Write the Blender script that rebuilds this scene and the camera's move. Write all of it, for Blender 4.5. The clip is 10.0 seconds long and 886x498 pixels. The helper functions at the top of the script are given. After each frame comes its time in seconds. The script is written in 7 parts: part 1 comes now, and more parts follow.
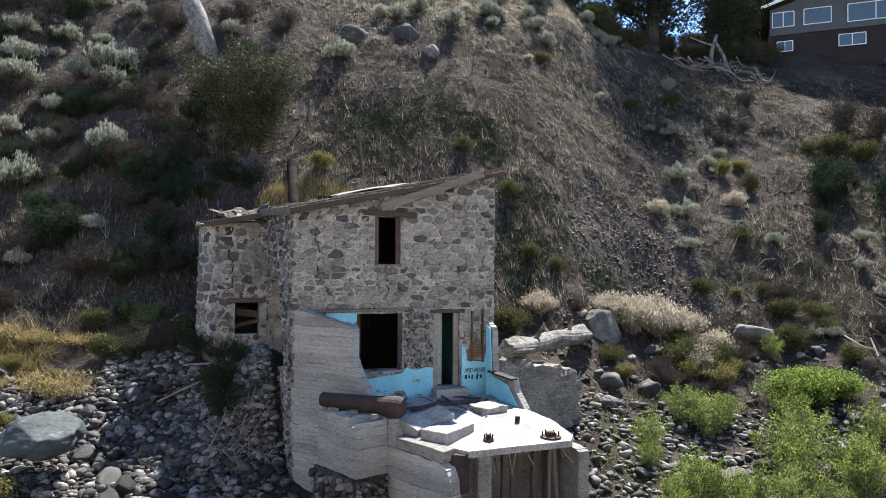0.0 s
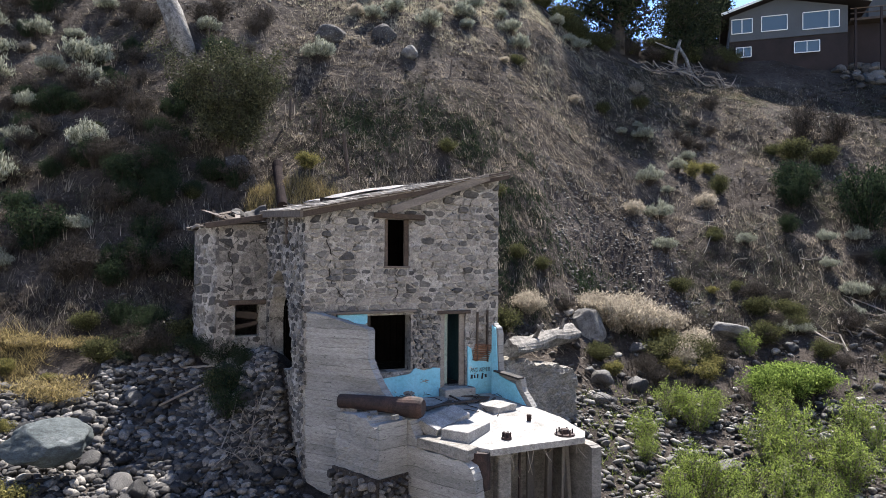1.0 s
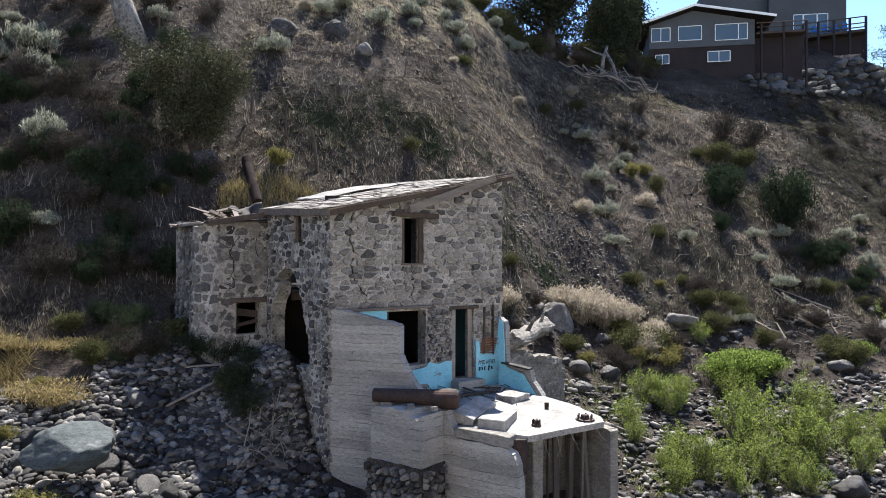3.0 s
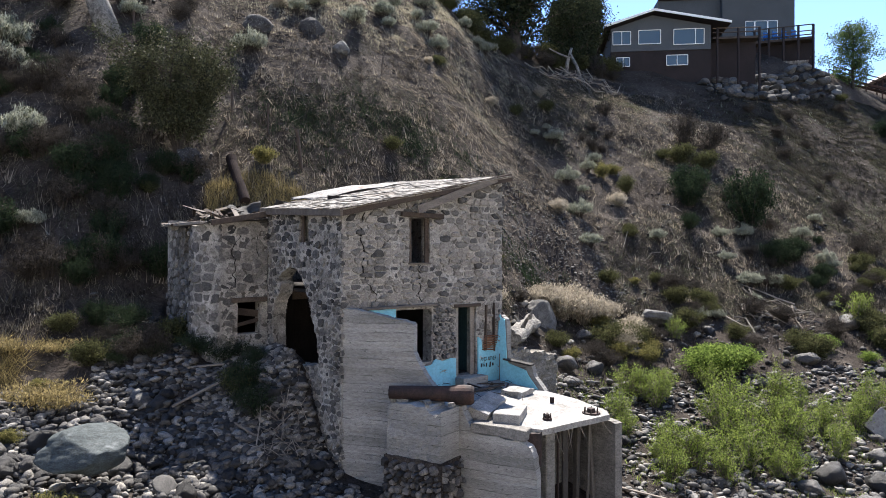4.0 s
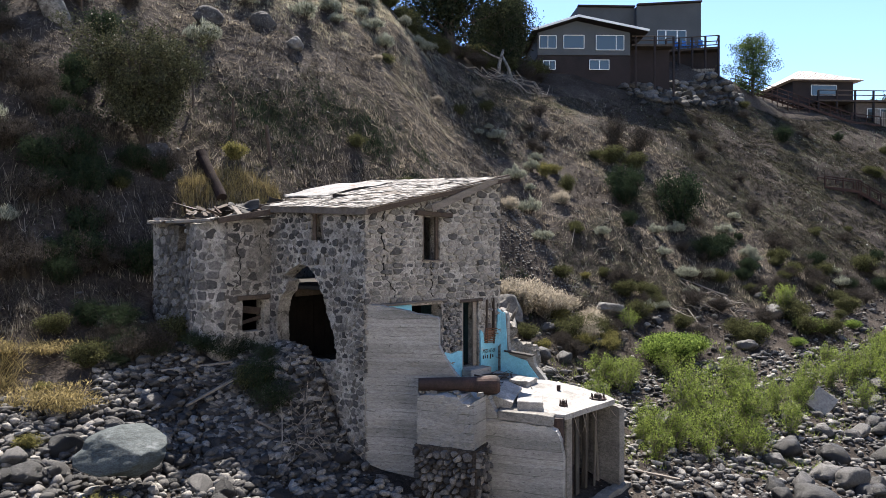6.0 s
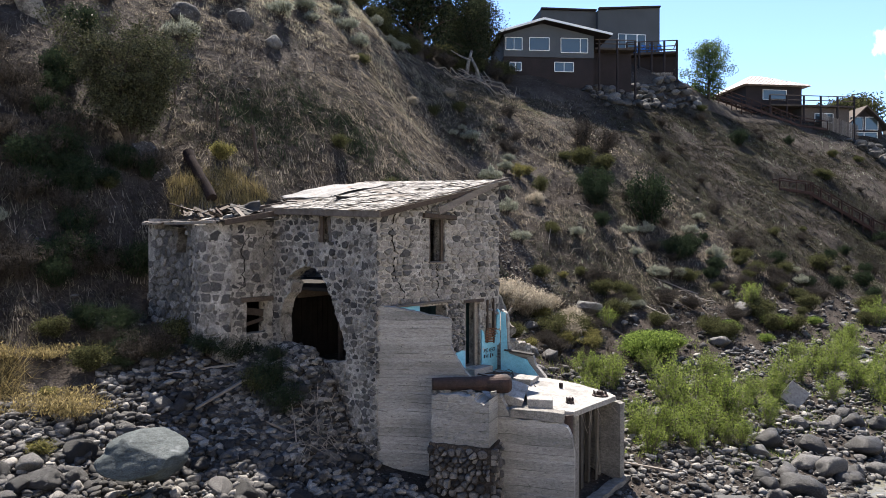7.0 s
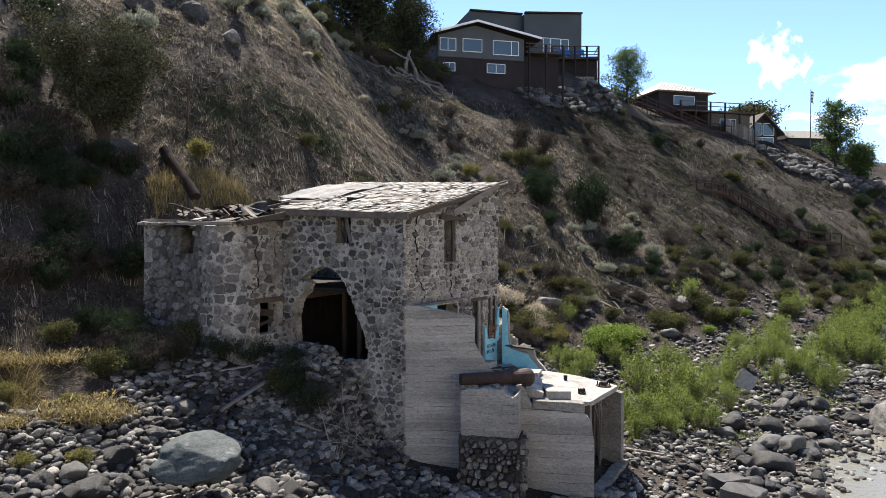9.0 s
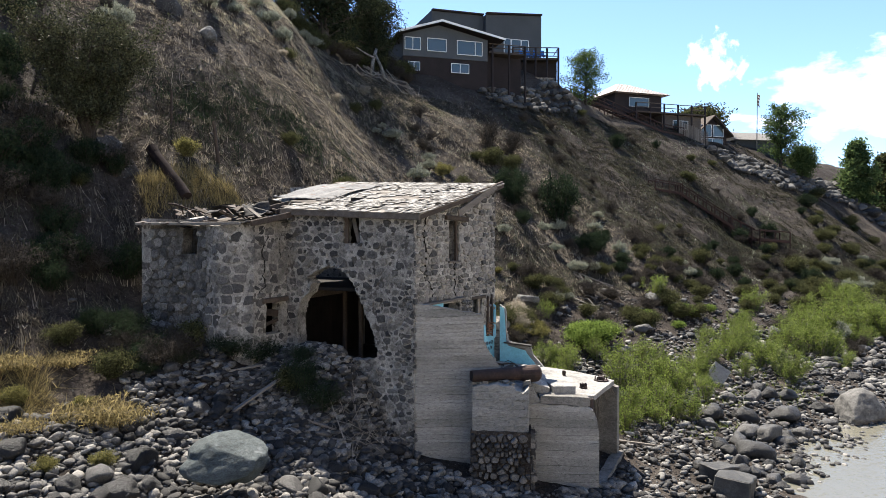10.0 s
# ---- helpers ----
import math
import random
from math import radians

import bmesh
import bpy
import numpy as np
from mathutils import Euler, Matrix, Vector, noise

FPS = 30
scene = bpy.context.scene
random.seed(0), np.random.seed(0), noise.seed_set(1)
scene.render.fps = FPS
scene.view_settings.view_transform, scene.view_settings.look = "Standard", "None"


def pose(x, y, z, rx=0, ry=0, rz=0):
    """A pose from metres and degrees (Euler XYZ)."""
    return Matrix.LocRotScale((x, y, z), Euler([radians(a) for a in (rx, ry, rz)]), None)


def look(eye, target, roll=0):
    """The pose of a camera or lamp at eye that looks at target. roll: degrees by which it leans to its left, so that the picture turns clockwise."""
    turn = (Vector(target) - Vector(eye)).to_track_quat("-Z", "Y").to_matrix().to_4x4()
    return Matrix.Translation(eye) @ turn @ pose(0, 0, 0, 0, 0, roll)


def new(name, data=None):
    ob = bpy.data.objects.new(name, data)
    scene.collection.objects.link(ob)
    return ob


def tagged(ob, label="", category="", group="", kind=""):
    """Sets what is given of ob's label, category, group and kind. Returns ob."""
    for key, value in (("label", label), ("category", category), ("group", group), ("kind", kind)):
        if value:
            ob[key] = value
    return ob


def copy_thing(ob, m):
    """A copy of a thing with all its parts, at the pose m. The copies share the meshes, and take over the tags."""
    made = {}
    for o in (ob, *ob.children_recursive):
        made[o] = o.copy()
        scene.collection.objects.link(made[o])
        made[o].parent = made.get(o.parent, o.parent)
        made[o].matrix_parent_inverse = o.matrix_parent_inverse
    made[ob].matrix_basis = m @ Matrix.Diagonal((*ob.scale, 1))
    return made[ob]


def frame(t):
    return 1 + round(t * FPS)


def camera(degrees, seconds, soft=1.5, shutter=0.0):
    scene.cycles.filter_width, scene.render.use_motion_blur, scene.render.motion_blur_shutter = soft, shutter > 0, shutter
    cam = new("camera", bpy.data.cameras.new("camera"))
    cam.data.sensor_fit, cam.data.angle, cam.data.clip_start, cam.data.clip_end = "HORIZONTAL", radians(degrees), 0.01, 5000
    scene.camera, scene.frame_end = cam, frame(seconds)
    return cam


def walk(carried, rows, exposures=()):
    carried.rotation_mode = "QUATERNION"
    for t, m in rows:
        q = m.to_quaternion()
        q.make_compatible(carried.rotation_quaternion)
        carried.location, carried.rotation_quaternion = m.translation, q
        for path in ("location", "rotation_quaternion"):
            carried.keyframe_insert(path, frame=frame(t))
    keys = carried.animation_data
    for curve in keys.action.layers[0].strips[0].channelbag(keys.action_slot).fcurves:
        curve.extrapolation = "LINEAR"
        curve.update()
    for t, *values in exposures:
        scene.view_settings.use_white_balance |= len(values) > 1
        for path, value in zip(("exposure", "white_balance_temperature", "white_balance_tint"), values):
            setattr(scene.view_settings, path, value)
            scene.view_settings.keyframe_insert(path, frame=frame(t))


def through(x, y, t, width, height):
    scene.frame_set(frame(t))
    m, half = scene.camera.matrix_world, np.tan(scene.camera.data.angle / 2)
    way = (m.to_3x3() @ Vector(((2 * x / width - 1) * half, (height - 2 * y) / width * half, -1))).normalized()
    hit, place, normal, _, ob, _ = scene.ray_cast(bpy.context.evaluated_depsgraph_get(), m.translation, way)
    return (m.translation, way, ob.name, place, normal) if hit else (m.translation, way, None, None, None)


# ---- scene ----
cam = camera(63.1, 10.0, soft=0.4)
METRES, EYE, TILT, LEAN, TURN = 18.0, 6.0, 0.0, 0.0, 0.0
ROWS = [
    (0.0, 0.0, 0.0, 0.0, -0.01, 0.85, -0.44),
    (0.5, -0.045, -0.0085, 0.0044, -1.93, 0.77, -0.41),
    (1.0, -0.0901, -0.016, 0.0061, -3.87, 0.7, -0.35),
    (1.5, -0.1353, -0.0233, 0.0065, -5.82, 0.62, -0.31),
    (2.0, -0.1874, -0.029, 0.0072, -8.04, 0.52, -0.26),
    (2.5, -0.2343, -0.0321, 0.0079, -10.0, 0.43, -0.23),
    (4.0, -0.3814, -0.0338, 0.0129, -16.15, 0.12, -0.15),
    (4.5, -0.4274, -0.0331, 0.0131, -18.07, 0.05, -0.12),
    (5.0, -0.4738, -0.0293, 0.0143, -20.02, -0.05, -0.11),
    (5.5, -0.5275, -0.0225, 0.015, -22.23, -0.15, -0.07),
    (7.0, -0.6765, 0.0087, 0.0238, -28.33, -0.43, -0.05),
    (7.5, -0.7241, 0.0219, 0.0279, -30.29, -0.5, -0.06),
    (8.0, -0.7721, 0.0382, 0.0283, -32.22, -0.61, -0.02),
    (8.5, -0.8257, 0.0596, 0.0305, -34.4, -0.73, -0.0),
    (9.0, -0.8719, 0.0787, 0.0326, -36.32, -0.77, 0.0),
    (9.5, -0.9184, 0.0985, 0.0328, -38.25, -0.87, 0.06),
    (10.0, -0.9704, 0.1236, 0.0369, -40.55, -0.96, 0.05),
]
walk(cam, [(t, pose(0, 0, EYE, TILT, LEAN, TURN) @ pose(METRES * x, METRES * y, METRES * z, 90 + pitch, roll, yaw)) for t, x, y, z, yaw, pitch, roll in ROWS],
     exposures=[(0.0, 2.02, 6100, 10), (1.2, 2.0, 6150, 14), (2.5, 1.92, 6150, 12), (5.0, 1.86, 6250, 13), (7.5, 1.76, 6400, 13), (10.0, 1.7, 6450, 10)])


# ---- light ----
SUN_AZ, SUN_EL = 21.0, 58.0  # degrees clockwise from +y, and above the horizon
world = bpy.data.worlds.new("sky")
scene.world = world
world.use_nodes = True
wn, wl = world.node_tree.nodes, world.node_tree.links
sky = wn.new("ShaderNodeTexSky")
sky.sky_type, sky.sun_disc = "NISHITA", False
sky.sun_elevation, sky.sun_rotation = radians(SUN_EL), radians(SUN_AZ)
sky.altitude = 2200
sky.air_density, sky.dust_density, sky.ozone_density = 1.0, 0.7, 4.0
wn["Background"].inputs["Strength"].default_value = 0.085
wl.new(sky.outputs[0], wn["Background"].inputs["Color"])
sun = new("sun", bpy.data.lights.new("sun", "SUN"))
sun.data.energy, sun.data.angle, sun.data.color = 4.7, radians(0.53), (1.0, 0.92, 0.8)
_a, _e = radians(SUN_AZ), radians(SUN_EL)
sun.matrix_world = look((0, 0, 60), (-60 * math.sin(_a) * math.cos(_e), -60 * math.cos(_a) * math.cos(_e), 60 - 60 * math.sin(_e)))


# ---- materials ----
def nodes_of(name):
    m = bpy.data.materials.new(name)
    m.use_nodes = True
    return m, m.node_tree.nodes, m.node_tree.links, m.node_tree.nodes["Principled BSDF"]


def noise_node(n, l, coord, scale, detail=6.0, rough=0.6, stretch=None):
    tex = n.new("ShaderNodeTexNoise")
    tex.inputs["Scale"].default_value, tex.inputs["Detail"].default_value, tex.inputs["Roughness"].default_value = scale, detail, rough
    src = coord
    if stretch:
        mp = n.new("ShaderNodeMapping")
        mp.inputs["Scale"].default_value = stretch
        l.new(coord, mp.inputs["Vector"])
        src = mp.outputs[0]
    l.new(src, tex.inputs["Vector"])
    return tex.outputs["Fac"]


def ramp_node(n, l, fac, stops):
    r = n.new("ShaderNodeValToRGB")
    e = r.color_ramp.elements
    while len(e) < len(stops):
        e.new(0.5)
    for el, (p, c) in zip(e, stops):
        el.position, el.color = p, (*c, 1)
    l.new(fac, r.inputs[0])
    return r.outputs[0]


def mix_node(n, l, fac, a, b, blend="MIX"):
    m = n.new("ShaderNodeMix")
    m.data_type, m.blend_type = "RGBA", blend
    for sock, v in ((m.inputs[0], fac), (m.inputs[6], a), (m.inputs[7], b)):
        if isinstance(v, (int, float)):
            sock.default_value = v
        elif isinstance(v, tuple):
            sock.default_value = (*v, 1)
        else:
            l.new(v, sock)
    return m.outputs[2]


def math_node(n, l, op, a, b):
    m = n.new("ShaderNodeMath")
    m.operation = op
    for sock, v in zip(m.inputs, (a, b)):
        if isinstance(v, (int, float)):
            sock.default_value = v
        else:
            l.new(v, sock)
    return m.outputs[0]


def surface(name, stops, scale=1.0, fine=12.0, rough=0.9, bump=0.3, dist=0.02, metal=0.0, stretch=None, spread=0.0, island=0.0, grain=0.45, spots=None, spec=0.3):
    """A weathered surface: a colour ramp over broad noise, finer grain over it, bump, and a spread of value from piece to piece."""
    m, n, l, p = nodes_of(name)
    tc = n.new("ShaderNodeTexCoord").outputs["Object"]
    big = noise_node(n, l, tc, scale, 5.0, 0.55, stretch)
    small = noise_node(n, l, tc, fine, 8.0, 0.7, stretch)
    fac = big
    if spread or island:
        if spread:
            r, w = n.new("ShaderNodeObjectInfo").outputs["Random"], spread
        else:
            r, w = n.new("ShaderNodeNewGeometry").outputs["Random Per Island"], island
        fac = math_node(n, l, "ADD", math_node(n, l, "MULTIPLY", big, 1 - w), math_node(n, l, "MULTIPLY", r, w))
    col = ramp_node(n, l, fac, stops)
    shade = ramp_node(n, l, small, [(0.33, (1 - grain,) * 3), (0.62, (1 + 0.0,) * 3)])
    col = mix_node(n, l, 1.0, col, shade, "MULTIPLY")
    speck = ramp_node(n, l, noise_node(n, l, tc, fine * 4.0, 3.0, 0.6), [(0.35, (1 - grain * 0.7,) * 3), (0.6, (1.0,) * 3)])
    col = mix_node(n, l, 1.0, col, speck, "MULTIPLY")
    if spots:
        sc, thr, c = spots
        sp = noise_node(n, l, tc, sc, 4.0, 0.5)
        msk = ramp_node(n, l, sp, [(thr, (0, 0, 0)), (min(thr + 0.06, 1), (1, 1, 1))])
        col = mix_node(n, l, msk, col, c)
    l.new(col, p.inputs["Base Color"])
    p.inputs["Roughness"].default_value, p.inputs["Metallic"].default_value = rough, metal
    p.inputs["Specular IOR Level"].default_value = spec
    if bump:
        b = n.new("ShaderNodeBump")
        b.inputs["Strength"].default_value, b.inputs["Distance"].default_value = bump, dist
        l.new(small, b.inputs["Height"])
        l.new(b.outputs[0], p.inputs["Normal"])
    return m


def leaf(name, a, b, through=0.45, gloss=0.0):
    """Leaves: each its own shade between a and b, letting the light behind them through."""
    m, n, l, p = nodes_of(name)
    r = n.new("ShaderNodeNewGeometry").outputs["Random Per Island"]
    col = ramp_node(n, l, r, [(0.0, a), (1.0, b)])
    n.remove(p)
    d, t, mx = n.new("ShaderNodeBsdfDiffuse"), n.new("ShaderNodeBsdfTranslucent"), n.new("ShaderNodeMixShader")
    mx.inputs[0].default_value = through
    l.new(col, d.inputs[0])
    l.new(col, t.inputs[0])
    l.new(d.outputs[0], mx.inputs[1])
    l.new(t.outputs[0], mx.inputs[2])
    last = mx.outputs[0]
    if gloss:
        g, m2 = n.new("ShaderNodeBsdfGlossy"), n.new("ShaderNodeMixShader")
        g.inputs["Roughness"].default_value, m2.inputs[0].default_value = 0.4, gloss
        l.new(last, m2.inputs[1])
        l.new(g.outputs[0], m2.inputs[2])
        last = m2.outputs[0]
    l.new(last, n["Material Output"].inputs["Surface"])
    return m


M_SOIL = surface("hill_soil", [(0.3, (0.036, 0.03, 0.026)), (0.5, (0.074, 0.062, 0.053)), (0.7, (0.12, 0.102, 0.087))], 0.35, 5.0, 1.0, 1.0, 0.15, spots=(7.0, 0.66, (0.2, 0.187, 0.167)), spec=0.1, grain=0.6)
M_COBBLE = surface("river_cobble", [(0.15, (0.022, 0.021, 0.0205)), (0.42, (0.07, 0.067, 0.064)), (0.66, (0.145, 0.137, 0.127)), (0.9, (0.32, 0.302, 0.272))], 2.0, 14.0, 0.8, 0.7, 0.03, island=0.85, grain=0.6)
M_SHORE = surface("damp_shore_cobble", [(0.15, (0.024, 0.023, 0.022)), (0.42, (0.075, 0.072, 0.069)), (0.66, (0.155, 0.147, 0.137)), (0.92, (0.34, 0.322, 0.292))], 2.0, 14.0, 0.7, 0.7, 0.03, island=0.85, grain=0.55)
M_ROCK = surface("river_rock", [(0.2, (0.016, 0.016, 0.0165)), (0.5, (0.055, 0.0535, 0.0525)), (0.85, (0.16, 0.153, 0.143))], 1.6, 9.0, 0.5, 0.9, 0.06, spread=0.7, grain=0.65)
M_BOULDER = surface("pale_boulder", [(0.3, (0.046, 0.059, 0.061)), (0.55, (0.078, 0.094, 0.096)), (0.75, (0.113, 0.128, 0.128))], 1.1, 7.0, 0.85, 0.6, 0.05, spots=(2.2, 0.62, (0.12, 0.133, 0.137)), grain=0.5)
M_BOULDER2 = surface("grey_boulder", [(0.3, (0.12, 0.115, 0.107)), (0.55, (0.2, 0.192, 0.178)), (0.75, (0.28, 0.27, 0.25))], 1.3, 8.0, 0.9, 0.7, 0.05, spots=(3.0, 0.62, (0.15, 0.143, 0.135)), grain=0.55)
M_SPECK = surface("speckled_rock", [(0.3, (0.035, 0.033, 0.031)), (0.7, (0.1, 0.095, 0.09))], 1.3, 14.0, 0.95, 0.8, 0.05, spots=(12.0, 0.58, (0.14, 0.133, 0.123)))
# the dark spots paint the shade of small holes into the mortar
M_MORTAR = surface("lime_mortar", [(0.3, (0.23, 0.216, 0.192)), (0.5, (0.43, 0.405, 0.363)), (0.75, (0.6, 0.57, 0.517))], 1.6, 9.0, 0.95, 1.0, 0.06, spots=(5.0, 0.57, (0.09, 0.083, 0.072)), grain=0.5)
M_DRYJOINT = surface("dirty_open_joints", [(0.3, (0.06, 0.055, 0.048)), (0.5, (0.16, 0.148, 0.128)), (0.75, (0.36, 0.335, 0.295))], 2.2, 11.0, 0.95, 1.0, 0.06, grain=0.7)
M_PLAINCONC = surface("grey_weathered_concrete", [(0.25, (0.15, 0.142, 0.128)), (0.5, (0.25, 0.238, 0.215)), (0.75, (0.33, 0.315, 0.287))], 1.1, 9.0, 0.95, 0.9, 0.03, stretch=(0.8, 0.8, 1.6), spots=(16.0, 0.66, (0.08, 0.075, 0.066)), grain=0.5)
M_TARPAPER = surface("black_tar_paper", [(0.3, (0.02, 0.019, 0.018)), (0.6, (0.05, 0.046, 0.042)), (0.8, (0.12, 0.108, 0.095))], 2.0, 10.0, 0.85, 0.7, 0.03)
M_STONE = surface("field_stone", [(0.12, (0.06, 0.058, 0.057)), (0.26, (0.15, 0.143, 0.134)), (0.45, (0.27, 0.252, 0.225)), (0.65, (0.37, 0.34, 0.298)), (0.9, (0.24, 0.225, 0.207))], 4.0, 10.0, 0.9, 0.7, 0.03, spread=0.75, grain=0.45)
M_GREYSTONE = surface("dark_grey_field_stone", [(0.12, (0.055, 0.054, 0.054)), (0.35, (0.125, 0.12, 0.114)), (0.6, (0.215, 0.203, 0.188)), (0.85, (0.32, 0.298, 0.264))], 4.0, 13.0, 0.9, 0.9, 0.035, spread=0.75, grain=0.6)
M_QUOIN = surface("corner_stone", [(0.15, (0.085, 0.083, 0.08)), (0.5, (0.23, 0.221, 0.207)), (0.9, (0.42, 0.4, 0.365))], 3.0, 13.0, 0.9, 0.9, 0.03, spread=0.6, grain=0.65)
def board_concrete(name, board=0.24):
    """Concrete that keeps the marks of its boards: joints, a tone for each board, blow holes, streaks along the boards."""
    m = surface(name, [(0.25, (0.25, 0.243, 0.225)), (0.5, (0.36, 0.35, 0.325)), (0.75, (0.45, 0.437, 0.405))], 0.8, 16.0, 0.95, 0.0, 0.02, stretch=(0.5, 0.5, 2.4), grain=0.4)
    n, l = m.node_tree.nodes, m.node_tree.links
    p = n["Principled BSDF"]
    tc = n.new("ShaderNodeTexCoord").outputs["Object"]
    sep = n.new("ShaderNodeSeparateXYZ")
    l.new(tc, sep.inputs[0])
    warp = math_node(n, l, "MULTIPLY", noise_node(n, l, tc, 0.7, 3.0), 0.16)
    row = math_node(n, l, "DIVIDE", math_node(n, l, "ADD", sep.outputs[2], warp), board)
    k = math_node(n, l, "FRACT", row, 0.0)
    white = n.new("ShaderNodeTexWhiteNoise")
    white.noise_dimensions = "1D"
    l.new(math_node(n, l, "FLOOR", row, 0.0), white.inputs["W"])
    tone = ramp_node(n, l, white.outputs["Value"], [(0.0, (0.76, 0.76, 0.76)), (1.0, (1, 1, 1))])
    joint = ramp_node(n, l, k, [(0.0, (0, 0, 0)), (0.06, (0.1, 0.1, 0.1)), (0.11, (1, 1, 1))])
    broken = ramp_node(n, l, noise_node(n, l, tc, 1.8, 4.0, 0.6, (1.0, 1.0, 3.0)), [(0.42, (0, 0, 0)), (0.56, (1, 1, 1))])
    line = mix_node(n, l, broken, joint, (1.0, 1.0, 1.0))
    pit = ramp_node(n, l, noise_node(n, l, tc, 13.0, 3.0, 0.5, (1.0, 1.0, 1.8)), [(0.29, (0.1, 0.1, 0.1)), (0.36, (1, 1, 1))])
    rough = noise_node(n, l, tc, 9.0, 9.0, 0.7)
    had = p.inputs["Base Color"].links[0].from_socket
    col = mix_node(n, l, 1.0, had, tone, "MULTIPLY")
    col = mix_node(n, l, 0.45, col, mix_node(n, l, 1.0, col, line, "MULTIPLY"))
    col = mix_node(n, l, 0.6, col, mix_node(n, l, 1.0, col, pit, "MULTIPLY"))
    l.new(col, p.inputs["Base Color"])
    hgt = math_node(n, l, "ADD", math_node(n, l, "ADD", math_node(n, l, "MULTIPLY", line, 0.5), math_node(n, l, "MULTIPLY", pit, 0.4)), math_node(n, l, "MULTIPLY", rough, 0.6))
    b = n.new("ShaderNodeBump")
    b.inputs["Strength"].default_value, b.inputs["Distance"].default_value = 0.8, 0.03
    l.new(hgt, b.inputs["Height"])
    l.new(b.outputs[0], p.inputs["Normal"])
    return m


M_CONC = board_concrete("board_formed_concrete")
M_ROUGHCONC = surface("rough_layered_concrete", [(0.25, (0.2, 0.185, 0.16)), (0.5, (0.33, 0.31, 0.27)), (0.75, (0.44, 0.42, 0.37))], 1.2, 9.0, 0.95, 1.0, 0.08, stretch=(0.8, 0.8, 2.4), grain=0.65)
# pale, so that the added bank throws fill light back at the house
M_BOUNCE = surface("pale_bounce_gravel", [(0.3, (0.36, 0.32, 0.26)), (0.7, (0.5, 0.455, 0.38))], 0.4, 3.0, 1.0, 0.5, 0.1, grain=0.2)
M_SLAB = surface("bleached_concrete_slab", [(0.3, (0.21, 0.202, 0.185)), (0.5, (0.33, 0.32, 0.3)), (0.8, (0.45, 0.436, 0.412))], 1.6, 10.0, 0.9, 0.5, 0.02, spots=(2.6, 0.62, (0.22, 0.205, 0.182)), grain=0.45)
M_BLUE = surface("blue_plaster", [(0.25, (0.17, 0.47, 0.6)), (0.5, (0.24, 0.58, 0.72)), (0.8, (0.33, 0.65, 0.76))], 1.2, 12.0, 0.7, 0.3, 0.01, spots=(3.0, 0.68, (0.42, 0.43, 0.41)), grain=0.22)
M_WOOD = surface("weathered_wood", [(0.25, (0.12, 0.1, 0.085)), (0.5, (0.23, 0.2, 0.17)), (0.8, (0.36, 0.33, 0.29))], 2.0, 22.0, 0.9, 0.6, 0.01, stretch=(0.6, 3.0, 3.0), spread=0.5)
M_OLDPLANK = surface("old_grey_plank", [(0.25, (0.06, 0.054, 0.047)), (0.5, (0.12, 0.108, 0.096)), (0.8, (0.2, 0.185, 0.165))], 2.0, 22.0, 0.9, 0.6, 0.01, stretch=(3.0, 3.0, 0.6), spread=0.5)
M_DARKWOOD = surface("dark_timber", [(0.25, (0.045, 0.034, 0.027)), (0.5, (0.085, 0.064, 0.05)), (0.8, (0.14, 0.11, 0.085))], 2.0, 18.0, 0.9, 0.5, 0.01, spread=0.4)
# near-black: the shade of the rooms is put into this plank colour
M_SHADEWOOD = surface("room_shade_planks", [(0.3, (0.012, 0.01, 0.009)), (0.7, (0.026, 0.021, 0.018))], 2.0, 18.0, 0.95, 0.4, 0.01)
M_SHINGLE = surface("grey_shingle", [(0.15, (0.13, 0.12, 0.108)), (0.4, (0.26, 0.245, 0.225)), (0.85, (0.42, 0.4, 0.37))], 2.0, 20.0, 0.85, 0.5, 0.01, island=0.75)
M_TIN = surface("dull_tin_sheet", [(0.3, (0.16, 0.158, 0.155)), (0.6, (0.25, 0.248, 0.243)), (0.8, (0.3, 0.29, 0.275))], 1.2, 8.0, 0.75, 0.3, 0.008, metal=0.1, spots=(3.0, 0.6, (0.13, 0.09, 0.07)))
M_RUST = surface("rusted_iron", [(0.3, (0.026, 0.02, 0.019)), (0.55, (0.048, 0.03, 0.026)), (0.8, (0.1, 0.055, 0.042))], 2.5, 14.0, 0.75, 0.4, 0.01, metal=0.15)
M_FLUE = surface("sooty_flue_iron", [(0.3, (0.018, 0.014, 0.014)), (0.7, (0.045, 0.034, 0.032))], 2.5, 14.0, 1.0, 0.4, 0.01, spec=0.05)
M_LATH = surface("red_lath", [(0.3, (0.16, 0.075, 0.045)), (0.7, (0.28, 0.14, 0.08))], 3.0, 16.0, 0.9, 0.3, 0.01, spread=0.5)
M_TEAL = surface("dark_teal_paint", [(0.3, (0.02, 0.05, 0.052)), (0.7, (0.04, 0.085, 0.085))], 2.0, 12.0, 0.7, 0.2, 0.01)
M_GREEN = surface("pale_green_paint", [(0.3, (0.35, 0.46, 0.4)), (0.7, (0.5, 0.58, 0.5))], 2.0, 12.0, 0.7, 0.2, 0.01)
M_INK = surface("black_spray_paint", [(0.3, (0.012, 0.014, 0.02)), (0.7, (0.025, 0.03, 0.04))], 3.0, 14.0, 0.6, 0.0)
M_BARK = surface("bleached_bark", [(0.3, (0.1, 0.092, 0.082)), (0.5, (0.28, 0.265, 0.24)), (0.75, (0.44, 0.42, 0.385))], 3.0, 11.0, 0.95, 1.0, 0.06, grain=0.75)
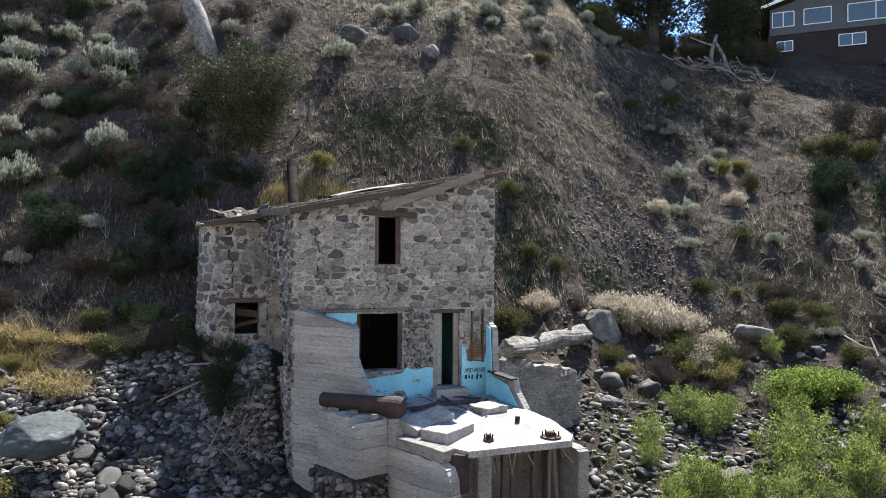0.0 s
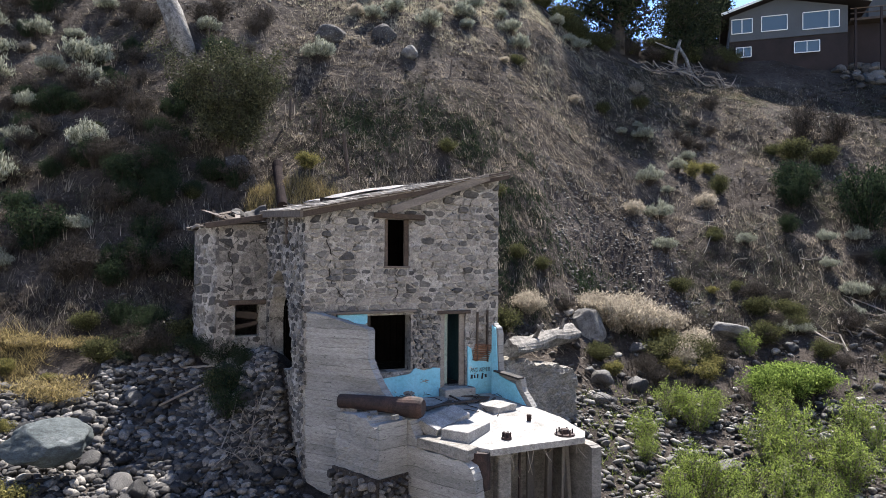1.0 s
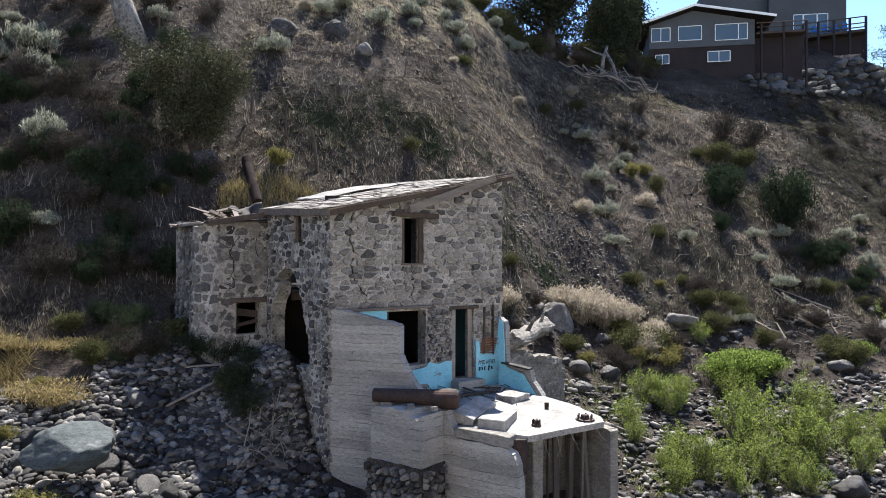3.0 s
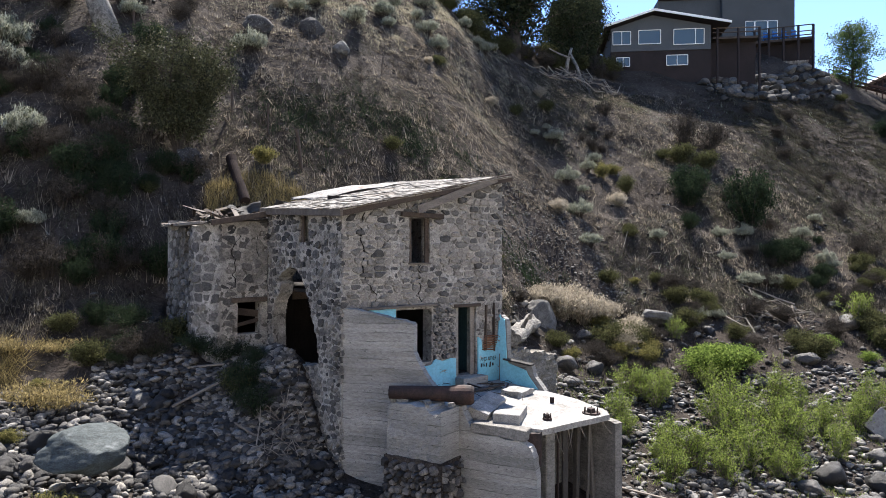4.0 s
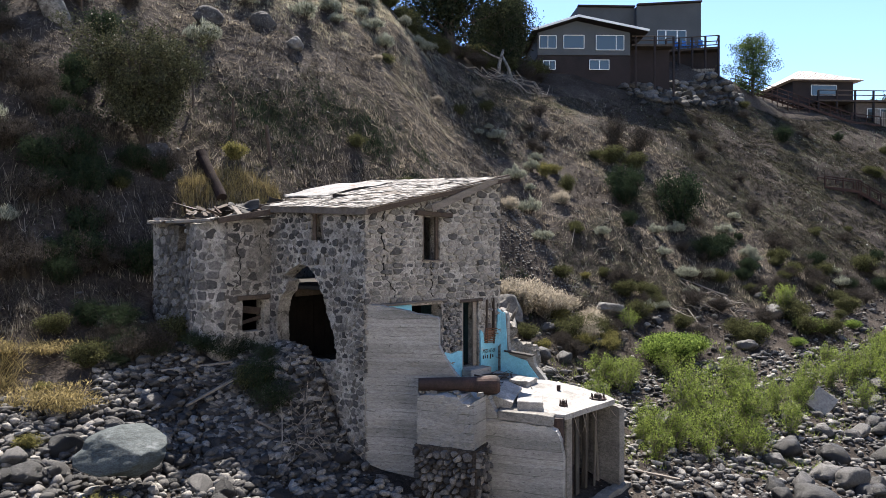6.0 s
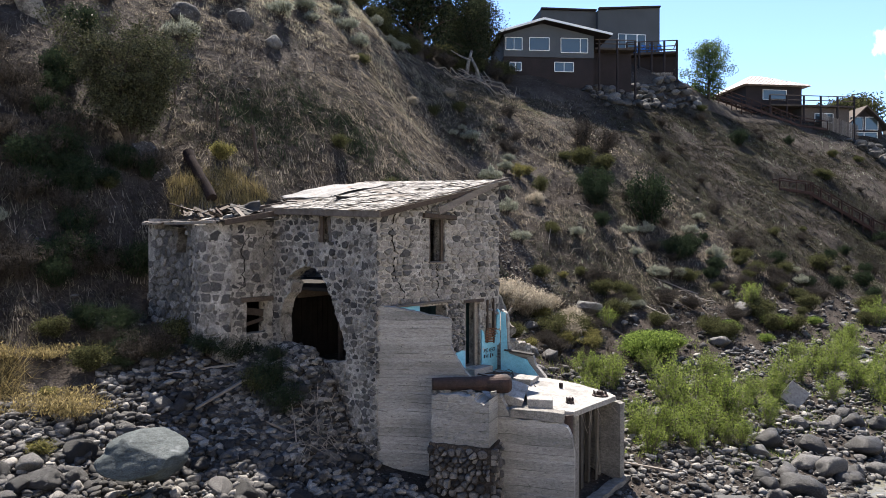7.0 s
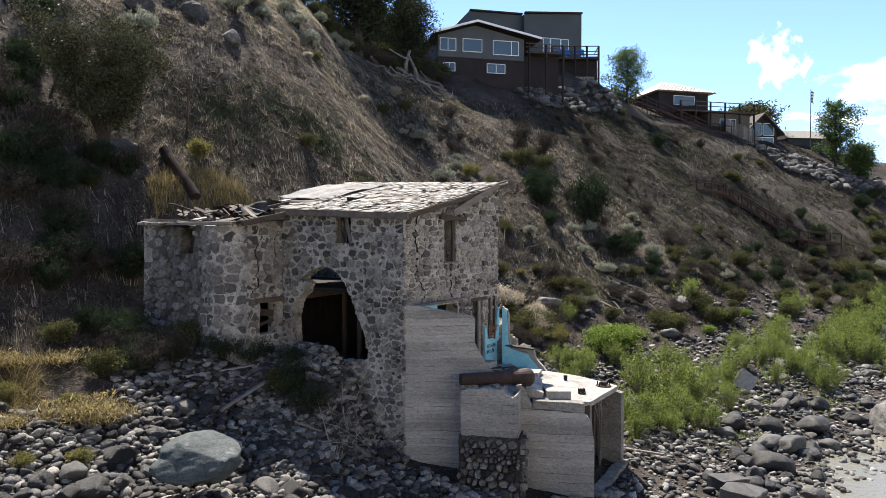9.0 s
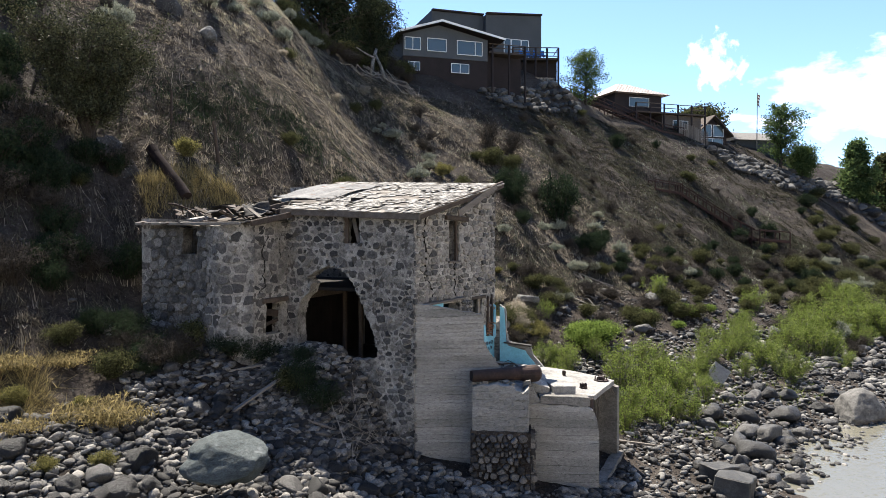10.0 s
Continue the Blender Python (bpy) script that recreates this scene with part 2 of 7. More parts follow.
M_TWIG = surface("dry_twig", [(0.3, (0.13, 0.11, 0.09)), (0.7, (0.3, 0.27, 0.23))], 2.0, 12.0, 0.9, 0.2, 0.005, spread=0.4)
M_DTWIG = surface("dark_twig", [(0.3, (0.03, 0.024, 0.018)), (0.7, (0.08, 0.065, 0.05))], 2.0, 12.0, 0.9, 0.2, 0.005)
M_STAIR = surface("red_brown_stain", [(0.3, (0.035, 0.018, 0.014)), (0.7, (0.07, 0.036, 0.028))], 2.0, 14.0, 0.85, 0.3, 0.01)
M_SIDING = surface("slate_grey_siding", [(0.3, (0.066, 0.073, 0.08)), (0.7, (0.084, 0.092, 0.1))], 0.6, 9.0, 0.8, 0.1, 0.005, grain=0.12)
M_SIDING2 = surface("charcoal_stucco", [(0.3, (0.056, 0.062, 0.066)), (0.7, (0.074, 0.08, 0.085))], 0.5, 9.0, 0.9, 0.1, 0.005, grain=0.12)
M_BROWN = surface("dark_brown_siding", [(0.3, (0.017, 0.013, 0.013)), (0.7, (0.03, 0.022, 0.0215))], 0.8, 9.0, 0.85, 0.1, 0.005, grain=0.2)
M_TRIM = surface("white_trim", [(0.3, (0.7, 0.7, 0.68)), (0.7, (0.8, 0.8, 0.78))], 1.0, 9.0, 0.6, 0.0, grain=0.1)
M_METALROOF = surface("pale_metal_roof", [(0.3, (0.42, 0.36, 0.32)), (0.7, (0.55, 0.49, 0.45))], 0.8, 9.0, 0.55, 0.1, 0.005, grain=0.15)
M_BLUECHAIR = surface("blue_canvas", [(0.3, (0.03, 0.16, 0.5)), (0.7, (0.05, 0.22, 0.6))], 1.0, 9.0, 0.8, 0.0)
M_GRASS = leaf("dry_grass_blade", (0.028, 0.024, 0.019), (0.44, 0.385, 0.305), 0.38)
# darker than dry_grass_blade
M_FARGRASS = leaf("darker_grey_grass", (0.018, 0.016, 0.013), (0.22, 0.2, 0.155), 0.35)
M_SCRUB = leaf("dull_scrub", (0.012, 0.012, 0.009), (0.085, 0.08, 0.058), 0.2)
M_GRASSG = leaf("green_grass_blade", (0.03, 0.034, 0.023), (0.12, 0.122, 0.08), 0.3)
M_BRUSH = leaf("dead_brush_stem", (0.015, 0.013, 0.011), (0.1, 0.088, 0.074), 0.12)
M_SAGE = leaf("sage_leaf", (0.07, 0.082, 0.058), (0.42, 0.43, 0.34), 0.3)
M_WILLOW = leaf("willow_leaf", (0.012, 0.024, 0.007), (0.29, 0.36, 0.09), 0.45)
M_OLIVE = leaf("olive_leaf", (0.022, 0.026, 0.013), (0.12, 0.122, 0.055), 0.3)
M_CHERRY = leaf("wild_cherry_leaf", (0.01, 0.013, 0.007), (0.1, 0.104, 0.055), 0.15, 0.012)
M_ROSE = leaf("wild_rose_leaf", (0.03, 0.055, 0.014), (0.24, 0.32, 0.075), 0.48)
M_DEEP = leaf("deep_green_leaf", (0.012, 0.019, 0.012), (0.042, 0.06, 0.032), 0.25)
M_STRAW = leaf("straw_stem", (0.15, 0.13, 0.097), (0.52, 0.465, 0.37), 0.4)
# paler than the slope's grass: the crest's backlight is put into the colour
M_CREST = leaf("sunlit_crest_grass", (0.2, 0.185, 0.13), (0.62, 0.57, 0.42), 0.45)
M_GOLD = leaf("golden_grass", (0.06, 0.05, 0.026), (0.4, 0.325, 0.155), 0.4)
M_YELLOW = leaf("yellow_leaf", (0.04, 0.045, 0.017), (0.25, 0.225, 0.085), 0.4)
M_NEEDLE = leaf("pine_needle", (0.014, 0.02, 0.013), (0.05, 0.058, 0.032), 0.2)
M_POPLAR = leaf("poplar_leaf", (0.035, 0.06, 0.025), (0.12, 0.165, 0.06), 0.4)

M_GLASS, _n, _l, _p = nodes_of("window_glass")
_p.inputs["Base Color"].default_value, _p.inputs["Roughness"].default_value = (0.06, 0.08, 0.085, 1), 0.06
_p.inputs["Specular IOR Level"].default_value, _p.inputs["Metallic"].default_value = 0.8, 0.2
M_WATER, _n, _l, _p = nodes_of("river_water")
_p.inputs["Base Color"].default_value, _p.inputs["Roughness"].default_value = (0.14, 0.134, 0.105, 1), 0.13
_tc = _n.new("ShaderNodeTexCoord").outputs["Object"]
_b = _n.new("ShaderNodeBump")
_b.inputs["Strength"].default_value, _b.inputs["Distance"].default_value = 0.5, 0.05
_l.new(noise_node(_n, _l, _tc, 3.0, 4.0, 0.55, (1.0, 1.6, 1.0)), _b.inputs["Height"])
_l.new(_b.outputs[0], _p.inputs["Normal"])


# ---- tools ----
def empty(name, m=None):
    ob = new(name)
    ob.empty_display_size = 0.2
    if m is not None:
        ob.matrix_world = m
    return ob


def part(name, data, material, parent=None, label=""):
    """One mesh object of a bmesh or mesh, under a thing or a part (or top-level)."""
    if isinstance(data, bmesh.types.BMesh):
        me = bpy.data.meshes.new(name)
        data.to_mesh(me)
        data.free()
    else:
        me = data
    if not me.materials:
        me.materials.append(material)
    ob = new(name, me)
    ob.parent = parent
    return tagged(ob, label)


def mesh_of(name, verts, faces):
    """A mesh from an array of points and one of equal faces."""
    verts, faces = np.asarray(verts, np.float32), np.asarray(faces, np.int32)
    me = bpy.data.meshes.new(name)
    k = faces.shape[1]
    me.vertices.add(len(verts))
    me.vertices.foreach_set("co", verts.ravel())
    me.loops.add(faces.size)
    me.loops.foreach_set("vertex_index", faces.ravel())
    me.polygons.add(len(faces))
    me.polygons.foreach_set("loop_start", np.arange(0, faces.size, k, dtype=np.int32))
    me.update(calc_edges=True)
    return me


_tab = np.random.RandomState(7).rand(256, 256)


def vnoise(x, y):
    """Smooth value noise over arrays, -1 to 1."""
    x, y = np.asarray(x, float), np.asarray(y, float)
    i, j = np.floor(x).astype(int), np.floor(y).astype(int)
    f, g = x - i, y - j
    f, g = f * f * (3 - 2 * f), g * g * (3 - 2 * g)
    a, b = _tab[i % 256, j % 256], _tab[(i + 1) % 256, j % 256]
    c, d = _tab[i % 256, (j + 1) % 256], _tab[(i + 1) % 256, (j + 1) % 256]
    return 2 * ((a * (1 - f) + b * f) * (1 - g) + (c * (1 - f) + d * f) * g) - 1


def fbm(x, y, octaves=4):
    s, a = 0.0, 1.0
    for k in range(octaves):
        s = s + a * vnoise(x * 2 ** k + 17 * k, y * 2 ** k - 31 * k)
        a *= 0.5
    return s


def box(bm, x0, x1, y0, y1, z0, z1, m=None, bevel=0.0, rough=0.0, cuts=0):
    """Adds a box, with cut and roughened faces where asked."""
    b = bmesh.new()
    bmesh.ops.create_cube(b, size=1.0, matrix=Matrix.LocRotScale(((x0 + x1) / 2, (y0 + y1) / 2, (z0 + z1) / 2), None, (x1 - x0, y1 - y0, z1 - z0)))
    if bevel:
        bmesh.ops.bevel(b, geom=b.edges[:], offset=bevel, segments=1, affect="EDGES")
    if cuts:
        bmesh.ops.subdivide_edges(b, edges=b.edges[:], cuts=cuts, use_grid_fill=True)
    if m is not None:
        b.transform(m)
    if rough:
        for v in b.verts:
            v.co += noise.noise_vector(v.co * 3.1) * rough
    me = bpy.data.meshes.new("tmp")
    b.to_mesh(me)
    b.free()
    bm.from_mesh(me)
    bpy.data.meshes.remove(me)


def beam(bm, a, b, w, h, up=(0, 0, 1), wear=0.0):
    """Adds a squared timber from a to b."""
    a, b = Vector(a), Vector(b)
    d = b - a
    x = d.normalized()
    y = Vector(up).cross(x).normalized()
    z = x.cross(y)
    m = Matrix((x, y, z)).transposed().to_4x4()
    m.translation = (a + b) / 2
    box(bm, -d.length / 2, d.length / 2, -w / 2, w / 2, -h / 2, h / 2, m, min(w, h) * 0.12, wear, 2 if wear else 0)


def tube(points, radii, sides=8, wob=0.0, cap=True):
    """A tapered round stem along points: vertices and faces."""
    pts = [Vector(p) for p in points]
    vs, fs = [], []
    for i, p in enumerate(pts):
        d = (pts[min(i + 1, len(pts) - 1)] - pts[max(i - 1, 0)]).normalized()
        u = d.cross(Vector((0.31, 0.2, 0.93)) if abs(d.z) < 0.9 else Vector((1, 0, 0))).normalized()
        w = d.cross(u)
        for k in range(sides):
            t = 2 * math.pi * k / sides
            r = radii[i] * (1 + wob * noise.noise(Vector((p.x * 1.7 + math.cos(t) * 1.3, p.y * 1.7 + math.sin(t) * 1.3, p.z * 1.7))))
            vs.append(p + (u * math.cos(t) + w * math.sin(t)) * r)
    for i in range(len(pts) - 1):
        for k in range(sides):
            a, b = i * sides + k, i * sides + (k + 1) % sides
            fs.append((a, b, b + sides, a + sides))
    if cap:
        fs.append(tuple(range(sides))[::-1])
        fs.append(tuple(range((len(pts) - 1) * sides, len(pts) * sides)))
    return vs, fs


def tubes_mesh(name, stems):
    """One mesh of several stems, each (points, radii, sides, wobble)."""
    vs, fs = [], []
    for s in stems:
        v, f = tube(*s)
        fs += [tuple(i + len(vs) for i in q) for q in f]
        vs += v
    me = bpy.data.meshes.new(name)
    me.from_pydata([tuple(v) for v in vs], [], fs)
    return me


def smooth(ob, on=True):
    ob.data.polygons.foreach_set("use_smooth", [on] * len(ob.data.polygons))
    return ob


# ---- the lie of the land ----
WATER = -1.75
ST = (-60, -25, -13, -8, -1, 5, 9, 13, 18, 25, 38, 50, 68, 80, 140)  # stations along x
FOOT_Y = (22, 24, 24.8, 26.5, 26.2, 27.5, 30, 30.5, 29.5, 29, 30.5, 30.5, 30.5, 30.5, 30)
FOOT_Z = (3.2, 3.0, 2.9, 3.1, 2.6, 2.1, 2.0, 2.4, 2.2, 2.1, 2.1, 2.1, 2.1, 2.1, 2)
STEEP = (0.95, 0.97, 0.98, 0.95, 0.95, 0.95, 0.98, 0.83, 0.73, 0.67, 0.715, 0.735, 0.72, 0.78, 0.8)
CREST = (40, 36, 33, 32, 28.8, 26.8, 26.2, 26.2, 26.1, 25.6, 24.5, 25.0, 23.7, 20.6, 18)
SHORE = (4, 6, 7.5, 8.2, 10, 12.0, 14.4, 15.3, 15.2, 13.5, 12, 12, 12, 12, 12)
BOW = (1.6, 1.6, 1.6, 1.65, 1.7, 1.6, 1.35, 1.2, 1.2, 1.25, 1.3, 1.3, 1.3, 1.3, 1.3)
HOUSE_AT, HOUSE_TURN = (-3.92, 19.33), 21.37
_c, _s = math.cos(radians(HOUSE_TURN)), math.sin(radians(HOUSE_TURN))


def house_uv(x, y):
    dx, dy = x - HOUSE_AT[0], y - HOUSE_AT[1]
    return dx * _c + dy * _s, -dx * _s + dy * _c


def land(x, y, rough=True):
    """Height of the ground."""
    x, y = np.asarray(x, float), np.asarray(y, float)
    g = [np.interp(x, ST, q) for q in (FOOT_Y, FOOT_Z, STEEP, CREST, SHORE, BOW)]
    y0, zb, m, zc, ys, bow = g
    y0 = y0 + 0.7 * vnoise(x * 0.16, y * 0.05)
    t = (y - ys) / (y0 - ys)
    low = WATER + (zb - WATER) * np.where(t > 0, np.clip(t, 0, 1) ** bow, np.maximum(t, -1.0) * 0.25)
    d = y - y0
    z = low + m * 0.5 * (d + np.sqrt(d * d + 2.0)) 
    k = zc + 0.02 * np.maximum(y - 60, 0) - z
    z = zc + 0.02 * np.maximum(y - 60, 0) - 0.5 * (k + np.sqrt(k * k + 2.5))
    # rubble fan below the broken side wall
    z = z + 1.25 * np.exp(-((x + 5.6) ** 2 / 2.2 + (y - 22.4) ** 2 / 3.2))
    z = z + 0.3 * np.exp(-((x + 5.3) ** 2 / 0.8 + (y - 22.3) ** 2 / 1.4)) + 0.35 * np.exp(-((x + 5.0) ** 2 / 1.6 + (y - 21.9) ** 2 / 1.6)) + 0.9 * np.exp(-((x + 5.05) ** 2 / 0.8 + (y - 21.0) ** 2 / 0.8)) + 0.95 * np.exp(-((x + 8.3) ** 2 / 2.5 + (y - 23.7) ** 2 / 2.0))
    # hump of earth behind the wing
    z = z + 0.95 * np.exp(-((x + 5.5) ** 2 / 5.0 + (y - 32.5) ** 2 / 2.6)) + 0.3 * np.exp(-((x + 6.7) ** 2 / 2.2 + (y - 31.1) ** 2 / 1.0))
    # made ground under the deck
    z = z + 2.2 * np.exp(-((x - 46) ** 2 / 50 + (y - 63.0) ** 2 / 9.0)) + 1.1 * np.exp(-((x - 48) ** 2 / 40 + (y - 59.3) ** 2 / 5.0))
    # washed-out gully and its bank on the open slope
    z = z - 0.8 * np.exp(-((x - 8.2) ** 2 / 3.5 + (y - 34.5) ** 2 / 9.0))
    z = z - 1.3 * np.exp(-((x - 47 + (y - 36) * 0.2) ** 2 / 20 + (y - 36) ** 2 / 40.0)) - 1.9 * np.exp(-((x - 54) ** 2 / 16 + (y - 39) ** 2 / 12.0)) - 0.9 * np.exp(-((x - 57) ** 2 / 12 + (y - 36.5) ** 2 / 6.0)) - 0.6 * np.exp(-((x - 49) ** 2 / 6 + (y - 43.5) ** 2 / 6.0))
    if rough:
        up = np.clip((y - y0 + 2) / 4, 0, 1)
        z = z + up * (0.38 * fbm(x * 0.22, y * 0.22, 3) + 0.1 * fbm(x * 1.3, y * 1.3, 3)) + (1 - up) * 0.05 * fbm(x * 1.1, y * 1.1, 3)
    u, v = house_uv(x, y)
    inside = (u > -2.1) & (u < 5.7) & (v > 0.2) & (v < 9.6) & ((u > 0.2) | (v > 5.1))
    return np.where(inside, np.minimum(z, np.where((u < 1.8) & (v < 5.1), 3.1 - 0.5 * np.maximum(u, 0), 2.1)), z)


def lay(x, y):
    return float(land(x, y))


def grid_mesh(name, xs, ys):
    X, Y = np.meshgrid(xs, ys)
    Z = land(X, Y)
    n, k = len(xs), len(ys)
    i = np.arange(n * k).reshape(k, n)
    f = np.stack([i[:-1, :-1], i[:-1, 1:], i[1:, 1:], i[1:, :-1]], -1).reshape(-1, 4)
    return mesh_of(name, np.stack([X, Y, Z], -1).reshape(-1, 3), f)


def steps(*runs):
    out = [runs[0][0]]
    for a, b, s in runs:
        out += list(np.arange(a, b - 1e-6, s)[1:]) + [b]
    return np.array(out)


xs = steps((-2500, -100, 400), (-100, -40, 5), (-40, -18, 0.6), (-18, 22, 0.24), (22, 60, 0.5), (60, 130, 1.2), (130, 250, 12), (250, 2500, 450))
ys = steps((-2500, -60, 400), (-60, 4, 4), (4, 12, 0.5), (12, 48, 0.24), (48, 66, 0.5), (66, 110, 4), (110, 250, 20), (250, 2500, 450))
ground = tagged(part("ground", grid_mesh("ground", xs, ys), M_SOIL), "dry brown soil and gravel bank rising to a plateau", "ground", kind="structure")
smooth(ground)
bm = bmesh.new()
bmesh.ops.create_grid(bm, x_segments=2, y_segments=2, size=0.5, matrix=Matrix.LocRotScale((10, -33, WATER), None, (1200, 100, 1)))
water = tagged(part("water", bm, M_WATER), "shallow silty grey-brown river water", "river", kind="structure")

# unseen bank across the river, behind the camera's way, added to bounce sunlight
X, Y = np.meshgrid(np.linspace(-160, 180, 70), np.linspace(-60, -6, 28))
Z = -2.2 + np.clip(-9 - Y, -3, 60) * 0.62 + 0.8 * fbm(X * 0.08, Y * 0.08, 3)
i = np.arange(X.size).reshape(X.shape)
far = part("far_bank", mesh_of("far_bank", np.stack([X, Y, Z], -1).reshape(-1, 3), np.stack([i[:-1, :-1], i[:-1, 1:], i[1:, 1:], i[1:, :-1]], -1).reshape(-1, 4)), M_BOUNCE)
smooth(tagged(far, "unseen pale gravel bank added across the river to bounce sunlight", "ground", kind="structure"))


# ---- the ruined stone house ----
HOUSE = Matrix.Translation((*HOUSE_AT, 0)) @ Matrix.Rotation(radians(HOUSE_TURN), 4, "Z")
house = tagged(empty("stone_house", HOUSE), "abandoned two-storey fieldstone house with a sagging roof and broken walls", "house")


def in_poly(x, y, poly):
    odd, j = False, len(poly) - 1
    for i in range(len(poly)):
        (xi, yi), (xj, yj) = poly[i], poly[j]
        if (yi > y) != (yj > y) and x < (xj - xi) * (y - yi) / (yj - yi) + xi:
            odd = not odd
        j = i
    return odd


def to_edge(a, z, polys, reach):
    """The nearest point on the outlines, where one lies within reach; else the point itself."""
    best = (reach, a, z)
    for h in polys:
        for i in range(len(h)):
            (a0, z0), (a1, z1) = h[i - 1], h[i]
            da, dz = a1 - a0, z1 - z0
            t = min(1.0, max(0.0, ((a - a0) * da + (z - z0) * dz) / (da * da + dz * dz)))
            pa, pz = a0 + da * t, z0 + dz * t
            d = math.hypot(a - pa, z - pz)
            if d < best[0]:
                best = (d, pa, pz)
    return best[1], best[2]


def wall_bm(a0, a1, z0, top, thick, holes, place, step=0.13, rough=0.02, torn=0.0):
    """A wall over (a, z) with openings cut through: place(a, z, depth) gives the point. holes: polygons; top(a): height."""
    grid_a = sorted({round(v, 3) for v in np.linspace(a0, a1, int((a1 - a0) / step) + 2)} | {round(p[0], 3) for h in holes if len(h) == 4 for p in h})
    zmax = max(top(a) for a in grid_a)
    grid_z = sorted({round(v, 3) for v in np.linspace(z0, zmax, int((zmax - z0) / step) + 2)} | {round(p[1], 3) for h in holes if len(h) == 4 for p in h})
    bm = bmesh.new()
    free = [h for h in holes if len(h) > 4]
    cells = set()
    for i in range(len(grid_a) - 1):
        for k in range(len(grid_z) - 1):
            ca, cz = (grid_a[i] + grid_a[i + 1]) / 2, (grid_z[k] + grid_z[k + 1]) / 2
            if cz < top(ca) + step / 2 and not any(in_poly(ca, cz, h) for h in holes):
                cells.add((i, k))
    made = {}

    def vert(i, k, d):
        if (i, k, d) not in made:
            a, z = grid_a[i], min(grid_z[k], top(grid_a[i]))
            if free:
                a, z = to_edge(a, z, free, step * 0.71)
            if torn and a0 + 0.05 < a < a1 - 0.05:
                a, z = a + torn * noise.noise(Vector((a * 9, z * 9, 1.7))), z + torn * noise.noise(Vector((a * 9, z * 9, 7.7)))
            r = noise.noise(Vector((a * 2.3, z * 2.3, d * 9.1 + 3))) * rough + noise.noise(Vector((a * 7, z * 7, d * 5.1))) * rough * 0.7 + noise.noise(Vector((a * 15, z * 15, d * 5.1))) * rough * 0.6
            made[i, k, d] = bm.verts.new(place(a, z, d * thick + (r if d == 0 else 0)))
        return made[i, k, d]

    for i, k in cells:
        for d in (0, 1):
            q = [vert(i, k, d), vert(i + 1, k, d), vert(i + 1, k + 1, d), vert(i, k + 1, d)]
            bm.faces.new(q if d == 0 else q[::-1])
        for di, dk, e in ((-1, 0, ((0, 0), (0, 1))), (1, 0, ((1, 1), (1, 0))), (0, -1, ((1, 0), (0, 0))), (0, 1, ((0, 1), (1, 1)))):
            if (i + di, k + dk) not in cells:
                (p, q), (r, s) = e
                f = [vert(i + p, k + q, 0), vert(i + r, k + s, 0), vert(i + r, k + s, 1), vert(i + p, k + q, 1)]
                bm.faces.new(f)
    bmesh.ops.recalc_face_normals(bm, faces=bm.faces)
    return bm


def clip_cell(poly, p, q):
    """The part of poly nearer to p than to q."""
    mx, my, nx, ny = (p[0] + q[0]) / 2, (p[1] + q[1]) / 2, q[0] - p[0], q[1] - p[1]
    out = []
    for i in range(len(poly)):
        a, b = poly[i], poly[(i + 1) % len(poly)]
        da, db = (a[0] - mx) * nx + (a[1] - my) * ny, (b[0] - mx) * nx + (b[1] - my) * ny
        if da <= 0:
            out.append(a)
        if (da < 0 < db) or (db < 0 < da):
            t = da / (da - db)
            out.append((a[0] + (b[0] - a[0]) * t, a[1] + (b[1] - a[1]) * t))
    return out


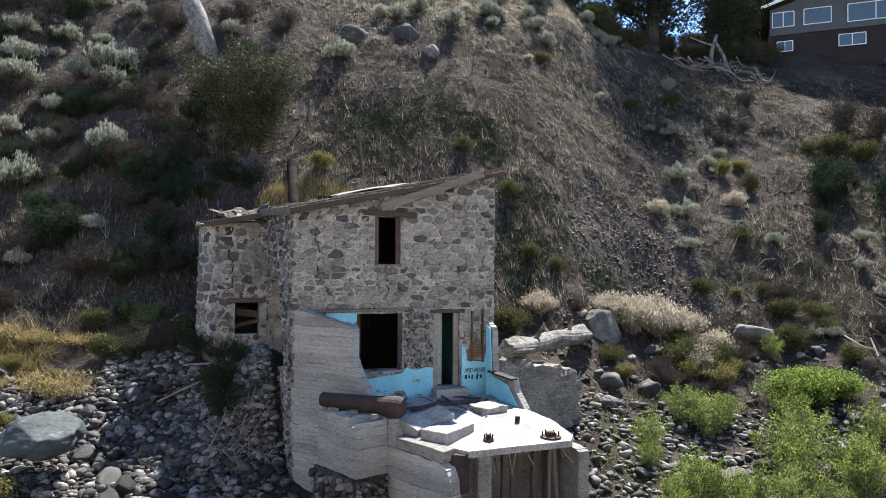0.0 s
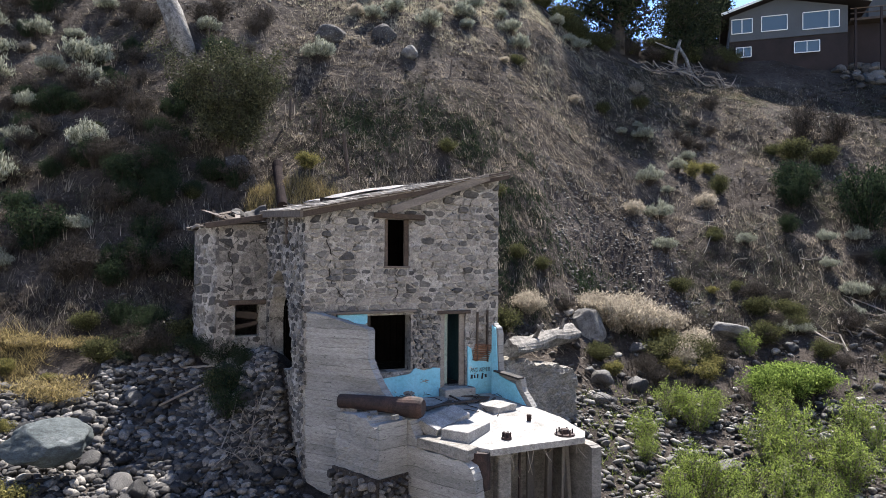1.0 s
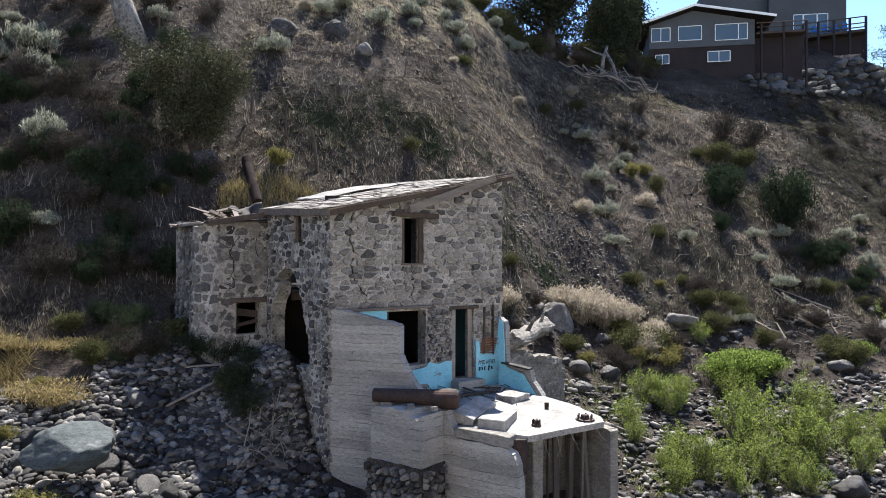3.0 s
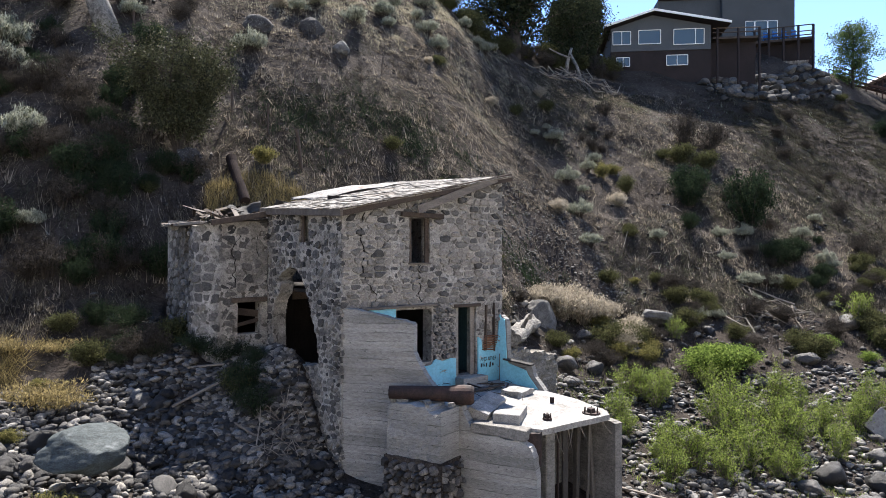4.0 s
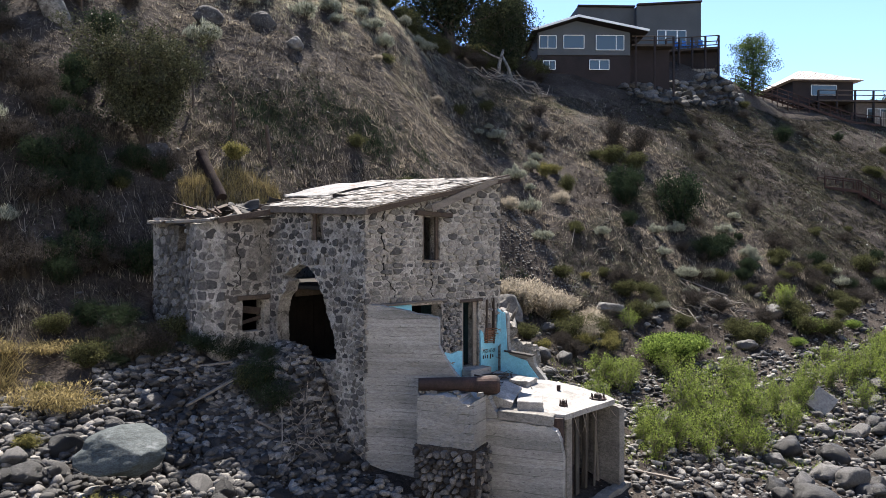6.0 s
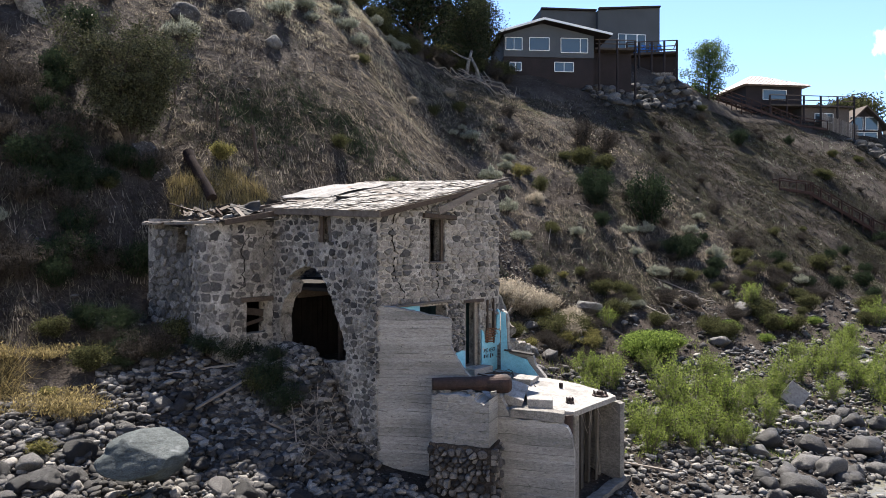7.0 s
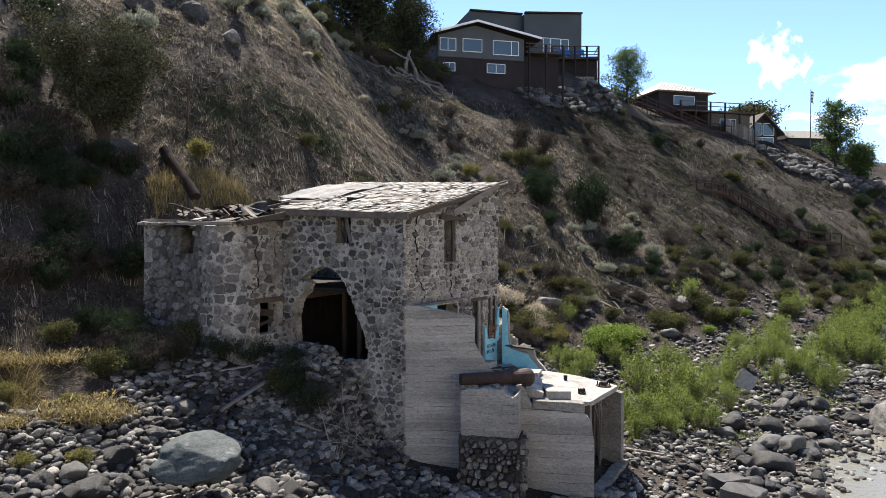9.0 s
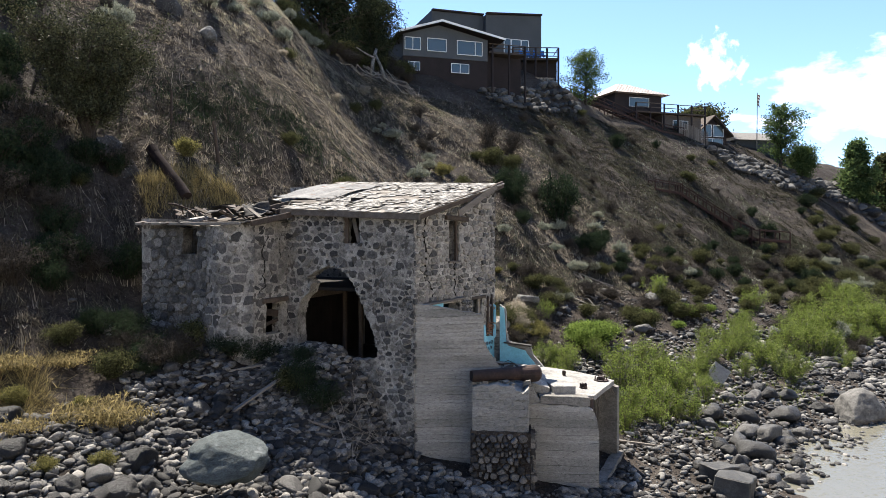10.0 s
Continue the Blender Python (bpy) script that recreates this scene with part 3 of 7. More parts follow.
def stones(a0, a1, z0, top, holes, size, place, parent, seed, flat=1.5, gap=0.028, proud=0.035, keep=1.0, material=None, quoins=(), name="stone", shrinks=(0.0, 0.0, 0.0, 0.06, 0.12, 0.3), rounded=0.0):
    """Rubble masonry: uneven stones, each an own piece standing proud of its mortar."""
    rnd = random.Random(seed)
    pts = []
    for q in quoins:
        pts.append((*q, 1))
    row, z = 0, z0
    while z < max(top(a0), top(a1)):
        h = size * rnd.uniform(0.4, 1.5)
        a = a0 - rnd.random() * size
        while a < a1 + size:
            w = size * flat * rnd.choice((0.35, 0.5, 0.7, 0.9, 1.1, 1.5))
            pts.append((a + w / 2, z + h / 2 + rnd.uniform(-0.3, 0.3) * h, 0))
            a += w
        z += h
    made, extra = 0, []
    P = np.array([(p[0] / flat, p[1]) for p in pts])
    for i, p in enumerate(pts):
        if not (a0 - 0.02 < p[0] < a1 + 0.02 and z0 < p[1] < top(p[0]) - 0.06) or any(in_poly(p[0], p[1], h) for h in holes):
            continue
        if rnd.random() > keep and not p[2]:
            continue
        c = P[i]
        near = np.argsort(((P - c) ** 2).sum(1))[1:14]
        R = size * 0.8
        cell = [(c[0] + R * math.cos(t * math.pi / 5), c[1] + R * math.sin(t * math.pi / 5)) for t in range(10)]
        for j in near:
            cell = clip_cell(cell, c, P[j])
        if len(cell) < 3:
            continue
        cell = [(x * flat, y) for x, y in cell]
        ca, cz = sum(q[0] for q in cell) / len(cell), sum(q[1] for q in cell) / len(cell)
        shrink = rnd.choice(shrinks) if not p[2] else 0.0
        ring = []
        for q in range(len(cell)):
            u, w = cell[q], cell[(q + 1) % len(cell)]
            ln = math.hypot(u[0] - w[0], u[1] - w[1])
            if ln < 0.03:
                ring.append(((u[0] + w[0]) / 2, (u[1] + w[1]) / 2))
            else:
                for f in (0.15, 0.5, 0.85) if ln > 0.14 else (0.22, 0.78):
                    ring.append((u[0] + (w[0] - u[0]) * f, u[1] + (w[1] - u[1]) * f))
        good = []
        softer = rounded * rnd.uniform(0.3, 1.3)
        mean_d = sum(math.hypot((x - ca) / flat, y - cz) for x, y in ring) / len(ring)
        for x, y in ring:
            d = math.hypot(x - ca, y - cz)
            f = d / max(math.hypot((x - ca) / flat, y - cz), 1e-4)
            want = min(d, d * (1 - softer) + softer * mean_d * f * 0.97)
            k = max(0.15, (want - gap) / max(d, 1e-4)) * (1 - shrink) * rnd.uniform(0.9, 1.04)
            x, y = ca + (x - ca) * k, cz + (y - cz) * k
            good.append((min(max(x, a0), a1), min(y, top(min(max(x, a0), a1)) - 0.01)))
        if any(in_poly(x, y, h) for x, y in good for h in holes):
            good = [(ca + (x - ca) * 0.55, cz + (y - cz) * 0.55) for x, y in good]
            if any(in_poly(x, y, h) for x, y in good for h in holes):
                continue
        hgt = proud * rnd.uniform(0.3, 1.6)
        n = len(good)
        vs, fs = [], []
        for sc, dep in ((1.0, 0.05), (0.96, -hgt * 0.6), (0.8, -hgt)):
            for x, y in good:
                xx, yy = ca + (x - ca) * sc, cz + (y - cz) * sc
                vs.append(tuple(place(xx, yy, dep + (rnd.uniform(-0.014, 0.014) if dep < 0 else 0))))
        vs.append(tuple(place(ca, cz, -hgt * rnd.uniform(0.85, 1.2))))
        for lv in (0, 1):
            for q in range(n):
                fs.append((lv * n + q, lv * n + (q + 1) % n, (lv + 1) * n + (q + 1) % n, (lv + 1) * n + q))
        fs += [(2 * n + q, 2 * n + (q + 1) % n, 3 * n) for q in range(n)]
        made += 1
        if made > 300:
            extra.append((vs, fs))
            continue
        me = bpy.data.meshes.new(name)
        me.from_pydata(vs, [], fs)
        me.materials.append(material or M_STONE)
        ob = new(name, me)
        ob.parent = parent
    if extra:
        av, af = [], []
        for vs, fs in extra:
            af += [tuple(q + len(av) for q in f) for f in fs]
            av += vs
        me = bpy.data.meshes.new("rubble_fill")
        me.from_pydata(av, [], af)
        fill = M_GREY_FAR if material == M_GREYSTONE else M_STONE_FAR
        me.materials.append(fill)
        tagged(part("rubble_fill", me, fill, parent), kind="stuff")


M_STONE_FAR = surface("field_stone_small", [(0.12, (0.06, 0.058, 0.057)), (0.26, (0.15, 0.143, 0.134)), (0.45, (0.27, 0.252, 0.225)), (0.65, (0.37, 0.34, 0.298)), (0.9, (0.24, 0.225, 0.207))], 4.0, 10.0, 0.9, 0.7, 0.03, island=0.75, grain=0.45)
M_GREY_FAR = surface("dark_grey_stone_small", [(0.12, (0.055, 0.054, 0.054)), (0.35, (0.125, 0.12, 0.114)), (0.6, (0.215, 0.203, 0.188)), (0.85, (0.32, 0.298, 0.264))], 4.0, 13.0, 0.9, 0.9, 0.035, island=0.75, grain=0.6)


def rect(a0, a1, z0, z1):
    return [(a0, z0), (a1, z0), (a1, z1), (a0, z1)]


def roof_z(u, v):
    return 7.42 + 0.205 * u + 0.045 * v


UW, BW, DOOR = rect(2.17, 2.93, 5.85, 7.2), rect(1.68, 3.0, 2.88, 4.48), rect(3.95, 4.75, 2.33, 4.47)
SW, WW, LW = rect(1.98, 2.6, 6.45, 7.28), rect(-1.12, -0.34, 3.52, 4.55), rect(7.02, 7.82, 6.12, 6.95)
ARCH = [(1.9, 2.78), (1.3, 2.95), (1.45, 3.5), (1.72, 4.2), (2.05, 4.85), (2.38, 5.4), (2.75, 5.66), (3.25, 5.74), (3.85, 5.5), (4.05, 5.36), (3.9, 5.15), (3.98, 4.88), (4.32, 4.6), (4.5, 4.05), (4.46, 3.0), (4.4, 2.75), (3.2, 2.7)]
front_place = lambda a, z, d: (a, d, z)
side_place = lambda a, z, d: (-0.1 + d, a, z)
wfront_place = lambda a, z, d: (a, 4.9 + d, z)
WING_V, WING_U = (4.6, 4.9, 5.25, 5.55, 5.9, 6.6, 7.6, 9.8), (-1.62, -1.7, -1.95, -2.1, -2.2, -2.06, -1.86, -1.8)  # the bulging corner and side of the wing


def wside_place(a, z, d):
    return (float(np.interp(a, WING_V, WING_U)) + d - 0.03 * max(0, 6 - z), a, z)



front_top = lambda a: 7.28 + 0.205 * a
side_top = lambda a: 7.3 + 0.03 * a
wfront_top = lambda a: 7.3 + 0.1 * a
wside_top = lambda a: 7.05 + 0.05 * math.sin(a * 4) - 0.02 * (a - 5)

front_wall = part("front_wall", wall_bm(0.351, 5.85, -0.8, front_top, 0.45, [UW, BW, DOOR], front_place, 0.075, 0.04), M_MORTAR, house, "fieldstone wall in smeared lime mortar")
side_wall = part("side_wall", wall_bm(0.0, 4.9, -0.8, side_top, 0.45, [ARCH, SW], side_place, 0.055, 0.045, 0.08), M_MORTAR, house, "fieldstone wall with a large ragged hole")
wing_wall = part("wing_front_wall", wall_bm(-1.66, -0.11, 2.0, wfront_top, 0.45, [WW], wfront_place, 0.08, 0.045), M_MORTAR, house, "cracked wall of large grey stones")
wing_corner = part("wing_corner_wall", wall_bm(4.88, 6.5, 2.0, wside_top, 0.45, [], wside_place, 0.08, 0.05), M_MORTAR, house, "bulging wall corner of large grey stones")
wing_side = part("wing_side_wall", wall_bm(6.5, 9.8, 2.0, wside_top, 0.45, [LW], wside_place, 0.09, 0.06, 0.04), M_DRYJOINT, house, "crumbling dry-laid stone wall")
part("right_wall", wall_bm(0.45, 9.35, -0.5, lambda a: 8.42 + 0.04 * a, 0.45, [], lambda a, z, d: (5.85 - d, a, z), 0.5), M_MORTAR, house)
part("back_wall", wall_bm(-1.85, 5.85, 2.0, lambda a: 7.3 + 0.2 * max(a, 0), 0.45, [], lambda a, z, d: (a, 9.8 - d, z), 0.5), M_MORTAR, house)
stones(-0.1, 5.85, -0.7, front_top, [UW, BW, DOOR], 0.21, front_place, front_wall, 3, 2.0, 0.012, 0.045, 0.97, shrinks=(0.0, 0.0, 0.08, 0.18, 0.3), quoins=[(0.16, z) for z in np.arange(0.0, 7.2, 0.42)] + [(5.62, z) for z in np.arange(0.2, 8.2, 0.45)], rounded=0.35)
stones(0.0, 4.9, -0.5, side_top, [ARCH, SW], 0.24, side_place, side_wall, 5, 1.35, 0.016, 0.04, 0.97, M_GREYSTONE, shrinks=(0.0, 0.0, 0.05, 0.2, 0.4, 0.55), rounded=0.5, quoins=[(0.2, z) for z in np.arange(0.1, 7.2, 0.36)])
stones(-1.68, -0.11, 2.6, wfront_top, [WW], 0.4, wfront_place, wing_wall, 8, 1.25, 0.02, 0.04, 0.95, M_GREYSTONE, shrinks=(0.0, 0.08, 0.15, 0.3, 0.45), rounded=0.2, quoins=[(-1.4, z) for z in np.arange(2.8, 7.0, 0.46)])
stones(4.88, 6.5, 2.6, wside_top, [], 0.38, wside_place, wing_corner, 10, 1.25, 0.016, 0.045, 0.97, M_GREYSTONE, shrinks=(0.0, 0.0, 0.08, 0.2, 0.4), rounded=0.25)
stones(6.45, 9.8, 2.6, wside_top, [LW], 0.31, wside_place, wing_side, 9, 1.5, 0.014, 0.055, 0.97, M_QUOIN, shrinks=(0.0, 0.0, 0.1, 0.2, 0.4), rounded=0.3)

stones(3.06, 3.9, 2.95, lambda a: 4.5, [], 0.16, front_place, front_wall, 44, 1.2, 0.008, 0.085, 1.0, M_QUOIN, rounded=0.5)
bm = bmesh.new()
box(bm, 0.3, 5.4, 0.4, 9.4, 2.18, 2.33)
part("floor", bm, M_SOIL, house, "dirt-covered floor")
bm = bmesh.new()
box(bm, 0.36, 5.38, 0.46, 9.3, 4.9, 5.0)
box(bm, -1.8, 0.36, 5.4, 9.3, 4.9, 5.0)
part("upper_floor", bm, M_SHADEWOOD, house, "plank upper floor with the room's shade in its colour")
for v in (2.3, 3.1):
    bm = bmesh.new()
    beam(bm, (1.7 + 0.2 * v, v + 1.2, 2.33), (1.72 + 0.2 * v, v + 1.2, 4.9), 0.13, 0.13, (0, 1, 0), 0.01)
    part("post", bm, M_DARKWOOD, house, "bare upright post inside the house")
bm = bmesh.new()
beam(bm, (0.6, 4.5, 4.75), (3.6, 4.3, 4.85), 0.1, 0.3, (0, 0, 1), 0.01)
part("joist", bm, M_DARKWOOD, house, "sagging floor joist")

# timber round the openings
for nm, a, b, w, h in (("lintel", (1.84, 0.03, 7.3), (3.37, 0.0, 7.26), 0.3, 0.15), ("window_jamb", (2.2, 0.1, 5.86), (2.2, 0.1, 7.2), 0.2, 0.07), ("window_jamb", (2.9, 0.1, 5.86), (2.9, 0.1, 7.2), 0.2, 0.07), ("window_sill", (2.15, 0.08, 5.84), (2.95, 0.08, 5.84), 0.26, 0.05),
                       ("ledger_board", (0.45, -0.08, 4.58), (3.1, -0.06, 4.6), 0.22, 0.07), ("lintel", (3.8, 0.02, 4.52), (4.88, 0.0, 4.51), 0.2, 0.1),
                       ("door_jamb", (3.98, 0.12, 2.33), (3.98, 0.12, 4.47), 0.26, 0.07), ("door_jamb", (4.72, 0.12, 2.33), (4.72, 0.12, 4.47), 0.26, 0.07), ("window_jamb", (1.71, 0.1, 2.9), (1.7, 0.1, 4.48), 0.2, 0.06),
                       ("lintel", (-1.35, 4.93, 4.62), (-0.15, 4.93, 4.64), 0.3, 0.15), ("window_board", (-1.1, 5.05, 4.25), (-0.36, 5.07, 4.15), 0.03, 0.22), ("window_board", (-1.1, 5.1, 3.78), (-0.36, 5.07, 3.95), 0.03, 0.12),
                       ("window_jamb", (0.0, 2.56, 6.46), (0.0, 2.56, 7.28), 0.07, 0.2), ("fallen_board", (-0.02, 2.05, 6.5), (0.1, 2.35, 7.25), 0.03, 0.14),
                       ("stud", (5.1, -0.06, 3.05), (5.13, -0.05, 4.5), 0.05, 0.09), ("stud", (5.46, -0.06, 3.0), (5.45, -0.05, 4.55), 0.05, 0.09)):
    bm = bmesh.new()
    beam(bm, a, b, w, h, (0, 1, 0) if abs(a[2] - b[2]) > 0.6 else (0, 0, 1), 0.012)
    part(nm, bm, M_DARKWOOD if nm in ("lintel", "window_jamb", "stud", "window_board") else M_WOOD, house)
bm = bmesh.new()
beam(bm, (4.2, 0.42, 2.34), (4.2, 0.42, 4.42), 0.34, 0.05, (0.25, -1, 0))
part("door_leaf", bm, M_GREEN, house, "pale green door leaf standing ajar")
for k in range(12):
    bm = bmesh.new()
    box(bm, 4.86, 4.89, 0.47 + k * 0.2, 0.66 + k * 0.2, 2.34, 4.6)
    part("passage_plank", bm, M_TEAL, house, "dark teal painted plank")

# blue plaster left on the lower front, with bare laths
def ragged(name, pts, thick, place, material, parent, label=""):
    bm = bmesh.new()
    f = bm.faces.new([bm.verts.new(place(a, z, 0)) for a, z in pts])
    r = bmesh.ops.extrude_face_region(bm, geom=[f])
    for v in r["geom"]:
        if isinstance(v, bmesh.types.BMVert):
            v.co = v.co + (Vector(place(0, 0, thick)) - Vector(place(0, 0, 0)))
    bmesh.ops.recalc_face_normals(bm, faces=bm.faces)
    return part(name, bm, material, parent, label)


fp = lambda a, z, d: (a, -0.065 + d, z)
ragged("plaster_patch", [(0.8, 4.5), (0.8, 4.4), (1.0, 4.36), (1.3, 4.26), (1.55, 4.22), (1.66, 4.3), (1.66, 4.53), (0.8, 4.53)], 0.06, fp, M_BLUE, house, "bright blue plaster")
ragged("plaster_patch", [(1.3, 2.0), (3.9, 2.0), (3.9, 2.9), (3.7, 2.93), (3.4, 2.86), (3.1, 2.95), (3.0, 2.82), (2.9, 2.78), (2.3, 2.72), (1.9, 2.66), (1.7, 2.7), (1.3, 2.6)], 0.06, fp, M_BLUE, house, "bright blue plaster")
ragged("plaster_patch", [(4.8, 2.0), (5.84, 2.0), (5.84, 4.1), (5.72, 4.16), (5.66, 3.7), (5.6, 3.4), (5.4, 3.2), (5.2, 3.08), (5.05, 3.02), (4.95, 3.2), (4.92, 3.42), (4.8, 3.5)], 0.06, fp, M_BLUE, house, "bright blue plaster with black spray-painted words")
for k in range(9):
    bm = bmesh.new()
    z = 3.06 + 0.055 * k
    beam(bm, (4.95 + 0.01 * k, -0.085, z + 0.03), (5.62 - 0.015 * (8 - k) ** 1.1, -0.085, z - 0.01), 0.03, 0.035)
    part("lath", bm, M_LATH, house)

# roof: boards, shingles and tin
bm = bmesh.new()
beam(bm, (-0.25, -0.22, 7.28), (6.05, -0.25, 8.62), 0.09, 0.24, (0, 0, 1), 0.02)
part("rake_board", bm, M_DARKWOOD, house)
bm = bmesh.new()
beam(bm, (2.25, -0.32, 7.42), (5.35, -0.3, 8.52), 0.05, 0.22, (0, 0, 1), 0.012)
part("loose_rake_board", bm, M_WOOD, house, "slipped pale board")
bm = bmesh.new()
beam(bm, (-0.28, -0.3, 7.26), (-0.3, 5.0, 7.5), 0.09, 0.2, (0, 0, 1), 0.015)
part("eave_beam", bm, M_WOOD, house, "bleached eave beam")
bm = bmesh.new()
beam(bm, (-0.2, 4.55, 7.42), (-2.1, 4.62, 7.08), 0.09, 0.18, (0, 0, 1), 0.025)
part("wing_rake_board", bm, M_DARKWOOD, house)
bm = bmesh.new()
beam(bm, (-2.3, 4.9, 7.08), (-2.0, 9.9, 7.12), 0.12, 0.1, (0, 0, 1), 0.03)
part("wing_wall_plate", bm, M_WOOD, house)
rnd = random.Random(21)
for v in np.arange(0.2, 7.0, 0.85):
    bm = bmesh.new()
    beam(bm, (-0.2, v, roof_z(-0.2, v) - 0.11), (5.95, v, roof_z(5.95, v) - 0.11), 0.06, 0.14)
    part("rafter", bm, M_DARKWOOD, house)
for k in range(26):
    u = -0.3 + k * 0.245
    v1 = 7.1 + rnd.uniform(-0.2, 0.25) if u > 2.6 else 5.2 + rnd.uniform(-0.5, 0.3) + u * 0.3
    m = Matrix.Translation((u + 0.12, (v1 - 0.3) / 2, roof_z(u + 0.12, (v1 - 0.3) / 2))) @ Euler((math.atan(0.045), -math.atan(0.205), rnd.uniform(-0.004, 0.004))).to_matrix().to_4x4()
    bm = bmesh.new()
    box(bm, -0.118, 0.118, -(v1 + 0.3) / 2, (v1 + 0.3) / 2, -0.03, 0.0 + rnd.uniform(0, 0.012), m)
    part("roof_board", bm, M_WOOD, house)
vs, fs = [], []
for r in range(24):
    for c in range(52):
        u, v = 5.95 - r * 0.26, -0.3 + c * 0.145 + rnd.uniform(-0.03, 0.03)
        if rnd.random() < 0.07 or (u < 2.4 and v > 5.0) or v > 6.9 or fbm(u * 0.8, v * 0.8, 2) > 0.75:
            continue
        w, ln, tilt, tw = rnd.uniform(0.1, 0.17), rnd.uniform(0.26, 0.4), rnd.uniform(0.0, 0.012) + (0.06 if rnd.random() < 0.07 else 0), rnd.uniform(-0.12, 0.12)
        b = len(vs)
        for e, g, t in ((0, -1, 0), (0, 1, 0), (1, 1, 0), (1, -1, 0), (0, -1, 1), (0, 1, 1), (1, 1, 1), (1, -1, 1)):
            uu, vv = u - ln * e + tw * g * 0.1, v + g * w / 2 + tw * e * 0.2
            vs.append((uu, vv, roof_z(uu, vv) + 0.02 + tilt * e + 0.009 * t + 0.004 * (r % 3)))
        fs += [tuple(b + i for i in q) for q in ((0, 1, 2, 3), (7, 6, 5, 4), (0, 4, 5, 1), (1, 5, 6, 2), (2, 6, 7, 3), (3, 7, 4, 0))]
tagged(part("shingles", mesh_of("shingles", vs, fs), M_SHINGLE, house, "curling grey wooden shingles"), kind="stuff")


def tin_sheet(w, ln, wave=0.075, curl=0.0):
    """A corrugated sheet lying in its own plane."""
    n = int(w / wave * 4)
    vs, fs = [], []
    for j in range(9):
        for i in range(n + 1):
            x, y = w * i / n, ln * j / 8
            vs.append((x, y, 0.014 * math.sin(2 * math.pi * x / wave) + curl * (j / 8) ** 2 + 0.03 * noise.noise(Vector((x * 1.3, y * 1.3, curl)))))
    for j in range(8):
        for i in range(n):
            a = j * (n + 1) + i
            fs.append((a, a + 1, a + n + 2, a + n + 1))
    return mesh_of("tin_sheet", vs, fs)


def roof_tin(u0, u1, v0, v1, hump, seed):
    """A corrugated sheet laid down the roof's fall, buckled up in its middle, its torn lower end curling."""
    nv, nu = int((v1 - v0) / 0.02), 16
    vs, fs = [], []
    for i in range(nu + 1):
        for k in range(nv + 1):
            f, g = i / nu, k / nv
            v = v0 + (v1 - v0) * g
            u = u0 + (u1 - u0) * f + (0.22 * noise.noise(Vector((v * 3, seed, 0.4))) if i == 0 else 0)
            lift = 0.04 + hump * math.sin(math.pi * f ** 1.25) ** 1.5 * (0.6 + 0.4 * g) + 0.07 * noise.noise(Vector((u * 1.2, v * 1.5, seed)))
            vs.append((u, v, roof_z(u, v) + max(0.035, lift) + 0.016 * math.sin(2 * math.pi * v / 0.09)))
    for i in range(nu):
        for k in range(nv):
            a = i * (nv + 1) + k
            fs.append((a, a + 1, a + nv + 2, a + nv + 1))
    ob = smooth(part("tin_sheet", mesh_of("tin_sheet", vs, fs), M_TIN, house, "buckled silvery corrugated tin sheet"))
    sm = ob.modifiers.new("thick", "SOLIDIFY")
    sm.thickness = 0.004


for u0, u1, v0, v1, hump, seed in ((1.75, 4.8, 4.35, 5.2, 0.07, 1), (1.5, 5.2, 5.1, 6.0, 0.08, 2), (1.6, 5.1, 5.92, 6.9, 0.09, 3)):
    roof_tin(u0, u1, v0, v1, hump, seed)


# boards added inside so that the rooms look black through the openings
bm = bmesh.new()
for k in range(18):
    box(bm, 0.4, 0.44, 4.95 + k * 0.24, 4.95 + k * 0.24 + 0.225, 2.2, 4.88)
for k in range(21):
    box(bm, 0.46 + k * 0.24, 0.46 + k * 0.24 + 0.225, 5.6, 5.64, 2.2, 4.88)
part("plank_partition", bm, M_SHADEWOOD, house, "added near-black plank screen standing in for the room's shade")
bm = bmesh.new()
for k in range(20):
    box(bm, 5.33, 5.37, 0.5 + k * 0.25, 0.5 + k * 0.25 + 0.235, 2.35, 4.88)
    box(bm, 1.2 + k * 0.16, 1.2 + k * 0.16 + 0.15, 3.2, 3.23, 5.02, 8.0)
part("plank_lining", bm, M_SHADEWOOD, house, "added near-black plank lining standing in for the room's shade")
rnd = random.Random(64)
for k in range(30):
    v = 4.75 + k * 0.17
    a = (-2.15 + rnd.uniform(-0.15, 0.2), v + rnd.uniform(-0.1, 0.1), 7.12 + rnd.uniform(-0.04, 0.08))
    b = (2.3 + rnd.uniform(-0.6, 0.8), v + rnd.uniform(-0.15, 0.15), 7.45 + rnd.uniform(-0.12, 0.16) + 0.02 * (v - 5))
    mid = (-0.2 + rnd.uniform(-0.2, 0.2), v + rnd.uniform(-0.1, 0.1), 7.2 - 0.16 * math.sin((v - 4.7) * 0.6) + rnd.uniform(-0.05, 0.05))
    for p0, p1 in ((a, mid), (mid, b)):
        bm = bmesh.new()
        beam(bm, p0, p1, 0.16, 0.03, (rnd.uniform(-0.2, 0.2), rnd.uniform(-0.3, 0.3), 1), 0.008)
        part("fallen_roof_board", bm, rnd.choice((M_DARKWOOD, M_TARPAPER, M_DARKWOOD, M_WOOD)), house)
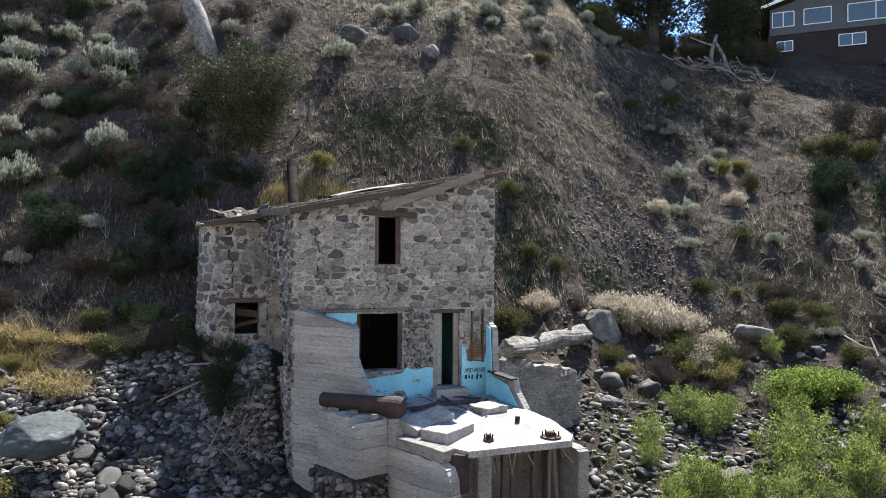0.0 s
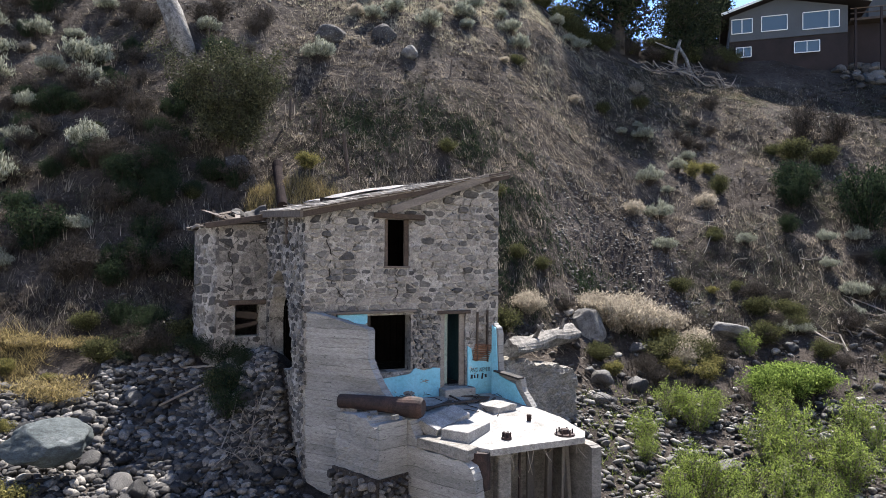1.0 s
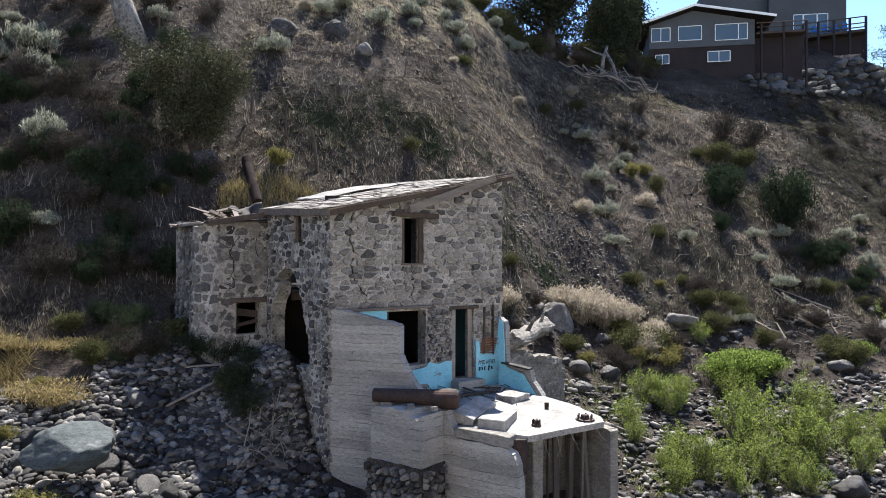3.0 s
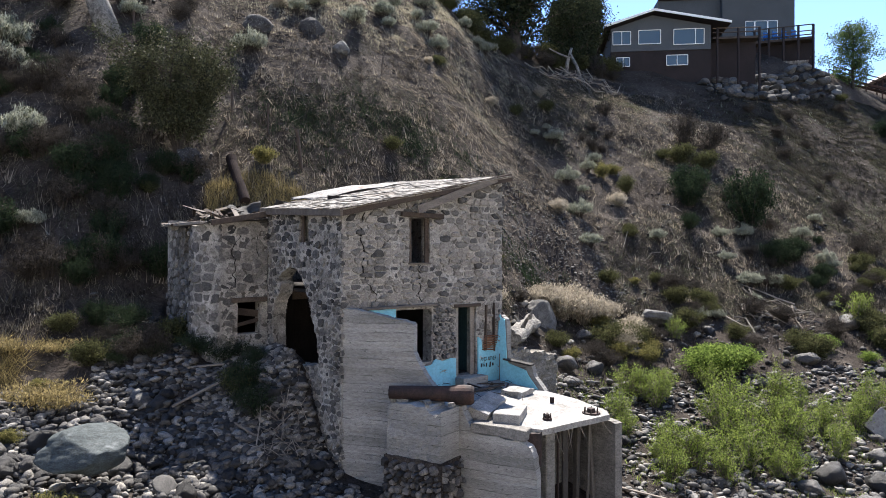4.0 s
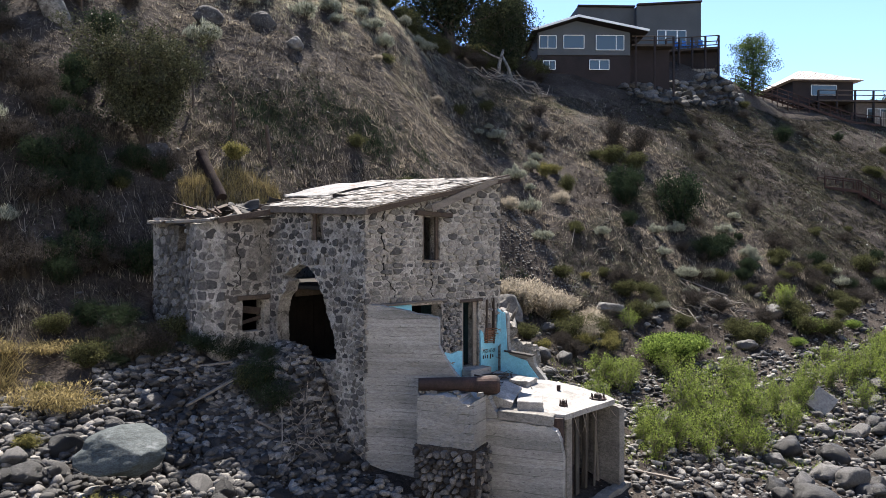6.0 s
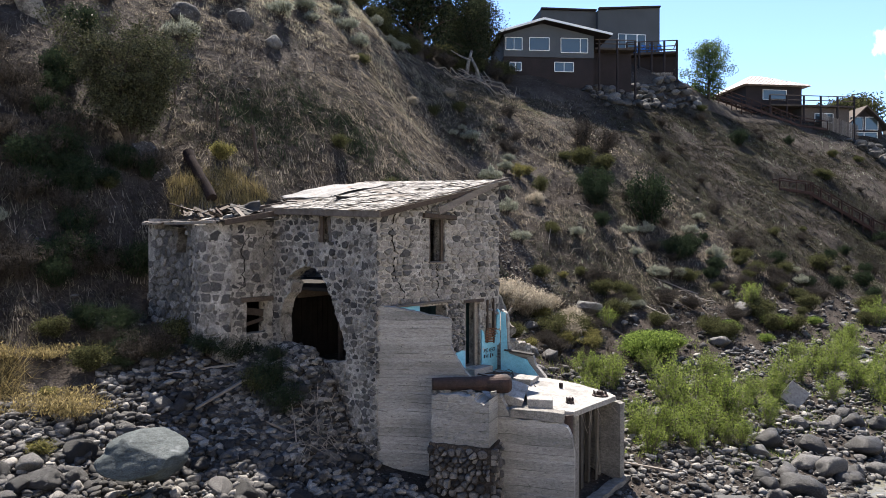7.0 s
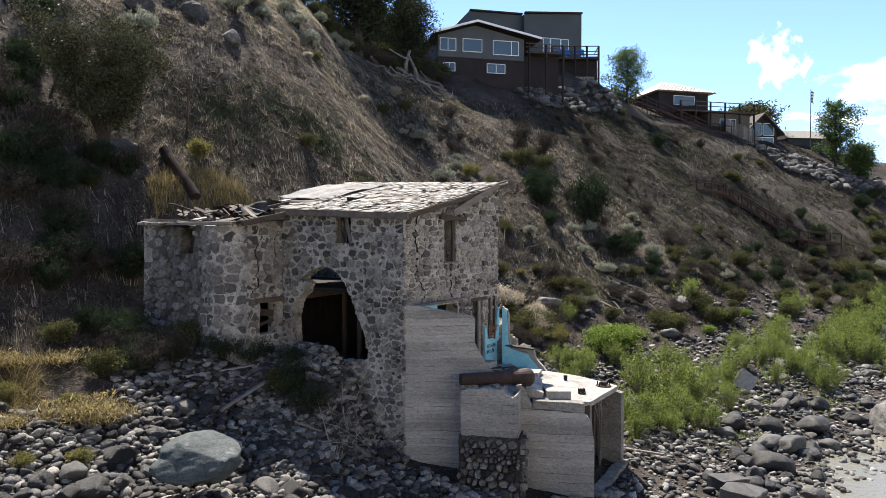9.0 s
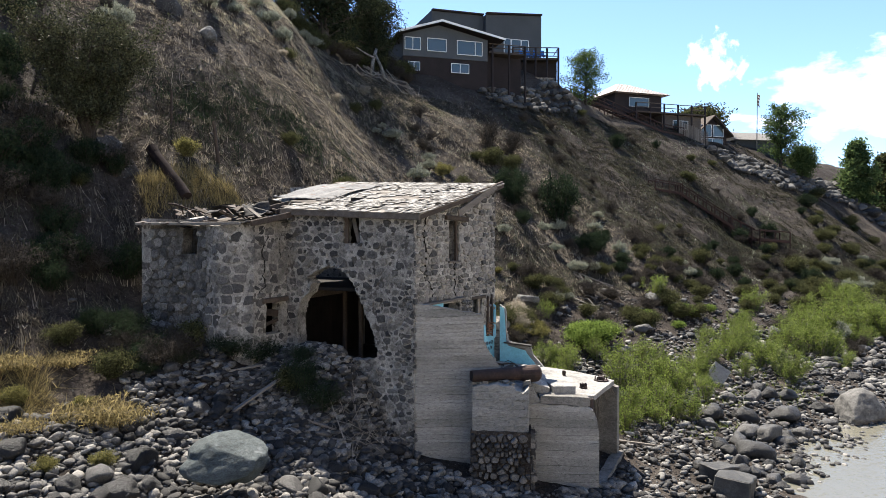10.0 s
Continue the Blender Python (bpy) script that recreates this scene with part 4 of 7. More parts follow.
for k in range(60):
    u, v = rnd.uniform(-1.4, 2.6), rnd.uniform(5.0, 9.4)
    a, ln = rnd.uniform(0, 3.14), rnd.uniform(0.2, 0.8)
    z = 7.42 + 0.06 * max(u, 0) + rnd.uniform(0, 0.16)
    bm = bmesh.new()
    beam(bm, (u - math.cos(a) * ln / 2, v - math.sin(a) * ln / 2, z - rnd.uniform(-0.05, 0.2)), (u + math.cos(a) * ln / 2, v + math.sin(a) * ln / 2, z + rnd.uniform(-0.05, 0.25)), rnd.uniform(0.08, 0.22), 0.02, (rnd.uniform(-0.5, 0.5), rnd.uniform(-0.5, 0.5), 1), 0.006)
    part("fallen_shingle", bm, rnd.choice((M_WOOD, M_TARPAPER, M_DARKWOOD, M_DARKWOOD)), house)
for u, v, ln, w, turn, tip, curl in ((0.6, 6.3, 1.6, 0.7, 20, 4, 0.16), (1.2, 7.4, 1.2, 0.6, -40, -4, 0.16), (-0.6, 7.8, 1.3, 0.6, 70, 3, 0.2)):
    ob = part("bent_tin_sheet", tin_sheet(w, ln, curl=curl), M_RUST, house, "bent rusty tin sheet")
    ob.matrix_local = Matrix.Translation((u, v, 7.5)) @ Euler((radians(tip), radians(-6), radians(turn))).to_matrix().to_4x4()
    sm = ob.modifiers.new("thick", "SOLIDIFY")
    sm.thickness = 0.004


def torn_sheet(seed, w, ln):
    """A torn, curled piece of tar paper."""
    q = random.Random(seed)
    cu, cv, sx = q.uniform(0.05, 0.35), q.uniform(-0.4, 0.4), q.uniform(0, 9)
    vs, fs, n = [], [], 9
    for j in range(n + 1):
        for i in range(n + 1):
            x, y = w * (i / n - 0.5), ln * (j / n - 0.5)
            e = 1 + 0.25 * noise.noise(Vector((x * 3 + sx, y * 3, 0.3)))
            vs.append((x * e, y * e, cu * (i / n) ** 2 * w + cv * (j / n - 0.5) ** 2 * ln + 0.16 * noise.noise(Vector((x * 2.4 + sx, y * 2.4, 4.1)))))
    for j in range(n):
        for i in range(n):
            a = j * (n + 1) + i
            fs.append((a, a + 1, a + n + 2, a + n + 1))
    return mesh_of("torn_tar_paper", vs, fs)


for k in range(24):
    u, v = rnd.uniform(-0.9, 2.7), rnd.uniform(5.3, 8.6)
    ob = part("torn_tar_paper", torn_sheet(k, rnd.uniform(0.3, 0.8), rnd.uniform(0.4, 0.9)), M_TARPAPER, house, "curled black tar paper")
    ob.matrix_local = Matrix.Translation((u, v, 7.46 + 0.1 * max(u, 0) + rnd.uniform(0, 0.12))) @ Euler((rnd.uniform(-0.35, 0.35), rnd.uniform(-0.4, 0.2), rnd.uniform(0, 6.28))).to_matrix().to_4x4()
    sm = ob.modifiers.new("thick", "SOLIDIFY")
    sm.thickness = 0.006


def crack(parent, place, a, z1, z0, seed, width=0.035, proud=0.028):
    """A jagged dark strip down a wall, painted as the shade in an open joint."""
    q = random.Random(seed)
    n = int((z1 - z0) / 0.12)
    left, right = [], []
    x = a
    for i in range(n + 1):
        z = z1 + (z0 - z1) * i / n
        x += q.gauss(0, 0.075) + 0.1 * (a - x)
        w = width * q.uniform(0.35, 1.2) * (0.3 + math.sin(math.pi * (i + 0.5) / (n + 1)))
        left.append((x - w / 2, z))
        right.append((x + w / 2, z))
    bm = bmesh.new()
    L = [bm.verts.new(place(p[0], p[1], -proud)) for p in left]
    R = [bm.verts.new(place(p[0], p[1], -proud)) for p in right]
    for i in range(n):
        bm.faces.new((L[i], R[i], R[i + 1], L[i + 1]))
    r = bmesh.ops.extrude_face_region(bm, geom=bm.faces[:])
    off = Vector(place(0, 5, 0.05)) - Vector(place(0, 5, -proud))
    for g in r["geom"]:
        if isinstance(g, bmesh.types.BMVert):
            g.co += off
    bmesh.ops.recalc_face_normals(bm, faces=bm.faces)
    part("crack", bm, M_CRACKSHADE, parent, "dark strip painted as the shade of an open crack")


# near-black colour that stands for the dark inside the cracks
M_CRACKSHADE = surface("crack_shade", [(0.3, (0.012, 0.011, 0.01)), (0.7, (0.03, 0.027, 0.024))], 3.0, 14.0, 1.0, 0.0)
crack(wing_wall, wfront_place, -1.2, 6.9, 4.7, 2, 0.024, 0.05)
crack(front_wall, front_place, 0.72, 7.3, 4.75, 5, 0.016, 0.045)
crack(front_wall, front_place, 2.55, 5.8, 4.7, 6, 0.01, 0.045)
crack(wing_wall, wfront_place, -0.55, 6.8, 5.9, 3, 0.012)

txt = bpy.data.curves.new("painted_words", "FONT")
txt.body, txt.size, txt.extrude, txt.shear = "AND NEVER", 0.17, 0.002, 0.1
txt.materials.append(M_INK)
words = new("painted_words", txt)
words.parent = house
words.matrix_local = Matrix.Translation((4.88, -0.07, 2.72)) @ Euler((radians(90), 0, 0)).to_matrix().to_4x4() @ Matrix.Diagonal((0.72, 1.1, 1, 1))
tagged(words, "black spray-painted capital letters")
for u, w, h, tilt in ((4.9, 0.07, 0.12, 0.1), (5.0, 0.05, 0.1, -0.2), (5.1, 0.05, 0.12, 0.1), (5.26, 0.06, 0.17, 0.15), (5.37, 0.07, 0.1, -0.1)):
    bm = bmesh.new()
    box(bm, -w / 2, w / 2, -0.003, 0.0, -h / 2, h / 2)
    ob = part("paint_stroke", bm, M_INK, house, "black spray-paint stroke")
    ob.matrix_local = Matrix.Translation((u + 0.03, -0.068, 2.59)) @ Euler((0, tilt, 0)).to_matrix().to_4x4()


# ---- the broken concrete annex in front ----
annex = tagged(empty("concrete_annex"), "roofless board-formed concrete annex, broken open, with a bleached floor slab", "ruin")


def slab_wall(p, q, profile, z0, thick, material, parent, name, label="", courses=0.0, seed=0, ragged_top=0.03, step=0.12, rough=0.018):
    """An upright concrete wall from p to q; profile: (share of the length, height) of its broken top; thick goes to the left of p->q."""
    p, q = Vector(p), Vector(q)
    d = q - p
    L = d.length
    nrm = Vector((-d.y, d.x)) / L
    top = lambda a: float(np.interp(a / L, [s for s, _ in profile], [h for _, h in profile])) + ragged_top * noise.noise(Vector((a * 5, seed, 0.5)))

    def place(a, z, dep):
        c = p + d * (a / L) + nrm * dep
        if courses and dep < thick * 0.5:
            k = z / courses
            c = c + nrm * (0.012 * noise.noise(Vector((math.floor(k) * 3.7 + seed, 0, 0))) + (0.012 if k - math.floor(k) < 0.12 else 0))
        return (c.x, c.y, z)

    return part(name, wall_bm(0, L, z0, top, thick, [], place, step, rough), material, parent, label)


slab_wall((-3.98, 19.28), (-1.72, 17.72), [(0, 4.63), (0.25, 4.56), (0.5, 4.42), (0.76, 4.3), (0.77, 3.5), (0.8, 3.3), (0.9, 2.85), (1.0, 2.55)], -1.0, 0.28, M_CONC, annex, "side_wall", "grey board-formed concrete with a stepped broken edge", 0.24, 1, 0.03, 0.06)
M_COBBLE1 = surface("footing_cobble", [(0.15, (0.045, 0.043, 0.042)), (0.5, (0.12, 0.113, 0.108)), (0.9, (0.27, 0.25, 0.225))], 2.0, 14.0, 0.85, 0.6, 0.02, spread=0.8, grain=0.5)
# stub wall that carries the pipe, on a footing of cobbles
slab_wall((-3.03, 17.78), (-1.94, 16.54), [(0, 2.27), (0.4, 2.33), (0.72, 2.3), (0.8, 2.12), (0.9, 2.08), (1, 2.24)], 0.95, 0.87, M_CONC, annex, "stub_wall", "", 0.3, 4, 0.06, 0.05, 0.03)
footing = slab_wall((-3.12, 17.76), (-1.94, 16.45), [(0, 0.96), (1, 0.96)], -1.4, 0.95, M_SOIL, annex, "footing", "cobbles bedded in old mortar")
FD = Vector((1.18, -1.31)).normalized()
foot_place = lambda a, z, d: (-3.12 + FD.x * a - FD.y * d, 17.76 + FD.y * a + FD.x * d, z)
stones(0.02, 1.74, -1.2, lambda a: 0.98, [], 0.2, foot_place, footing, 31, 1.15, 0.01, 0.13, 1.0, M_COBBLE1, name="cobble", rounded=0.7)
FE = Vector((1.31, 1.18)).normalized()
foot_side = lambda a, z, d: (-1.94 + FE.x * a - FE.y * d, 16.45 + FE.y * a + FE.x * d, z)
stones(0.02, 0.9, -1.2, lambda a: 0.98, [], 0.2, foot_side, footing, 33, 1.15, 0.01, 0.11, 1.0, M_COBBLE1, name="cobble", rounded=0.7)
slab_wall((-1.37, 17.2), (0.24, 15.66), [(0, 1.6), (0.55, 1.56), (0.84, 1.5), (0.93, 1.4), (0.98, 1.1), (1, 0.7)], -1.6, 0.3, M_CONC, annex, "low_wall", "pitted grey board-formed concrete", 0.48, 7, 0.03, 0.06)
slab_wall((-1.4, 17.26), (-0.98, 16.86), [(0, 2.3), (0.4, 2.22), (0.75, 1.8), (1, 1.66)], 1.0, 0.32, M_CONC, annex, "broken_stub", "", 0.0, 9, 0.04, 0.06)


def slab(pts, height, thick, name, material, parent, label=""):
    """A floor plate with the outline pts; height(x, y) is its upper side."""
    bm = bmesh.new()
    f = bm.faces.new([bm.verts.new((x, y, height(x, y))) for x, y in pts])
    bmesh.ops.subdivide_edges(bm, edges=bm.edges[:], cuts=6)
    for v in bm.verts:
        v.co += Vector((noise.noise(v.co * 4) * 0.04, noise.noise(v.co * 4 + Vector((9, 0, 0))) * 0.04, 0))
    r = bmesh.ops.extrude_face_region(bm, geom=bm.faces[:])
    for v in r["geom"]:
        if isinstance(v, bmesh.types.BMVert):
            v.co.z -= thick
    bmesh.ops.recalc_face_normals(bm, faces=bm.faces)
    return part(name, bm, material, parent, label)


floor_z = lambda x, y: 1.73 + 0.1 * max(0.0, (-0.47 * x + 0.88 * y) - 14.05)
slab([(0.61, 16.13), (3.07, 17.19), (3.22, 17.75), (2.85, 18.9), (2.25, 19.8), (1.5, 21.1), (-3.2, 19.3), (-1.75, 17.95), (-1.1, 17.5), (-0.2, 16.75), (0.2, 16.4)], floor_z, 0.15, "floor_slab", M_SLAB, annex, "sun-bleached concrete slab")
slab_wall((3.52, 17.3), (2.75, 19.3), [(0, 1.45), (0.05, 1.5), (1, 1.6)], -1.5, 0.28, M_PLAINCONC, annex, "end_wall", "", 0.3, 12)
slab_wall((0.55, 15.75), (3.75, 17.25), [(0, -0.95), (0.5, -0.9), (1, -0.82)], -1.9, 0.36, M_PLAINCONC, annex, "sill_wall", "", 0.0, 14, 0.05)
slab_wall((-0.9, 17.35), (3.0, 19.0), [(0, 1.4), (0.3, 1.45), (1, 1.5)], -1.6, 0.2, M_PLAINCONC, annex, "cellar_back_wall", "", 0.3, 15)
for a, b, w, h, mt in (((0.95, 16.62, -1.6), (0.95, 16.62, 1.56), 0.36, 0.26, M_PLAINCONC), ((1.4, 16.95, -1.6), (1.42, 16.95, 1.56), 0.05, 0.05, M_RUST), ((1.75, 17.2, -1.5), (1.72, 17.2, 1.5), 0.22, 0.06, M_OLDPLANK), ((2.2, 17.5, -1.5), (2.25, 17.5, 1.5), 0.16, 0.14, M_OLDPLANK), ((2.55, 17.5, -1.4), (2.62, 17.5, 1.5), 0.09, 0.05, M_OLDPLANK), ((2.9, 17.75, -1.4), (2.75, 17.8, 1.5), 0.12, 0.1, M_OLDPLANK)):
    bm = bmesh.new()
    beam(bm, a, b, w, h, (0.47, -0.88, 0), 0.01)
    part("post", bm, mt, annex)
bm = bmesh.new()
bmesh.ops.create_cone(bm, cap_ends=True, segments=24, radius1=0.27, radius2=0.28, depth=0.86, matrix=Matrix.Translation((0.36, 16.3, 1.24)))
bmesh.ops.subdivide_edges(bm, edges=[e for e in bm.edges if abs(e.verts[0].co.z - e.verts[1].co.z) > 0.5], cuts=4)
for v in bm.verts:
    v.co += noise.noise_vector(v.co * 5) * 0.025
part("rusted_drum", bm, M_RUST, annex, "rusted brown steel drum under the slab")
wr = random.Random(17)
for k in range(9):
    f = wr.uniform(0.1, 0.95)
    x, y = 0.75 + 2.3 * f, 16.3 + 1.0 * f
    drop, sway = wr.uniform(0.15, 0.7), wr.uniform(-0.3, 0.3)
    part("wire", tubes_mesh("wire", [([(x, y, 1.62), (x + sway * 0.4, y - 0.04, 1.58 - drop * 0.5), (x + sway, y - 0.02, 1.58 - drop)], [0.012, 0.01, 0.007], 5, 0.1)]), M_TWIG, annex, "loose hanging wire")
# parapet towards the hill, blue inside
PD = Vector((0.98, -1.26))
parapet = slab_wall((2.36, 19.55), (1.32, 20.98), [(0, 1.75), (0.3, 2.35), (0.36, 2.7), (0.8, 2.74), (0.84, 2.78), (0.87, 4.05), (1, 4.18)], 0.6, -0.2, M_CONC, annex, "parapet", "thin broken parapet", 0.0, 17, 0.03, 0.06)
pa, pb = Vector((2.24, 19.69)), Vector((1.3, 20.95))
pdir, pn = (pb - pa), Vector((-(pb - pa).y, (pb - pa).x)).normalized()
pp = lambda a, z, d: (pa.x + pdir.x * a + pn.x * (0.035 - d), pa.y + pdir.y * a + pn.y * (0.035 - d), z)
ragged("plaster_patch", [(0.1, 1.92), (1.0, 2.0), (1.0, 4.12), (0.9, 4.05), (0.87, 3.4), (0.85, 2.78), (0.8, 2.68), (0.4, 2.52), (0.36, 2.4), (0.2, 2.1)], 0.03, pp, M_BLUE, parapet, "bright blue plaster")
bm = bmesh.new()
beam(bm, (1.4, 20.84, 2.8), (2.0, 20.04, 2.7), 0.26, 0.05, (0, 0, 1), 0.01)
part("coping_board", bm, M_TARPAPER, annex, "black tarred coping board")
step = bmesh.new()
box(step, 3.85, 4.85, -0.5, -0.08, 1.9, 2.34, HOUSE, 0.02, 0.012, 2)
box(step, 4.0, 4.95, -0.78, -0.505, 1.9, 2.12, HOUSE, 0.02, 0.012, 2)
tagged(part("doorstep", step, M_CONC), "worn grey concrete doorstep below the door", "step")


def chunk(name, size, m, material, label, category, group="", seed=0, rough=0.05):
    bm = bmesh.new()
    sx, sy, sz = size
    bmesh.ops.create_cube(bm, size=1.0, matrix=Matrix.Diagonal((sx, sy, sz, 1)))
    bmesh.ops.bevel(bm, geom=bm.edges[:], offset=min(size) * 0.05, segments=1, affect="EDGES")
    bmesh.ops.subdivide_edges(bm, edges=bm.edges[:], cuts=3, use_grid_fill=True)
    for v in bm.verts:
        v.co += noise.noise_vector(v.co * 2.5 + Vector((seed, 0, 0))) * rough
    ob = part(name, bm, material)
    ob.matrix_world = m
    return tagged(ob, label, category, group)


chunk("concrete_block", (0.7, 1.3, 0.3), pose(0.15, 17.2, 1.9, 0, 1, -31), M_SLAB, "squared broken concrete block lying on the slab", "concrete block", "rubble on the slab", 1, 0.02)
chunk("concrete_block", (0.55, 1.35, 0.26), pose(-0.35, 17.62, 2.06, 8, 17, -40), M_SLAB, "long concrete piece tilted against other rubble", "concrete block", "rubble on the slab", 2, 0.04)
chunk("concrete_block", (0.9, 0.6, 0.3), pose(1.25, 19.4, 1.98, 3, 2, 35), M_SLAB, "rough pale concrete lump on the slab", "concrete block", "rubble on the slab", 3, 0.07)
chunk("concrete_block", (1.5, 0.4, 0.26), pose(-0.38, 16.52, 1.7, 0, 2, -43), M_PLAINCONC, "grey concrete curb piece on the low wall", "concrete block", "rubble on the slab", 4, 0.03)
chunk("concrete_block", (0.8, 0.5, 0.16), pose(-0.2, 18.6, 2.0, 2, 4, 60), M_SLAB, "flat broken concrete piece lying on the slab", "concrete block", "rubble on the slab", 5, 0.04)
lq = random.Random(12)
for k in range(16):
    f, g = lq.random(), lq.uniform(0.1, 0.85)
    x, y = -3.03 + 1.09 * f + 0.75 * g * 0.87, 17.78 - 1.24 * f + 0.66 * g * 0.87
    r = lq.uniform(0.05, 0.12)
    chunk("concrete_lump", (r * 2.2, r * 1.7, r * 1.3), pose(x, y, 2.3 + r * 0.3, lq.uniform(-20, 20), lq.uniform(-20, 20), lq.uniform(0, 180)), M_PLAINCONC, "small broken concrete lump on the stub wall", "rubble", "lumps on the stub wall", 20 + k, r * 0.5)
# rusted pipe on the stub wall
pipe_m = tubes_mesh("rusted_pipe", [([(-2.95, 17.9, 2.53), (-2.3, 17.62, 2.53), (-1.55, 17.32, 2.52), (-1.3, 17.22, 2.5), (-1.15, 17.16, 2.5), (-0.98, 17.1, 2.5), (-0.9, 17.07, 2.5)], [0.17, 0.185, 0.2, 0.25, 0.265, 0.255, 0.2], 20, 0.05)])
smooth(tagged(part("rusted_pipe", pipe_m, M_RUST), "thick rusted iron pipe lying on a stub wall", "pipe"), False)


def fitting(x, y, r, label):
    """A rusted flange with studs, left on the slab."""
    root = tagged(empty("rusted_fitting", Matrix.Translation((x, y, floor_z(x, y)))), label, "iron fitting", "iron fittings on the slab")
    bm = bmesh.new()
    bmesh.ops.create_cone(bm, cap_ends=True, segments=16, radius1=r, radius2=r * 0.95, depth=0.05, matrix=Matrix.Translation((0, 0, 0.025)))
    bmesh.ops.create_cone(bm, cap_ends=True, segments=12, radius1=r * 0.5, radius2=r * 0.4, depth=0.12, matrix=Matrix.Translation((0, 0, 0.1)))
    part("flange", bm, M_RUST, root)
    for k in range(6):
        bm = bmesh.new()
        a = k * math.pi / 3
        bmesh.ops.create_cone(bm, cap_ends=True, segments=6, radius1=0.02, radius2=0.02, depth=0.13, matrix=Matrix.Translation((math.cos(a) * r * 0.75, math.sin(a) * r * 0.75, 0.1)))
        part("stud", bm, M_RUST, root)


fitting(1.1, 16.95, 0.13, "small rusted flange with bolts on the slab")
fitting(2.62, 17.4, 0.26, "wide rusted iron lid on the slab's corner")
fitting(1.93, 18.45, 0.06, "small rusted bolt stub on the slab")
for k, (x, y, ln, a, w) in enumerate(((0.35, 19.75, 1.5, 0.4, 0.14), (-0.4, 19.3, 1.2, 0.9, 0.1), (0.7, 20.3, 0.9, -0.5, 0.08), (-0.9, 19.0, 1.1, 0.2, 0.12), (1.1, 19.9, 0.8, 1.1, 0.06), (0.1, 20.1, 0.7, 2.0, 0.05))):
    bm = bmesh.new()
    z = floor_z(x, y) + 0.04
    beam(bm, (x - math.cos(a) * ln / 2, y - math.sin(a) * ln / 2, z), (x + math.cos(a) * ln / 2, y + math.sin(a) * ln / 2, z + 0.05), w, 0.04, (0, 0, 1), 0.008)
    tagged(part("fallen_board", bm, M_DARKWOOD), "dark rotten board lying on the annex floor", "plank", "boards on the annex floor")
rq = random.Random(91)
for k in range(34):
    x, y = rq.uniform(-1.9, 1.4), rq.uniform(18.7, 20.7)
    if y < 18.3 - 0.6 * x or y > 20.75 + 0.39 * x:
        continue
    a, ln = rq.uniform(0, 3.14), rq.uniform(0.2, 0.7)
    z = floor_z(x, y) + 0.015
    me = tubes_mesh("stick", [([(x - math.cos(a) * ln / 2, y - math.sin(a) * ln / 2, z), (x, y, z + rq.uniform(0, 0.08)), (x + math.cos(a) * ln / 2, y + math.sin(a) * ln / 2, z + rq.uniform(0, 0.06))], [0.012, 0.011, 0.006], 5, 0)])
    tagged(part("stick", me, M_DTWIG), "dry brown stick lying on the annex floor", "stick", "sticks on the annex floor")


# ---- rocks ----
def rock_mesh(name, seed, sub=3, flat=0.7, lump=0.35, facet=0.0):
    """A water-worn stone of about unit radius."""
    bm = bmesh.new()
    bmesh.ops.create_icosphere(bm, subdivisions=sub, radius=1.0)
    o = Vector((seed * 7.3, seed * 3.1, seed))
    rnd = random.Random(seed)
    planes = [(Vector((rnd.gauss(0, 1), rnd.gauss(0, 1), rnd.gauss(0, 1))).normalized(), rnd.uniform(0.55, 0.85)) for _ in range(6)]
    for v in bm.verts:
        d = v.co.normalized()
        v.co = d * (1 + lump * noise.noise(d * 1.1 + o) + 0.3 * lump * noise.noise(d * 2.7 + o))
        for nrm, off in planes[:int(6 * facet) if facet else 0]:
            k = v.co.dot(nrm) - off
            if k > 0:
                v.co -= nrm * k * 0.85
        v.co.z *= flat
    me = bpy.data.meshes.new(name)
    bm.to_mesh(me)
    bm.free()
    return me


def boulder(x, y, sx, sy, sz, sink, material, label, seed, facet=1.0, turn=0, z=None, cat="boulder", name="boulder", group=""):
    me = rock_mesh(name, seed, 5, 1.0, 0.28, facet)
    for v in me.vertices:
        v.co += Vector(noise.noise_vector(v.co * 5 + Vector((seed, 0, 0)))) * 0.025
    ob = smooth(part(name, me, material))
    ob.matrix_world = Matrix.LocRotScale((x, y, (lay(x, y) if z is None else z) + sz * (1 - 2 * sink)), Euler((0, 0, radians(turn))), (sx, sy, sz))
    return tagged(ob, label, cat, group)


boulder(-10.3, 18.5, 1.02, 0.85, 0.56, 0.5, M_BOULDER, "large smooth pale blue-grey boulder on the river cobbles", 27, 0.5, 10, z=1.42)
boulder(6.45, 29.7, 0.9, 0.8, 0.95, 0.5, M_BOULDER2, "tall weathered grey boulder behind a fallen log", 5, 0.4, 30, z=3.05)
boulder(13.2, 30.6, 0.85, 0.6, 0.5, 0.2, M_BOULDER2, "pale rounded boulder at the foot of the slope", 8, 0.6, 0)
boulder(18.6, 15.0, 1.7, 1.1, 0.95, 0.3, M_BOULDER2, "large pale angular boulder at the water's edge", 11, 1.0, 15)
boulder(-0.8, 42.4, 0.55, 0.5, 0.45, 0.4, M_BOULDER2, "rounded pale boulder on the slope", 14, 0.5)
boulder(-2.2, 44.2, 0.9, 0.7, 0.7, 0.45, M_SPECK, "lichened grey boulder on the slope", 15, 1.0)
boulder(-5.5, 43.5, 1.1, 0.8, 0.75, 0.45, M_SPECK, "lichened grey boulder half buried on the slope", 16, 0.9, 40)
